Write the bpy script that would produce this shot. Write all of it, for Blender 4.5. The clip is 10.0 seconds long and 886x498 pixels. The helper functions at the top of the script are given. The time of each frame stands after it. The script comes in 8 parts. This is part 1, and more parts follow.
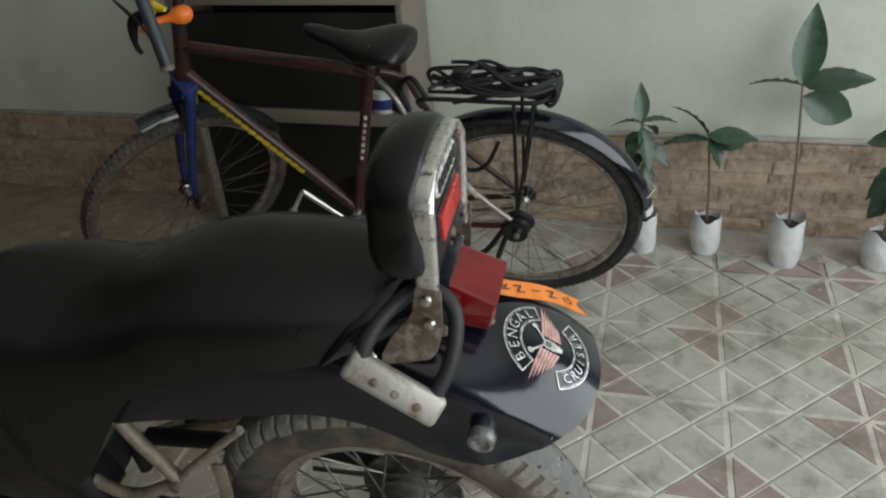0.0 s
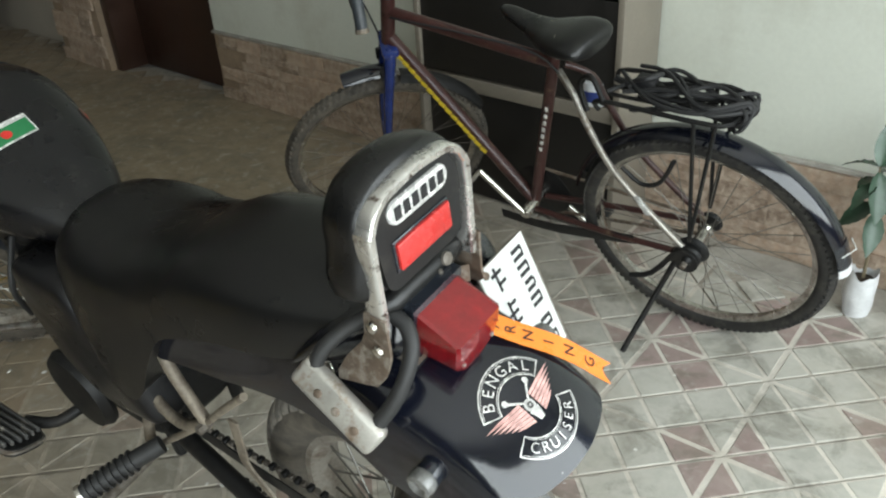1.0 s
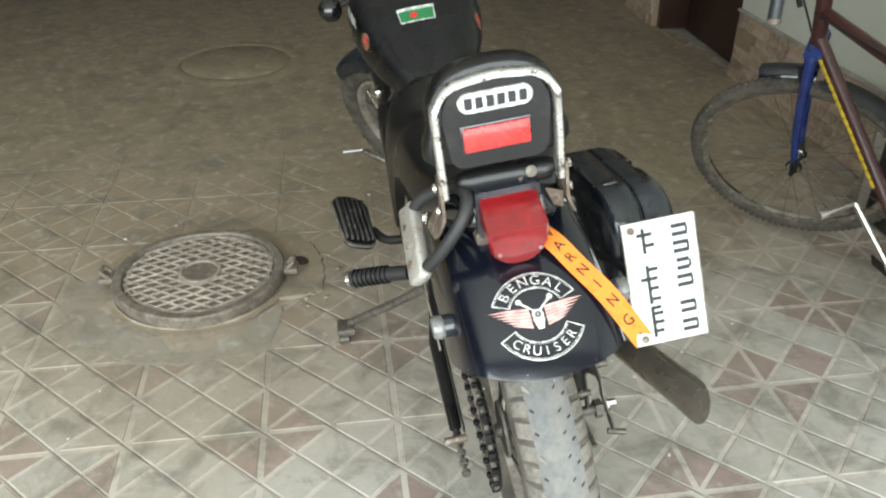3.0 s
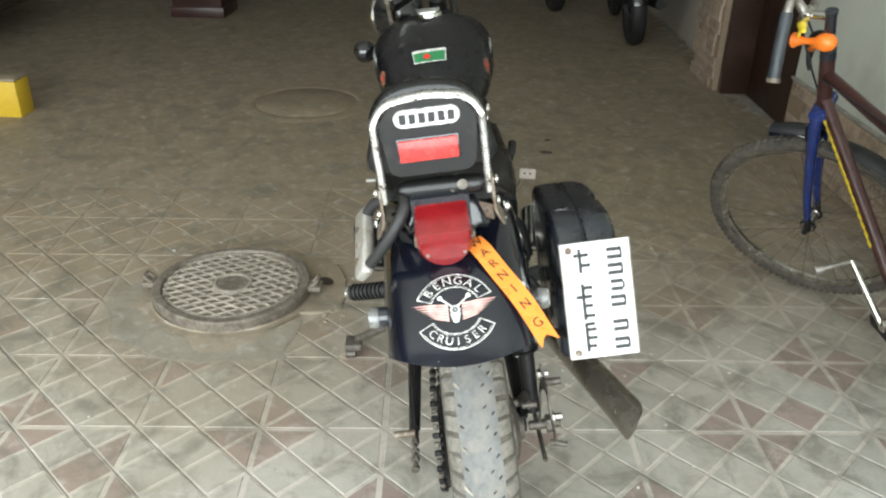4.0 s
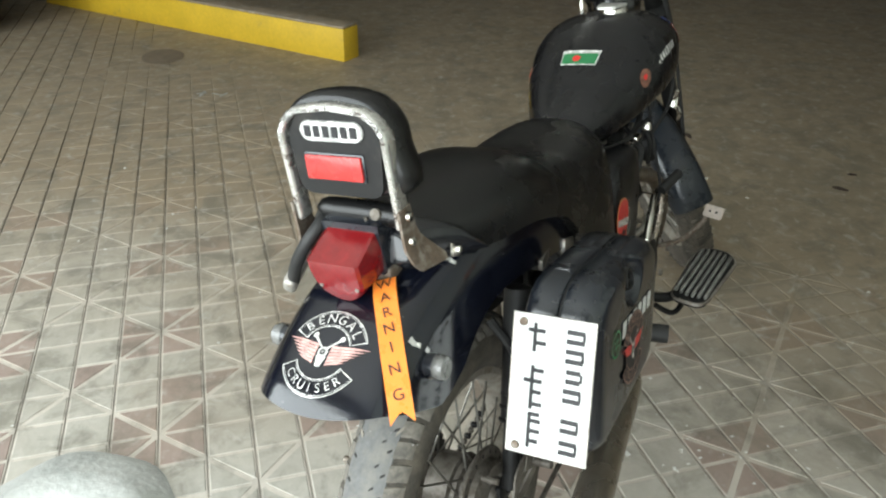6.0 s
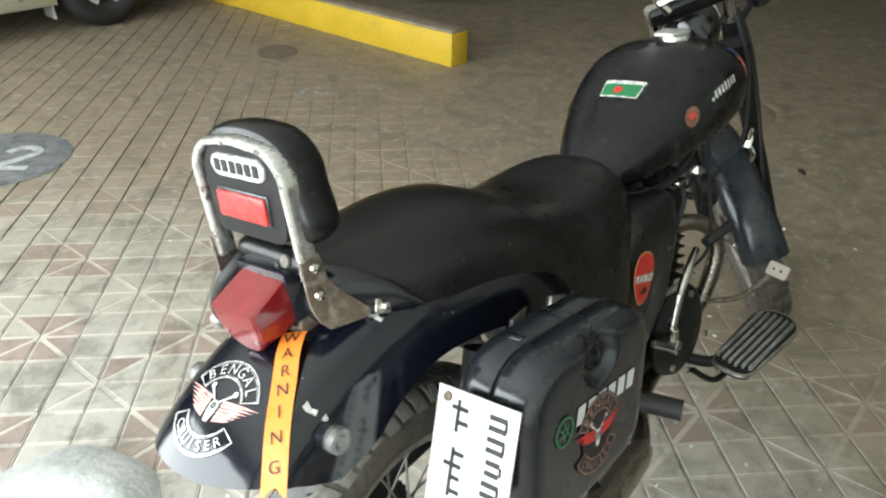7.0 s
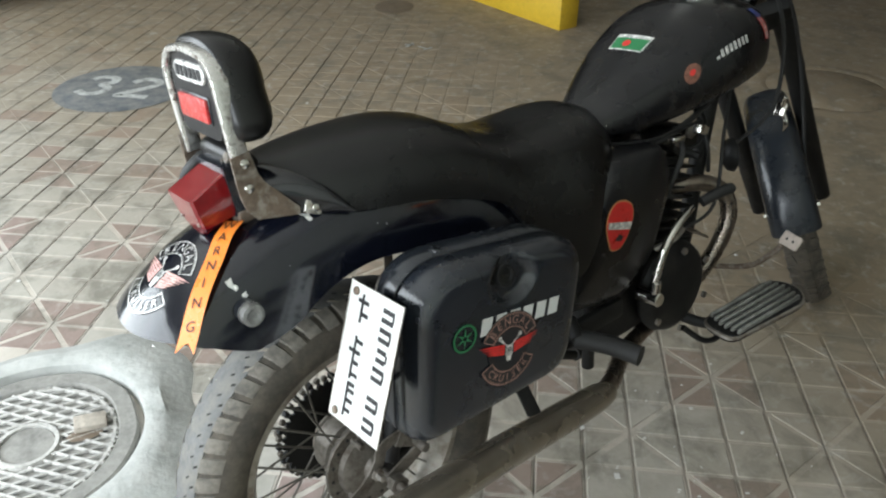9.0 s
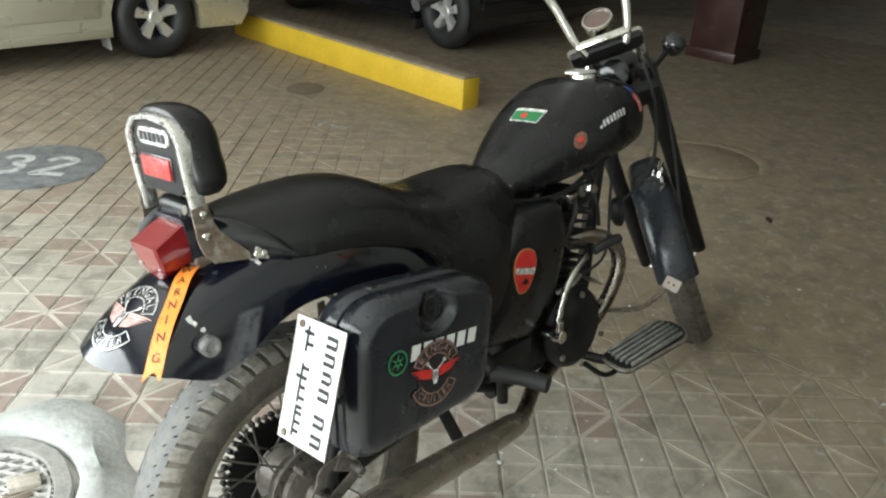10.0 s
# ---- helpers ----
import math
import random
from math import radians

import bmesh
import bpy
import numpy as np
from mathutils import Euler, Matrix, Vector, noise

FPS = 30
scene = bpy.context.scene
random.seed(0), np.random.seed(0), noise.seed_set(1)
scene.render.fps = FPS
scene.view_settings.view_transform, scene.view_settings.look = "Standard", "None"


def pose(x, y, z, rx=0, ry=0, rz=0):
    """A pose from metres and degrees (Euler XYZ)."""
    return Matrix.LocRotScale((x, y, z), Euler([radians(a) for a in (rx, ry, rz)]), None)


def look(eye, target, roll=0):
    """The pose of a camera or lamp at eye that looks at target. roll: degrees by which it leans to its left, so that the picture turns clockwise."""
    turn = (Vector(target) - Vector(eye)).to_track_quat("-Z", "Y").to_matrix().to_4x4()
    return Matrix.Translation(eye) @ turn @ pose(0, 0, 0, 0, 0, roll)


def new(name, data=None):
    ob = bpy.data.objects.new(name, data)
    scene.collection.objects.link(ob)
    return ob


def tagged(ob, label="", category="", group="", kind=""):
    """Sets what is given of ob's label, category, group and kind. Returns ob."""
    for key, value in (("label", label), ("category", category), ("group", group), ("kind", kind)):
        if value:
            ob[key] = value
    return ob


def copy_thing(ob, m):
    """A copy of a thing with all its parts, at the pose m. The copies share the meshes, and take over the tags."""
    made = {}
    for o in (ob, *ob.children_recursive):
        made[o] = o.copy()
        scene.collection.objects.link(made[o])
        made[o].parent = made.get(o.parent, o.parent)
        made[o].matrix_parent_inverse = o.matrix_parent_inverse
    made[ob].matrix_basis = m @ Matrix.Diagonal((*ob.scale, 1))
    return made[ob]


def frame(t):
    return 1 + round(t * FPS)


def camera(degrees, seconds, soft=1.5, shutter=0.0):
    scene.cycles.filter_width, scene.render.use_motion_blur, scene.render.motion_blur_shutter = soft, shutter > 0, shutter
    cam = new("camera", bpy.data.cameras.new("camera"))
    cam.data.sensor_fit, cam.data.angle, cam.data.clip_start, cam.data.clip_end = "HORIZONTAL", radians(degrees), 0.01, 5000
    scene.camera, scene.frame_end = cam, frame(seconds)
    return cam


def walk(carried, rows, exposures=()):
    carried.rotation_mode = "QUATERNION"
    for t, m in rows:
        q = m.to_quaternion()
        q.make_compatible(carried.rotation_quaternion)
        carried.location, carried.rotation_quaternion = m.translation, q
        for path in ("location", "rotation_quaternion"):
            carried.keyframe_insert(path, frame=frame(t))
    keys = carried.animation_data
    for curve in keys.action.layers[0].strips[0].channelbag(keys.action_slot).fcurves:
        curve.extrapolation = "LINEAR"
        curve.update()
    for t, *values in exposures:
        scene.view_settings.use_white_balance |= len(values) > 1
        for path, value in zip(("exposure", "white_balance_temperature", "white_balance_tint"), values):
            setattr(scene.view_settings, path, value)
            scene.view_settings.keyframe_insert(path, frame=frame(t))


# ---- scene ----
cam = camera(58.1, 10.0, soft=2.2)
PATH = [
    (0, (0.012, -0.018, 1.407), (-0.014, 1.716, 0.411), -4.6),
    (0.5, (0.228, 0.018, 1.423), (-0.251, 1.673, 0.408), -5.5),
    (1, (0.328, 0.131, 1.414), (-0.367, 1.703, 0.392), -3.4),
    (1.5, (0.395, 0.267, 1.407), (-0.595, 1.644, 0.347), -0.3),
    (2, (0.593, 0.334, 1.393), (-0.745, 1.338, 0.298), -0.2),
    (2.5, (0.721, 0.33, 1.402), (-0.758, 1.124, 0.316), -0.4),
    (4, (1.109, 0.494, 1.404), (-0.597, 1.01, 0.498), 1.2),
    (4.5, (1.084, 0.643, 1.402), (-0.652, 1.035, 0.489), 0.9),
    (5, (0.981, 0.784, 1.422), (-0.779, 0.977, 0.493), 0.8),
    (5.2, (0.956, 0.852, 1.422), (-0.807, 0.905, 0.488), 0.8),
    (6.3, (0.897, 1.249, 1.421), (-0.776, 0.777, 0.432), 1.0),
    (6.5, (0.834, 1.291, 1.41), (-0.83, 0.781, 0.425), 1.2),
    (7, (0.7, 1.371, 1.427), (-0.89, 0.665, 0.441), 0.9),
    (7.5, (0.67, 1.502, 1.433), (-0.765, 0.552, 0.415), 0.7),
    (8, (0.658, 1.577, 1.427), (-0.696, 0.54, 0.383), 1.0),
    (8.5, (0.644, 1.627, 1.421), (-0.705, 0.589, 0.371), 1.1),
    (9, (0.669, 1.698, 1.419), (-0.717, 0.715, 0.365), 0.8),
    (9.5, (0.759, 1.733, 1.407), (-0.715, 0.851, 0.381), 1.1),
    (10, (0.856, 1.778, 1.457), (-0.732, 0.934, 0.582), 2.7),
]
EXPOSURES = [(0.0, -2.32, 6500, 12), (0.5, -1.58, 6450, 10), (1.0, -1.43, 6450, 10), (1.5, -1.58, 6450, 10), (2.0, -1.1, 6500, 10), (2.5, -1.02, 6500, 10), (4.0, -0.95, 6480, 10), (5.0, -0.95, 6480, 10), (6.5, -1.17, 6450, 10), (7.0, -0.8, 6400, 10), (7.5, -1.12, 6280, 12), (8.0, -1.29, 6250, 13), (8.5, -1.33, 6250, 13), (9.0, -1.27, 6300, 13), (9.5, -1.17, 6400, 11), (10.0, -0.97, 6500, 10)]
walk(cam, [(t, look(eye, target, roll)) for t, eye, target, roll in PATH], EXPOSURES)

# ---------------------------------------------------------------- light
ROOM = pose(0, 2.755, 0, 0, 0, -18)      # x along the wall, y into the wall, z up
EAST = 2.7                               # the open side of the parking floor, in room x
world = bpy.data.worlds.new("world")
scene.world = world
world.use_nodes = True
wt = world.node_tree
sky = wt.nodes.new("ShaderNodeTexSky")
sky.sky_type = "NISHITA"
sky.sun_disc = False
sky.sun_elevation, sky.sun_rotation = radians(50), radians(110)
wt.nodes["Background"].inputs["Strength"].default_value = 0.12
wt.links.new(sky.outputs["Color"], wt.nodes["Background"].inputs["Color"])
sun_data = bpy.data.lights.new("sun", "SUN")
sun_data.energy, sun_data.angle, sun_data.color = 1.2, radians(12), (1.0, 0.96, 0.9)
sun = new("sun", sun_data)
sun.matrix_world = look((0, 0, 6), (3, -2.0, 0))
day_data = bpy.data.lights.new("daylight_opening", "AREA")
day_data.shape, day_data.size, day_data.size_y = "RECTANGLE", 6.2, 1.9
day_data.energy, day_data.color = 568, (0.925, 1.0, 0.995)
day = new("daylight_opening", day_data)
day.matrix_world = ROOM @ look((EAST - 0.1, -3.45, 1.4), (0, -3.45, 1.05))


# ---------------------------------------------------------------- materials
def mat(name, col, rough=0.5, metal=0.0, var=0.15, scale=6.0, bump=0.12, bscale=90.0, col2=None, cover=0.5, edge=0.12,
        coat=0.0, spec=0.5, rvar=0.12, piece=0.0, island=0.0, alpha_ior=None, transmission=0.0, depth=0.002):
    """A procedural surface: base colour with broad and fine change, an optional second colour in stains, fine relief."""
    m = bpy.data.materials.new(name)
    m.use_nodes = True
    nt = m.node_tree
    b = nt.nodes["Principled BSDF"]
    N, L = nt.nodes.new, nt.links.new
    tc = N("ShaderNodeTexCoord")
    n1, n2 = N("ShaderNodeTexNoise"), N("ShaderNodeTexNoise")
    for n, s, d in ((n1, scale, 6), (n2, bscale, 4)):
        n.inputs["Scale"].default_value, n.inputs["Detail"].default_value = s, d
        n.inputs["Roughness"].default_value = 0.6
        L(tc.outputs["Object"], n.inputs["Vector"])
    mr = N("ShaderNodeMapRange")
    mr.inputs["From Min"].default_value, mr.inputs["From Max"].default_value = 0.3, 0.7
    mr.inputs["To Min"].default_value, mr.inputs["To Max"].default_value = 1 - var, 1 + var
    L(n1.outputs["Fac"], mr.inputs["Value"])
    hsv = N("ShaderNodeHueSaturation")
    hsv.inputs["Color"].default_value = (*col, 1)
    value = mr.outputs["Result"]
    fine = N("ShaderNodeMapRange")
    fine.inputs["From Min"].default_value, fine.inputs["From Max"].default_value = 0.3, 0.7
    fine.inputs["To Min"].default_value, fine.inputs["To Max"].default_value = 1 - var * 0.6, 1 + var * 0.6
    L(n2.outputs["Fac"], fine.inputs["Value"])
    mul = N("ShaderNodeMath")
    mul.operation = "MULTIPLY"
    L(value, mul.inputs[0])
    L(fine.outputs["Result"], mul.inputs[1])
    value = mul.outputs[0]
    for amount, node, out in ((piece, "ShaderNodeObjectInfo", "Random"), (island, "ShaderNodeNewGeometry", "Random Per Island")):
        if amount:
            r = N(node)
            rr = N("ShaderNodeMapRange")
            rr.inputs["To Min"].default_value, rr.inputs["To Max"].default_value = 1 - amount, 1 + amount
            L(r.outputs[out], rr.inputs["Value"])
            mm = N("ShaderNodeMath")
            mm.operation = "MULTIPLY"
            L(value, mm.inputs[0])
            L(rr.outputs["Result"], mm.inputs[1])
            value = mm.outputs[0]
    L(value, hsv.inputs["Value"])
    colour = hsv.outputs["Color"]
    if col2:
        n3 = N("ShaderNodeTexNoise")
        n3.inputs["Scale"].default_value, n3.inputs["Detail"].default_value = scale * 2.3, 8
        n3.inputs["Roughness"].default_value = 0.7
        L(tc.outputs["Object"], n3.inputs["Vector"])
        mask = N("ShaderNodeMapRange")
        mask.inputs["From Min"].default_value, mask.inputs["From Max"].default_value = cover - edge, cover + edge
        L(n3.outputs["Fac"], mask.inputs["Value"])
        mix = N("ShaderNodeMixRGB")
        mix.inputs["Color2"].default_value = (*col2, 1)
        L(mask.outputs["Result"], mix.inputs["Fac"])
        L(colour, mix.inputs["Color1"])
        colour = mix.outputs["Color"]
    L(colour, b.inputs["Base Color"])
    b.inputs["Metallic"].default_value = metal
    b.inputs["Specular IOR Level"].default_value = spec
    b.inputs["Coat Weight"].default_value = coat
    b.inputs["Coat Roughness"].default_value = min(0.9, rough * 0.45)
    b.inputs["Transmission Weight"].default_value = transmission
    ro = N("ShaderNodeMapRange")
    ro.inputs["From Min"].default_value, ro.inputs["From Max"].default_value = 0.3, 0.7
    ro.inputs["To Min"].default_value, ro.inputs["To Max"].default_value = max(rough - rvar, 0.02), min(rough + rvar, 1)
    L(n1.outputs["Fac"], ro.inputs["Value"])
    L(ro.outputs["Result"], b.inputs["Roughness"])
    if bump:
        bp = N("ShaderNodeBump")
        bp.inputs["Strength"].default_value, bp.inputs["Distance"].default_value = bump, depth
        L(n2.outputs["Fac"], bp.inputs["Height"])
        L(bp.outputs["Normal"], b.inputs["Normal"])
    return m


M = {}
M["paint_black"] = mat("black_paint", (0.006, 0.006, 0.007), 0.29, spec=0.45, var=0.25, bump=0.05, scale=9, bscale=30, col2=(0.03, 0.028, 0.025), cover=0.66, edge=0.08)
M["fender_black"] = mat("glossy_black_paint", (0.004, 0.005, 0.010), 0.14, spec=0.55, var=0.3, bump=0.22, scale=7, bscale=13, coat=0.4, col2=(0.04, 0.04, 0.042), cover=0.71, edge=0.05, rvar=0.06, depth=0.004)
M["matt_black"] = mat("matt_black_metal", (0.008, 0.008, 0.008), 0.55, spec=0.35, var=0.3, bump=0.15, col2=(0.035, 0.03, 0.025), cover=0.66, edge=0.12)
M["vinyl"] = mat("black_vinyl", (0.0065, 0.0065, 0.0066), 0.29, spec=0.44, var=0.2, bump=0.22, bscale=420, rvar=0.08, depth=0.001)
M["gloss_vinyl"] = mat("glossy_black_vinyl", (0.006, 0.0065, 0.009), 0.17, spec=0.6, coat=0.3, var=0.2, bump=0.18, bscale=24, rvar=0.05, depth=0.002)
M["plastic"] = mat("black_plastic", (0.012, 0.015, 0.021), 0.27, spec=0.6, coat=0.5, var=0.2, bump=0.15, bscale=260, depth=0.001)
M["chrome"] = mat("worn_chrome", (0.62, 0.6, 0.56), 0.2, 1.0, var=0.12, scale=18, col2=(0.2, 0.14, 0.09), cover=0.66, edge=0.1, bump=0.06)
M["steel"] = mat("dull_steel", (0.36, 0.34, 0.31), 0.42, 0.85, var=0.2, scale=14, col2=(0.14, 0.09, 0.06), cover=0.6, edge=0.12, bump=0.12)
M["chipped_white"] = mat("chipped_chrome_strip", (0.70, 0.69, 0.66), 0.27, 0.85, var=0.10, scale=22, col2=(0.10, 0.065, 0.05), cover=0.59, edge=0.03, bump=0.25)
M["rust"] = mat("rusty_steel", (0.16, 0.12, 0.09), 0.6, 0.5, var=0.3, scale=24, col2=(0.3, 0.27, 0.23), cover=0.56, edge=0.08, bump=0.3)
M["rubber"] = mat("black_rubber", (0.018, 0.018, 0.018), 0.62, var=0.25, bump=0.2)
M["tyre"] = mat("dusty_tyre", (0.055, 0.049, 0.041), 0.85, var=0.25, scale=10, col2=(0.13, 0.112, 0.088), cover=0.53, edge=0.14, bump=0.3)
M["tread"] = mat("worn_tread", (0.137, 0.137, 0.134), 0.75, var=0.25, scale=12, col2=(0.20, 0.19, 0.165), cover=0.58, edge=0.12, bump=0.4)
M["lug"] = mat("dusty_tread_lugs", (0.14, 0.13, 0.113), 0.85, var=0.25, scale=30, island=0.2, col2=(0.24, 0.215, 0.18), cover=0.55, edge=0.12, bump=0.3)
M["board_rubber"] = mat("dusty_board_rubber", (0.21, 0.21, 0.195), 0.6, var=0.25, scale=20, col2=(0.09, 0.085, 0.075), cover=0.58, edge=0.1, bump=0.3)
M["worn_rib"] = mat("worn_black_rib", (0.045, 0.044, 0.042), 0.6, var=0.25, scale=14, col2=(0.30, 0.28, 0.24), cover=0.60, edge=0.05, bump=0.3)
M["rim"] = mat("grey_rim", (0.33, 0.305, 0.265), 0.5, 0.4, var=0.2, scale=16, col2=(0.16, 0.12, 0.09), cover=0.58, edge=0.12)
M["exhaust"] = mat("heat_stained_exhaust", (0.24, 0.20, 0.165), 0.3, 0.95, var=0.3, scale=9, col2=(0.27, 0.25, 0.22), cover=0.57, edge=0.1, bump=0.12)
M["dark_rim"] = mat("tarnished_rim", (0.46, 0.44, 0.41), 0.2, 0.95, var=0.3, scale=16, col2=(0.09, 0.07, 0.055), cover=0.62, edge=0.14)
M["silencer"] = mat("dusty_silencer", (0.32, 0.285, 0.235), 0.27, 0.7, var=0.15, scale=5, col2=(0.25, 0.21, 0.16), cover=0.58, edge=0.16, bump=0.08, bscale=30, rvar=0.1)
M["lock"] = mat("stained_lock_steel", (0.40, 0.385, 0.35), 0.42, 0.5, var=0.15, scale=16, col2=(0.20, 0.13, 0.08), cover=0.60, edge=0.08, bump=0.2)
M["stay"] = mat("dusty_steel", (0.24, 0.205, 0.16), 0.6, 0.3, var=0.25, scale=18, col2=(0.10, 0.08, 0.06), cover=0.58, edge=0.12, bump=0.25)
M["dull"] = mat("grimy_metal", (0.17, 0.155, 0.135), 0.55, 0.55, var=0.25, scale=22, col2=(0.08, 0.065, 0.05), cover=0.56, edge=0.12, bump=0.25)
M["spoke"] = mat("tarnished_spoke", (0.21, 0.20, 0.18), 0.4, 0.85, var=0.2, scale=20)
M["spurs"] = mat("cream_dust", (0.26, 0.235, 0.195), 0.9, var=0.25, scale=40, island=0.2, bump=0.3)
M["cream_metal"] = mat("cream_painted_metal", (0.52, 0.45, 0.40), 0.35, var=0.12, scale=40, bump=0.05)
M["dim_spoke"] = mat("grimy_spoke", (0.12, 0.105, 0.09), 0.55, 0.5, var=0.25, scale=20)
# near black: the shade inside tread grooves and hub holes, put into the colour
M["slot"] = mat("groove_and_hole_shade", (0.026, 0.025, 0.023), 0.9, var=0.2)
M["exhaust_in"] = mat("soot", (0.008, 0.008, 0.008), 0.9)
M["red_lens"] = mat("red_plastic_lens", (0.23, 0.008, 0.011), 0.13, var=0.18, scale=30, bump=0.12, bscale=160, transmission=0.2, coat=0.6)
M["red_reflector"] = mat("red_reflector", (0.50, 0.025, 0.022), 0.25, var=0.1, scale=40, bump=0.5, bscale=500, coat=0.5)
M["clear_lens"] = mat("clear_lens", (0.13, 0.13, 0.125), 0.08, var=0.3, scale=70, bump=0.8, bscale=260, spec=0.8, coat=0.8)
M["white"] = mat("white_enamel", (0.63, 0.64, 0.62), 0.4, var=0.05, scale=12, bump=0.05, col2=(0.5, 0.48, 0.43), cover=0.7, edge=0.08)
M["ink"] = mat("black_ink", (0.012, 0.012, 0.014), 0.5, var=0.1, bump=0)
M["silver_print"] = mat("silver_print", (0.66, 0.66, 0.64), 0.24, 0.35, var=0.2, scale=90, bump=0)
M["pink_print"] = mat("pink_print", (0.60, 0.36, 0.33), 0.35, var=0.2, scale=90, bump=0)
M["red_print"] = mat("red_print", (0.6, 0.03, 0.025), 0.35, var=0.12, scale=60, bump=0)
M["gold_print"] = mat("gold_print", (0.48, 0.24, 0.1), 0.35, var=0.15, scale=60, bump=0)
M["rose_print"] = mat("rose_print", (0.36, 0.215, 0.175), 0.35, var=0.25, scale=90, bump=0)
M["brown_print"] = mat("brown_print", (0.17, 0.075, 0.05), 0.35, var=0.3, scale=90, bump=0)
M["green_print"] = mat("green_print", (0.02, 0.17, 0.06), 0.4, var=0.12, scale=60, bump=0)
M["blue_print"] = mat("blue_print", (0.03, 0.05, 0.2), 0.4, var=0.12, scale=60, bump=0)
M["ribbon"] = mat("orange_ribbon", (0.85, 0.24, 0.035), 0.3, var=0.08, scale=20, bump=0.25, bscale=500, depth=0.0006)
M["guard_blue"] = mat("dusty_blue_black_paint", (0.012, 0.016, 0.022), 0.3, var=0.3, scale=9, bump=0.1, bscale=40, col2=(0.026, 0.028, 0.030), cover=0.62, edge=0.14, rvar=0.12)
M["dial"] = mat("dial_face", (0.14, 0.09, 0.075), 0.15, var=0.2, coat=0.8)
M["maroon"] = mat("maroon_paint", (0.042, 0.015, 0.013), 0.35, var=0.3, scale=12, col2=(0.13, 0.09, 0.06), cover=0.66, edge=0.08)
M["blue"] = mat("blue_paint", (0.008, 0.024, 0.130), 0.2, coat=0.4, var=0.25, scale=14, col2=(0.05, 0.05, 0.09), cover=0.66, edge=0.08)
M["yellow_tape"] = mat("yellow_print", (0.7, 0.52, 0.03), 0.5, var=0.15, bump=0)
M["orange"] = mat("orange_rubber", (0.85, 0.19, 0.02), 0.4, var=0.08)
M["bicycle_tyre"] = mat("bicycle_tyre", (0.018, 0.017, 0.016), 0.8, var=0.25, scale=12, col2=(0.06, 0.055, 0.045), cover=0.60, edge=0.14, bump=0.25)
M["grip"] = mat("blue_grey_grip", (0.034, 0.040, 0.046), 0.5, var=0.25, scale=25, bump=0.3)
M["cord"] = mat("rubber_cord", (0.012, 0.012, 0.013), 0.6, var=0.2)
M["wall"] = mat("pale_wall_paint", (0.60, 0.62, 0.55), 0.62, var=0.05, scale=1.4, bump=0.25, bscale=60, col2=(0.5, 0.5, 0.43), cover=0.66, edge=0.14, rvar=0.06)
M["stone"] = mat("ledger_stone", (0.31, 0.225, 0.165), 0.78, var=0.28, scale=13, bump=1.0, bscale=38, piece=0.30, col2=(0.50, 0.405, 0.32), cover=0.53, edge=0.14, depth=0.008)
M["stone_joint"] = mat("stone_joint", (0.29, 0.215, 0.15), 0.9, var=0.2)
M["cement"] = mat("cement", (0.33, 0.31, 0.275), 0.85, var=0.14, scale=3.5, bump=0.35, bscale=70, col2=(0.52, 0.5, 0.46), cover=0.56, edge=0.14, depth=0.005)
M["ceiling"] = mat("ceiling_paint", (0.78, 0.77, 0.73), 0.85, var=0.06, scale=1.0, bump=0.2)
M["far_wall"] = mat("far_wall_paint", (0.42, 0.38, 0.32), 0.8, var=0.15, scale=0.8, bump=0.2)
M["brown_door"] = mat("brown_door", (0.045, 0.022, 0.015), 0.4, var=0.25, scale=5, bump=0.1)
M["brown_tile"] = mat("dark_red_pillar_tile", (0.05, 0.022, 0.018), 0.35, var=0.25, scale=4, bump=0.05)
M["yellow"] = mat("yellow_kerb_paint", (0.64, 0.42, 0.025), 0.55, var=0.1, scale=5, bump=0.3, bscale=40, col2=(0.3, 0.21, 0.08), cover=0.7, edge=0.08, depth=0.004)
M["laminate"] = mat("grey_laminate", (0.21, 0.185, 0.15), 0.5, var=0.08, scale=6)
M["black_board"] = mat("black_board", (0.012, 0.011, 0.010), 0.45, var=0.2, scale=5)
M["car_silver"] = mat("champagne_car_paint", (0.42, 0.40, 0.31), 0.28, 0.35, var=0.05, scale=2, bump=0, coat=0.6)
M["car_black"] = mat("black_car_paint", (0.008, 0.008, 0.009), 0.2, var=0.2, scale=2, bump=0, coat=0.8)
M["glass"] = mat("dark_car_glass", (0.01, 0.012, 0.012), 0.06, bump=0, coat=0.5)
M["alloy"] = mat("alloy", (0.66, 0.66, 0.63), 0.35, 0.6, var=0.12, scale=10)
M["iron"] = mat("cast_iron", (0.18, 0.152, 0.12), 0.6, 0.35, var=0.25, scale=16, col2=(0.3, 0.265, 0.22), cover=0.55, edge=0.12, bump=0.4, depth=0.003)
M["dusted_iron"] = mat("cement_dusted_iron", (0.27, 0.265, 0.245), 0.8, 0.1, var=0.25, scale=14, col2=(0.38, 0.37, 0.345), cover=0.55, edge=0.14, bump=0.4, depth=0.003)
M["dusted_rib"] = mat("cement_dusted_ribs", (0.56, 0.55, 0.52), 0.75, 0.05, var=0.2, scale=22, col2=(0.36, 0.35, 0.33), cover=0.60, edge=0.1, bump=0.3)
M["chip"] = mat("pale_cement_lump", (0.50, 0.45, 0.385), 0.85, var=0.2, scale=30, col2=(0.16, 0.10, 0.07), cover=0.62, edge=0.08, bump=0.4)
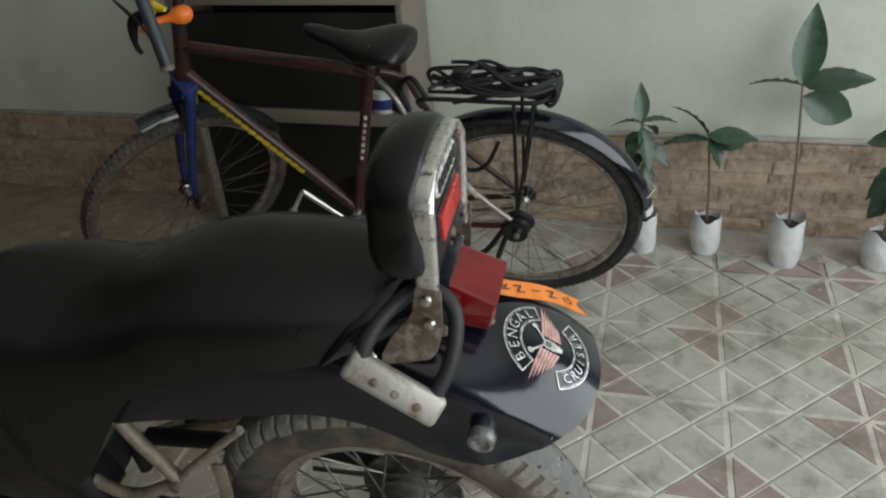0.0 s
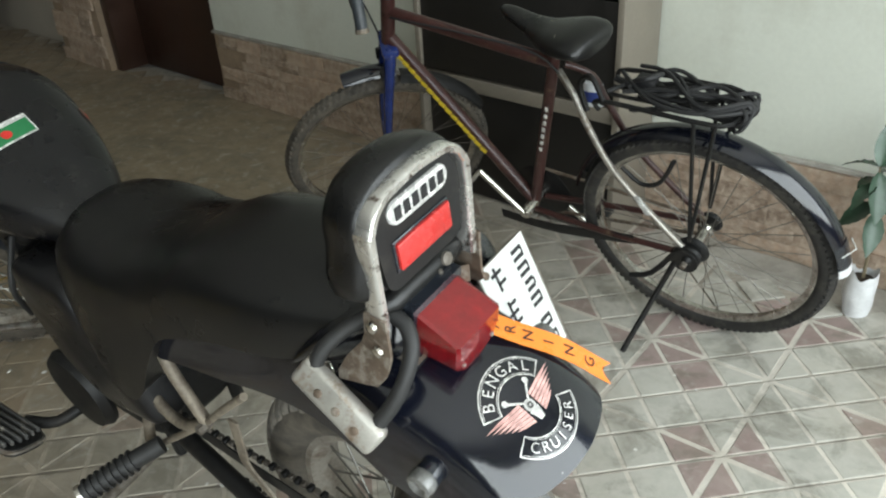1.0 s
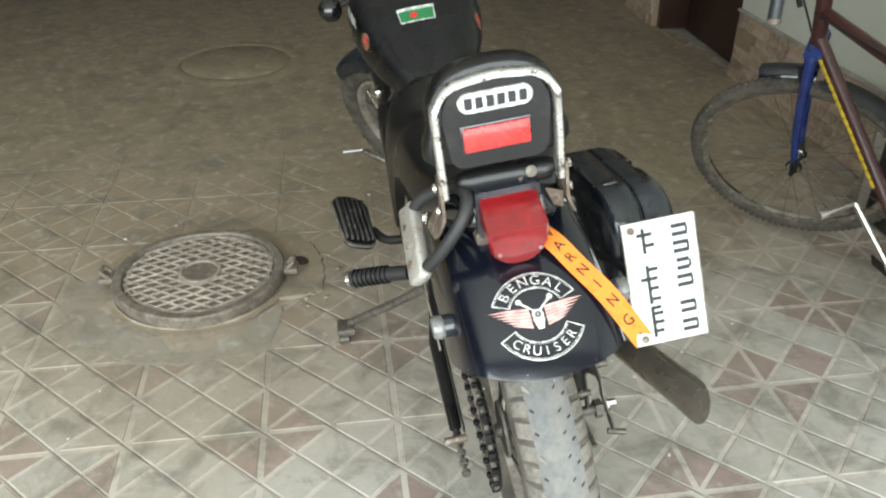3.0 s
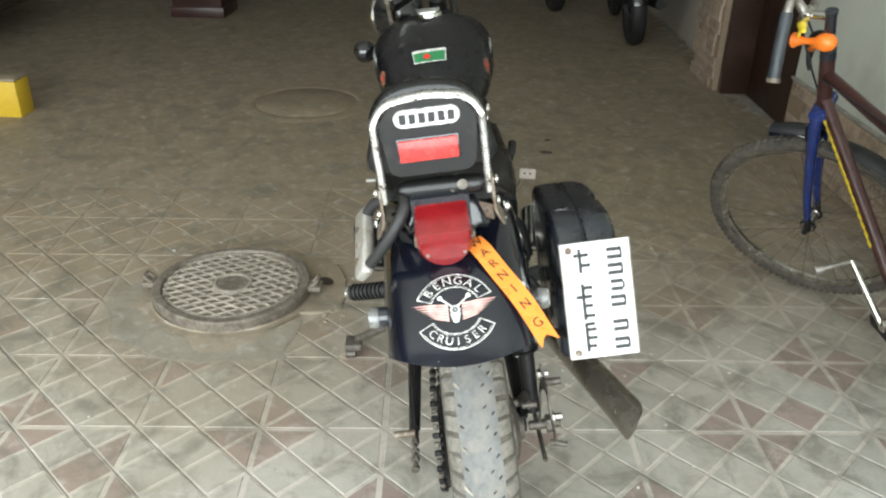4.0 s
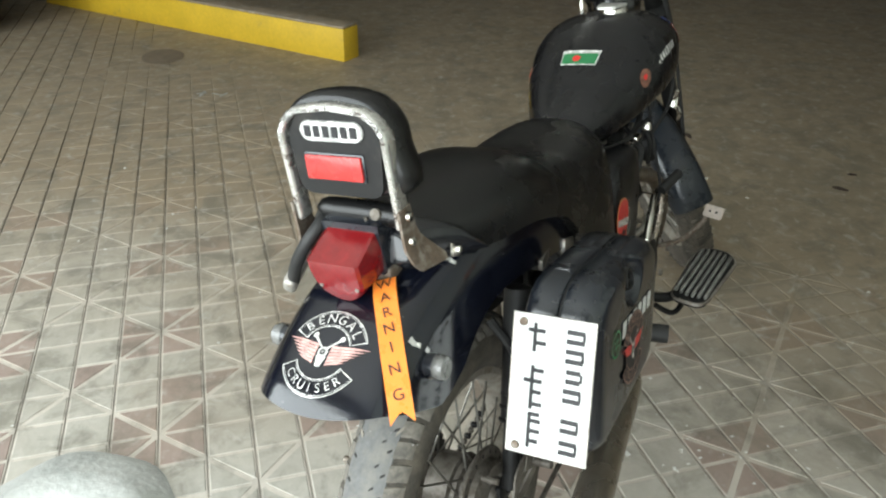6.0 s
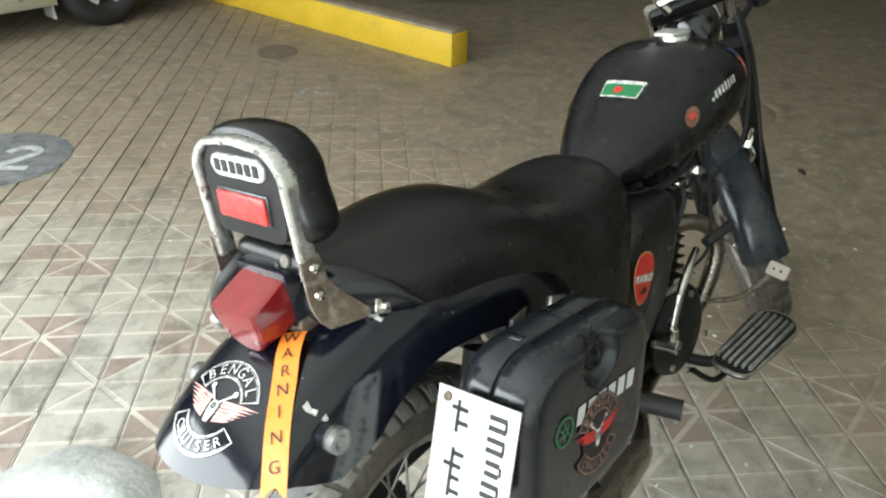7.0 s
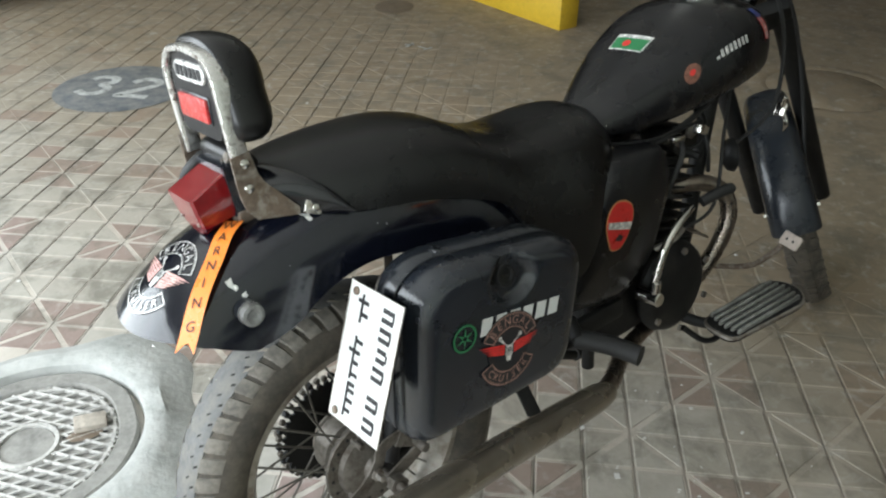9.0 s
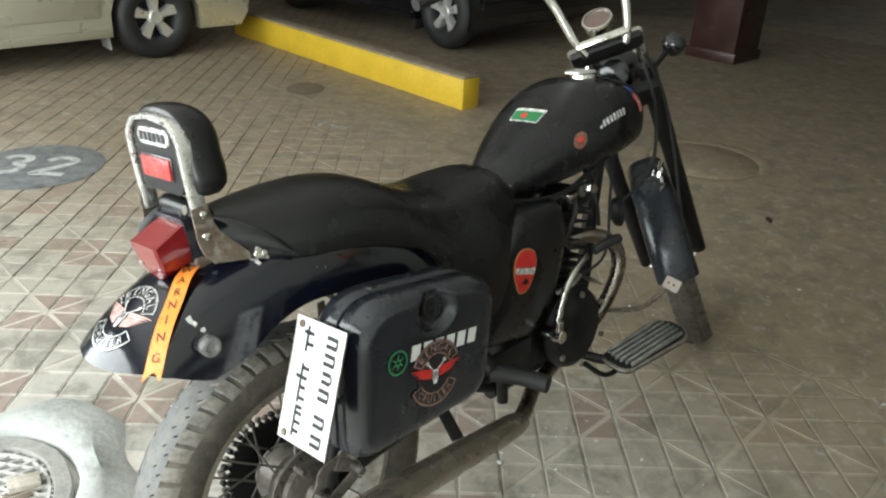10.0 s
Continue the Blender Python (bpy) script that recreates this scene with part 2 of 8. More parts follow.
M["iron_rib"] = mat("worn_iron_ribs", (0.40, 0.355, 0.29), 0.6, 0.25, var=0.25, scale=22, col2=(0.2, 0.17, 0.14), cover=0.58, edge=0.1, bump=0.3)
M["collar"] = mat("grey_cement_collar", (0.42, 0.435, 0.415), 0.8, var=0.2, scale=7, bump=0.5, bscale=45, col2=(0.56, 0.565, 0.54), cover=0.50, edge=0.16, depth=0.007)
M["floor_paint"] = mat("blue_grey_floor_paint", (0.105, 0.12, 0.14), 0.6, var=0.2, scale=6, bump=0.2, col2=(0.27, 0.265, 0.245), cover=0.52, edge=0.15)
M["floor_white"] = mat("white_floor_paint", (0.55, 0.56, 0.54), 0.6, var=0.12, scale=8, col2=(0.25, 0.25, 0.24), cover=0.55, edge=0.1)
M["oil"] = mat("oil_stain", (0.15, 0.11, 0.075), 0.7, var=0.3, scale=8, col2=(0.24, 0.20, 0.155), cover=0.55, edge=0.2)
M["scrap"] = mat("dark_scrap_and_hollow", (0.045, 0.030, 0.022), 0.7, var=0.2, scale=30)
M["bag"] = mat("white_plastic_bag", (0.68, 0.69, 0.70), 0.4, var=0.12, scale=25, bump=0.4, bscale=60, col2=(0.36, 0.37, 0.45), cover=0.68, edge=0.03, depth=0.004)
M["soil"] = mat("potting_soil", (0.045, 0.034, 0.025), 0.95, var=0.3, scale=40, bump=0.8)
M["leaf"] = mat("glossy_leaf", (0.033, 0.070, 0.041), 0.32, var=0.25, scale=14, bump=0.15, bscale=40, piece=0.25, spec=0.6)
M["stem"] = mat("plant_stem", (0.16, 0.13, 0.08), 0.7, var=0.2)
M["tub"] = mat("white_tub", (0.66, 0.68, 0.7), 0.35, var=0.05)
M["mastic"] = mat("dust_grit", (0.7, 0.69, 0.66), 0.8, var=0.1)


def tile_material(name, col, other, dirt=(0.292, 0.229, 0.155), toward=(-0.54, 0.03, 0), most_dirt=0.95):
    """Mottled cement tile, with brown soil trodden over the drive; the joints only grow darker along toward."""
    m = mat(name, col, 0.55, var=0.10, scale=5, bump=0.3, bscale=45, island=0.10, piece=0.10, col2=other, cover=0.56, edge=0.16, rvar=0.15, depth=0.003)
    nt = m.node_tree
    N, L = nt.nodes.new, nt.links.new
    b = nt.nodes["Principled BSDF"]
    old = b.inputs["Base Color"].links[0].from_socket
    geo = N("ShaderNodeNewGeometry")
    big = N("ShaderNodeTexNoise")
    big.inputs["Scale"].default_value, big.inputs["Detail"].default_value = 1.1, 6
    L(geo.outputs["Position"], big.inputs["Vector"])
    dist = N("ShaderNodeVectorMath")
    dist.operation = "DOT_PRODUCT"
    L(geo.outputs["Position"], dist.inputs[0])
    dist.inputs[1].default_value = toward
    add = N("ShaderNodeMath")
    add.operation = "ADD"
    L(dist.outputs["Value"], add.inputs[0])
    L(big.outputs["Fac"], add.inputs[1])
    mr = N("ShaderNodeMapRange")
    mr.inputs["From Min"].default_value, mr.inputs["From Max"].default_value = 0.45, 1.4
    mr.inputs["To Max"].default_value = most_dirt
    L(add.outputs[0], mr.inputs["Value"])
    mix = N("ShaderNodeMixRGB")
    mix.inputs["Color2"].default_value = (*dirt, 1)
    L(mr.outputs["Result"], mix.inputs["Fac"])
    L(old, mix.inputs["Color1"])
    colour = mix.outputs["Color"]
    # olive grime in blotches a hand wide, and pale dust in finer ones
    for scale, low, high, most, tint in ((7.0, 0.48, 0.64, 0.62, (0.155, 0.145, 0.115)), (19.0, 0.54, 0.70, 0.50, (0.54, 0.51, 0.46)), (1.7, 0.52, 0.70, 0.42, (0.25, 0.205, 0.15))):
        spot_n = N("ShaderNodeTexNoise")
        spot_n.inputs["Scale"].default_value, spot_n.inputs["Detail"].default_value, spot_n.inputs["Roughness"].default_value = scale, 7, 0.65
        spot_n.inputs["Distortion"].default_value = 0.6
        L(geo.outputs["Position"], spot_n.inputs["Vector"])
        amount = N("ShaderNodeMapRange")
        amount.inputs["From Min"].default_value, amount.inputs["From Max"].default_value, amount.inputs["To Max"].default_value = low, high, most
        L(spot_n.outputs["Fac"], amount.inputs["Value"])
        over = N("ShaderNodeMixRGB")
        over.inputs["Color2"].default_value = (*tint, 1)
        L(amount.outputs["Result"], over.inputs["Fac"])
        L(colour, over.inputs["Color1"])
        colour = over.outputs["Color"]
    L(colour, b.inputs["Base Color"])
    return m


M["tile"] = tile_material("grey_green_tile", (0.445, 0.435, 0.39), (0.55, 0.53, 0.485))
M["tile_red"] = tile_material("mauve_tile", (0.30, 0.225, 0.21), (0.37, 0.30, 0.275))
M["bed"] = tile_material("dusty_groove", (0.60, 0.56, 0.50), (0.66, 0.62, 0.56), (0.335, 0.265, 0.185), (-0.50, 0.05, 0), 0.95)
# joints: pale near the wall, a darker tone towards -y
M["joint"] = tile_material("dusty_joint", (0.44, 0.395, 0.345), (0.34, 0.30, 0.255), (0.17, 0.145, 0.115), (-0.15, -0.9, 0), 0.95)
M["earth"] = tile_material("trodden_soil", (0.345, 0.280, 0.198), (0.185, 0.151, 0.107), most_dirt=0.2)
M["smear"] = tile_material("trowelled_cement", (0.36, 0.345, 0.30), (0.29, 0.275, 0.235), most_dirt=0.5)
M["soil_floor"] = tile_material("trodden_cement", (0.33, 0.305, 0.26), (0.27, 0.24, 0.195))


# ---------------------------------------------------------------- shapes: every shape is (points, faces)
def join(*shapes):
    verts, faces = [], []
    for v, f in shapes:
        k = len(verts)
        verts += [tuple(p) for p in v]
        faces += [tuple(i + k for i in face) for face in f]
    return verts, faces


def moved(shape, m):
    return [tuple(m @ Vector(p)) for p in shape[0]], shape[1]


def rings(sections, closed=True, caps=True, wrap=False):
    """A skin over rings of equally many points."""
    n, k = len(sections[0]), len(sections)
    verts = [tuple(p) for s in sections for p in s]
    faces = []
    for i in range(k if wrap else k - 1):
        a, b = i * n, (i + 1) % k * n
        for j in range(n if closed else n - 1):
            q = (j + 1) % n
            faces.append((a + j, a + q, b + q, b + j))
    if caps and closed and not wrap:
        faces += [tuple(reversed(range(n))), tuple(range((k - 1) * n, k * n))]
    return verts, faces


def spline(points, steps=6, loop=False):
    """A smooth line through the points."""
    p = [Vector(q) for q in points]
    out = []
    n = len(p)
    for i in range(n if loop else n - 1):
        a, b, c, d = (p[(i + k) % n] if loop else p[min(max(i + k, 0), n - 1)] for k in (-1, 0, 1, 2))
        for s in range(steps):
            t = s / steps
            out.append(0.5 * ((2 * b) + (c - a) * t + (2 * a - 5 * b + 4 * c - d) * t * t + (3 * b - a - 3 * c + d) * t ** 3))
    if not loop:
        out.append(p[-1])
    return out


def tube(points, r, seg=10, smooth=0, loop=False, flat=None, caps=True):
    """A round or flattened bar along points. r: a radius or one a point; flat: (width, depth, side direction)."""
    pts = spline(points, smooth, loop) if smooth else [Vector(p) for p in points]
    n = len(pts)
    rad = [r] * n if isinstance(r, (int, float)) else [r[min(int(i / (n - 1) * (len(r) - 1)), len(r) - 2)] * (1 - (i / (n - 1) * (len(r) - 1)) % 1) + r[min(int(i / (n - 1) * (len(r) - 1)) + 1, len(r) - 1)] * ((i / (n - 1) * (len(r) - 1)) % 1) if i < n - 1 else r[-1] for i in range(n)]
    out, side = [], None
    for i, p in enumerate(pts):
        d = (pts[(i + 1) % n] - pts[i - 1]) if loop else (pts[min(i + 1, n - 1)] - pts[max(i - 1, 0)])
        d.normalize()
        if flat:
            side = Vector(flat[2])
        elif side is None:
            side = d.orthogonal()
        side = (side - d * side.dot(d)).normalized()
        up = d.cross(side)
        ring = []
        for k in range(seg):
            a = 2 * math.pi * (k + 0.5) / seg
            if flat:
                ca, sa = math.cos(a), math.sin(a)
                ca, sa = math.copysign(abs(ca) ** 0.45, ca), math.copysign(abs(sa) ** 0.45, sa)
                ring.append(p + side * ca * flat[0] / 2 + up * sa * flat[1] / 2)
            else:
                ring.append(p + (side * math.cos(a) + up * math.sin(a)) * rad[i])
        out.append(ring)
    return rings(out, caps=caps, wrap=loop)


def turned(profile, m, seg=24, wrap=False):
    """A shape turned on a lathe: profile of (radius, along), about m's z axis."""
    out = []
    for r, h in profile:
        out.append([m @ Vector((r * math.cos(2 * math.pi * k / seg), r * math.sin(2 * math.pi * k / seg), h)) for k in range(seg)])
    return rings(out, wrap=wrap)


def axis_to(p, d):
    """A pose at p whose z axis points along d."""
    return Matrix.Translation(p) @ Vector(d).to_track_quat("Z", "Y").to_matrix().to_4x4()


def rod(a, b, r, seg=12, bevel=0.15):
    a, b = Vector(a), Vector(b)
    h = (b - a).length
    e = min(r * bevel, h * 0.2)
    return turned([(r - e, 0), (r, e), (r, h - e), (r - e, h)], axis_to(a, b - a), seg)


def block(size, m=Matrix(), bevel=0.006, segs=2):
    """A box with rounded edges, standing centred on m."""
    bm = bmesh.new()
    bmesh.ops.create_cube(bm, size=1)
    bmesh.ops.scale(bm, vec=size, verts=bm.verts)
    if bevel:
        bmesh.ops.bevel(bm, geom=bm.edges[:], offset=min(bevel, min(size) * 0.45), segments=segs, affect="EDGES", profile=0.5)
    bm.verts.ensure_lookup_table()
    out = [tuple(m @ v.co) for v in bm.verts], [tuple(v.index for v in f.verts) for f in bm.faces]
    bm.free()
    return out


def rounded(points, radius, steps=4):
    """The outline through 2D points with its corners rounded."""
    out, n = [], len(points)
    for i in range(n):
        p, a, b = Vector(points[i]), Vector(points[i - 1]), Vector(points[(i + 1) % n])
        r = radius[i] if isinstance(radius, (list, tuple)) else radius
        da, db = (a - p), (b - p)
        r1, r2 = min(r, da.length * 0.48), min(r, db.length * 0.48)
        s, e = p + da.normalized() * r1, p + db.normalized() * r2
        for k in range(steps + 1):
            t = k / steps
            out.append((1 - t) ** 2 * s + 2 * t * (1 - t) * p + t * t * e)
    return out


def slab(outline, thick, m=Matrix(), bevel=0.0):
    """A flat plate with a 2D outline, from z 0 to thick in m's frame, its upper edge eased."""
    c = sum((Vector(p) for p in outline), Vector((0, 0))) / len(outline)
    small = [c + (Vector(p) - c) * (1 - bevel / max((Vector(p) - c).length, 1e-6)) for p in outline]
    levels = [(outline, 0), (outline, thick - bevel), (small, thick)] if bevel else [(outline, 0), (outline, thick)]
    return rings([[m @ Vector((p[0], p[1], z)) for p in o] for o, z in levels])


def mesh_of(name, shape, material, smooth=38):
    me = bpy.data.meshes.new(name)
    me.from_pydata([tuple(v) for v in shape[0]], [], shape[1])
    me.validate()
    bm = bmesh.new()
    bm.from_mesh(me)
    bmesh.ops.recalc_face_normals(bm, faces=bm.faces)
    bm.to_mesh(me)
    bm.free()
    if smooth:
        me.shade_smooth()
        me.set_sharp_from_angle(angle=radians(smooth))
    me.materials.append(material)
    return me


def each(*shapes):
    """Shapes that stay separate pieces: part() links one object for each."""
    return list(shapes)


def part(name, shape, material, parent=None, label="", smooth=38):
    if isinstance(shape, list):
        return [part(name, s, material, parent, label, smooth) for s in shape][0]
    ob = new(name, mesh_of(name, shape, material, smooth))
    if parent:
        ob.parent = parent
    return tagged(ob, label)


def thing(name, m, label, category, group="", kind=""):
    ob = new(name)
    ob.matrix_world = m
    ob.empty_display_size = 0.1
    return tagged(ob, label, category, group, kind)


def lone(name, shape, material, label, category="", group="", kind="", m=Matrix(), smooth=38):
    ob = part(name, shape, material, None, "", smooth)
    ob.matrix_world = m
    return tagged(ob, label, category, group, kind)


def letters(text, size):
    """The outline of a line of writing as a flat mesh, centred, in metres."""
    cu = bpy.data.curves.new("writing", "FONT")
    cu.body, cu.size, cu.align_x, cu.align_y = text, size, "CENTER", "CENTER"
    ob = new("writing", cu)
    me = bpy.data.meshes.new_from_object(ob.evaluated_get(bpy.context.evaluated_depsgraph_get()))
    out = [tuple(v.co) for v in me.vertices], [tuple(p.vertices) for p in me.polygons]
    bpy.data.objects.remove(ob)
    bpy.data.meshes.remove(me)
    bpy.data.curves.remove(cu)
    return out


# ---------------------------------------------------------------- the parking floor
def span(x0, x1, y0, y1, z0, z1, bevel=0.0):
    return block((x1 - x0, y1 - y0, z1 - z0), Matrix.Translation(((x0 + x1) / 2, (y0 + y1) / 2, (z0 + z1) / 2)), bevel)


def room(name, shape, material, label, category, kind="structure", smooth=38):
    return lone(name, shape, material, label, category, kind=kind, m=ROOM, smooth=smooth)


WEST, SOUTH, TOP = -12.0, -11.5, 2.9
NORTH = ROOM @ pose(1, 0, 0, 0, 0, 1.0) @ pose(-1, 0, 0)      # the near wall, a degree off the room's line
wall_north = lone("wall_north", span(-2.45, EAST, 0, 0.22, -0.1, TOP), M["wall"], "pale greenish white painted wall above a stone dado", "wall", kind="structure", m=NORTH)
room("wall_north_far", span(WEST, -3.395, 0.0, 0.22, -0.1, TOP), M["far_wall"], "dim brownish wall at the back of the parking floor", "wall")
room("wall_lintel", span(-3.395, -2.452, 0.0, 0.22, 2.12, TOP), M["wall"], "pale painted wall over the doorway", "wall")
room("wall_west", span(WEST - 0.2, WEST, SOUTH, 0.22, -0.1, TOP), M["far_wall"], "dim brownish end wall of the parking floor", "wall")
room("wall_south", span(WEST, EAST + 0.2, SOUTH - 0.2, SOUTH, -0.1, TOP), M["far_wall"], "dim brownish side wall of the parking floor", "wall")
room("ceiling", span(WEST - 0.2, EAST + 0.2, SOUTH - 0.2, 0.22, TOP, TOP + 0.2), M["ceiling"], "plain painted concrete ceiling", "ceiling")
room("wall_east", join(span(EAST, EAST + 0.2, SOUTH, -6.8, -0.1, TOP), span(EAST, EAST + 0.2, -6.8, 0.22, 2.55, TOP)), M["wall"], "pale painted wall round the open entrance", "wall")
room("ground", span(-60, 60, -60, 60, -0.5, -0.02), M["cement"], "bare cement ground under and around the building", "ground")

# stone dado: rows of split stone strips on the wall
DADO = 0.34
lone("dado_bed", span(-2.44, EAST - 0.02, -0.012, -0.002, 0.0, DADO - 0.006), M["stone_joint"], "dark mortar behind the stone dado", "dado", kind="structure", m=NORTH)
lone("dado_trim", span(-2.45, EAST - 0.02, -0.024, -0.002, DADO - 0.002, DADO + 0.012, 0.004), M["cement"], "thin cement lip along the top of the dado", "trim", kind="structure", m=NORTH)


def stone_shape(w, h, d, seed):
    """A split stone: a rough face of uneven facets, its edges broken back."""
    rnd = random.Random(seed)
    nx, nz = 5, 3
    front, back = [], []
    for k in range(nz):
        for i in range(nx):
            rim = i in (0, nx - 1) or k in (0, nz - 1)
            x, z = w * i / (nx - 1), h * k / (nz - 1)
            if not rim:
                x, z = x + rnd.uniform(-0.1, 0.1) * w, z + rnd.uniform(-0.22, 0.22) * h
            front.append((x, -d + (0.0045 + rnd.uniform(-0.002, 0.003) if rim else rnd.uniform(-0.0055, 0.0025)), z))
            back.append((x, 0, z))
    loop = list(range(nx)) + [r * nx + nx - 1 for r in range(1, nz)] + list(range(nz * nx - 2, (nz - 1) * nx - 1, -1)) + [r * nx for r in range(nz - 2, 0, -1)]
    verts = front + [back[i] for i in loop]
    faces = [(k * nx + i, k * nx + i + 1, (k + 1) * nx + i + 1, (k + 1) * nx + i) for k in range(nz - 1) for i in range(nx - 1)]
    n = nx * nz
    faces += [(loop[i], n + i, n + (i + 1) % len(loop), loop[(i + 1) % len(loop)]) for i in range(len(loop))]
    return verts, faces


def clad(parent, x0, x1, height, rows, m, seed, limit, wide=(0.10, 0.30)):
    """Stone strips in courses of uneven height over a wall's face; a course's stones share a few meshes."""
    rnd = random.Random(seed)
    share = [rnd.uniform(0.7, 1.4) for _ in range(rows)]
    heights = [height * q / sum(share) for q in share]
    made, z = 0, 0.001
    for r, h in enumerate(heights):
        kinds = []
        for k in range(9):
            w = wide[0] + (wide[1] - wide[0]) * k / 8
            kinds.append((w, mesh_of("stone", stone_shape(w - 0.0004, h - 0.0004, rnd.uniform(0.013, 0.021), seed * 500 + r * 20 + k), M["stone"], 20)))
        x = x0 + rnd.uniform(-0.1, 0)
        while x < x1 - 0.05 and made < limit:
            w, me = rnd.choice(kinds)
            if x + w > x1:
                w, me = kinds[0]
                if x + w > x1 + 0.03:
                    break
            if x >= x0 - 0.03:
                stone = new("stone", me)
                stone.parent = parent
                stone.matrix_parent_inverse = parent.matrix_world.inverted()
                stone.matrix_world = m @ Matrix.Translation((x, rnd.uniform(-0.004, 0.0), z))
                made += 1
            x += w
        z += h


# doorway with a dark brown steel door, and the stone pillar beside it
door = thing("door_1", ROOM @ pose(-2.935, 0.025, 0), "dark brown metal door leaf, closed, beside the stone pillar", "door", kind="structure")
part("door_leaf", block((0.94, 0.05, 2.10), Matrix.Translation((0, 0.02, 1.045)), 0.004), M["brown_door"], door)
part("door_frame", join(block((0.05, 0.1, 2.1), Matrix.Translation((-0.47, 0.03, 1.05))), block((0.05, 0.1, 2.1), Matrix.Translation((0.47, 0.03, 1.05)))), M["brown_door"], door)
pillar_stone = room("stone_pillar", span(-3.92, -3.405, -0.185, 0.3, -0.05, TOP), M["stone_joint"], "square pillar clad in split brown stone strips", "pillar")
trim = room("pillar_trim", join(span(-3.400, -3.335, -0.15, 0.04, 0, TOP, 0.004)), M["brown_door"], "dark brown steel trim up the edge of the pillar", "trim")

pillar = room("dark_pillar", join(span(-5.77, -5.35, -4.36, -3.93, -0.05, TOP, 0.004), span(-5.79, -5.33, -4.38, -3.91, 0, 0.09, 0.004)), M["brown_tile"], "square pillar faced in dark reddish brown tile", "pillar")
room("brown_column", span(-7.6, -7.2, -9.0, -8.6, -0.05, TOP, 0.004), M["brown_tile"], "far square column faced in dark brown tile", "pillar")

kerb = thing("parking_kerb", ROOM @ pose(-2.535, -5.70, 0), "long low concrete kerb with worn yellow sides", "kerb")
part("side", block((0.15, 2.90, 0.20), Matrix.Translation((0, 0, 0.10)), 0.006), M["yellow"], kerb)
part("top", block((0.146, 2.896, 0.016), Matrix.Translation((0, 0, 0.207)), 0.006), M["soil_floor"], kerb, "bare brown cement top")


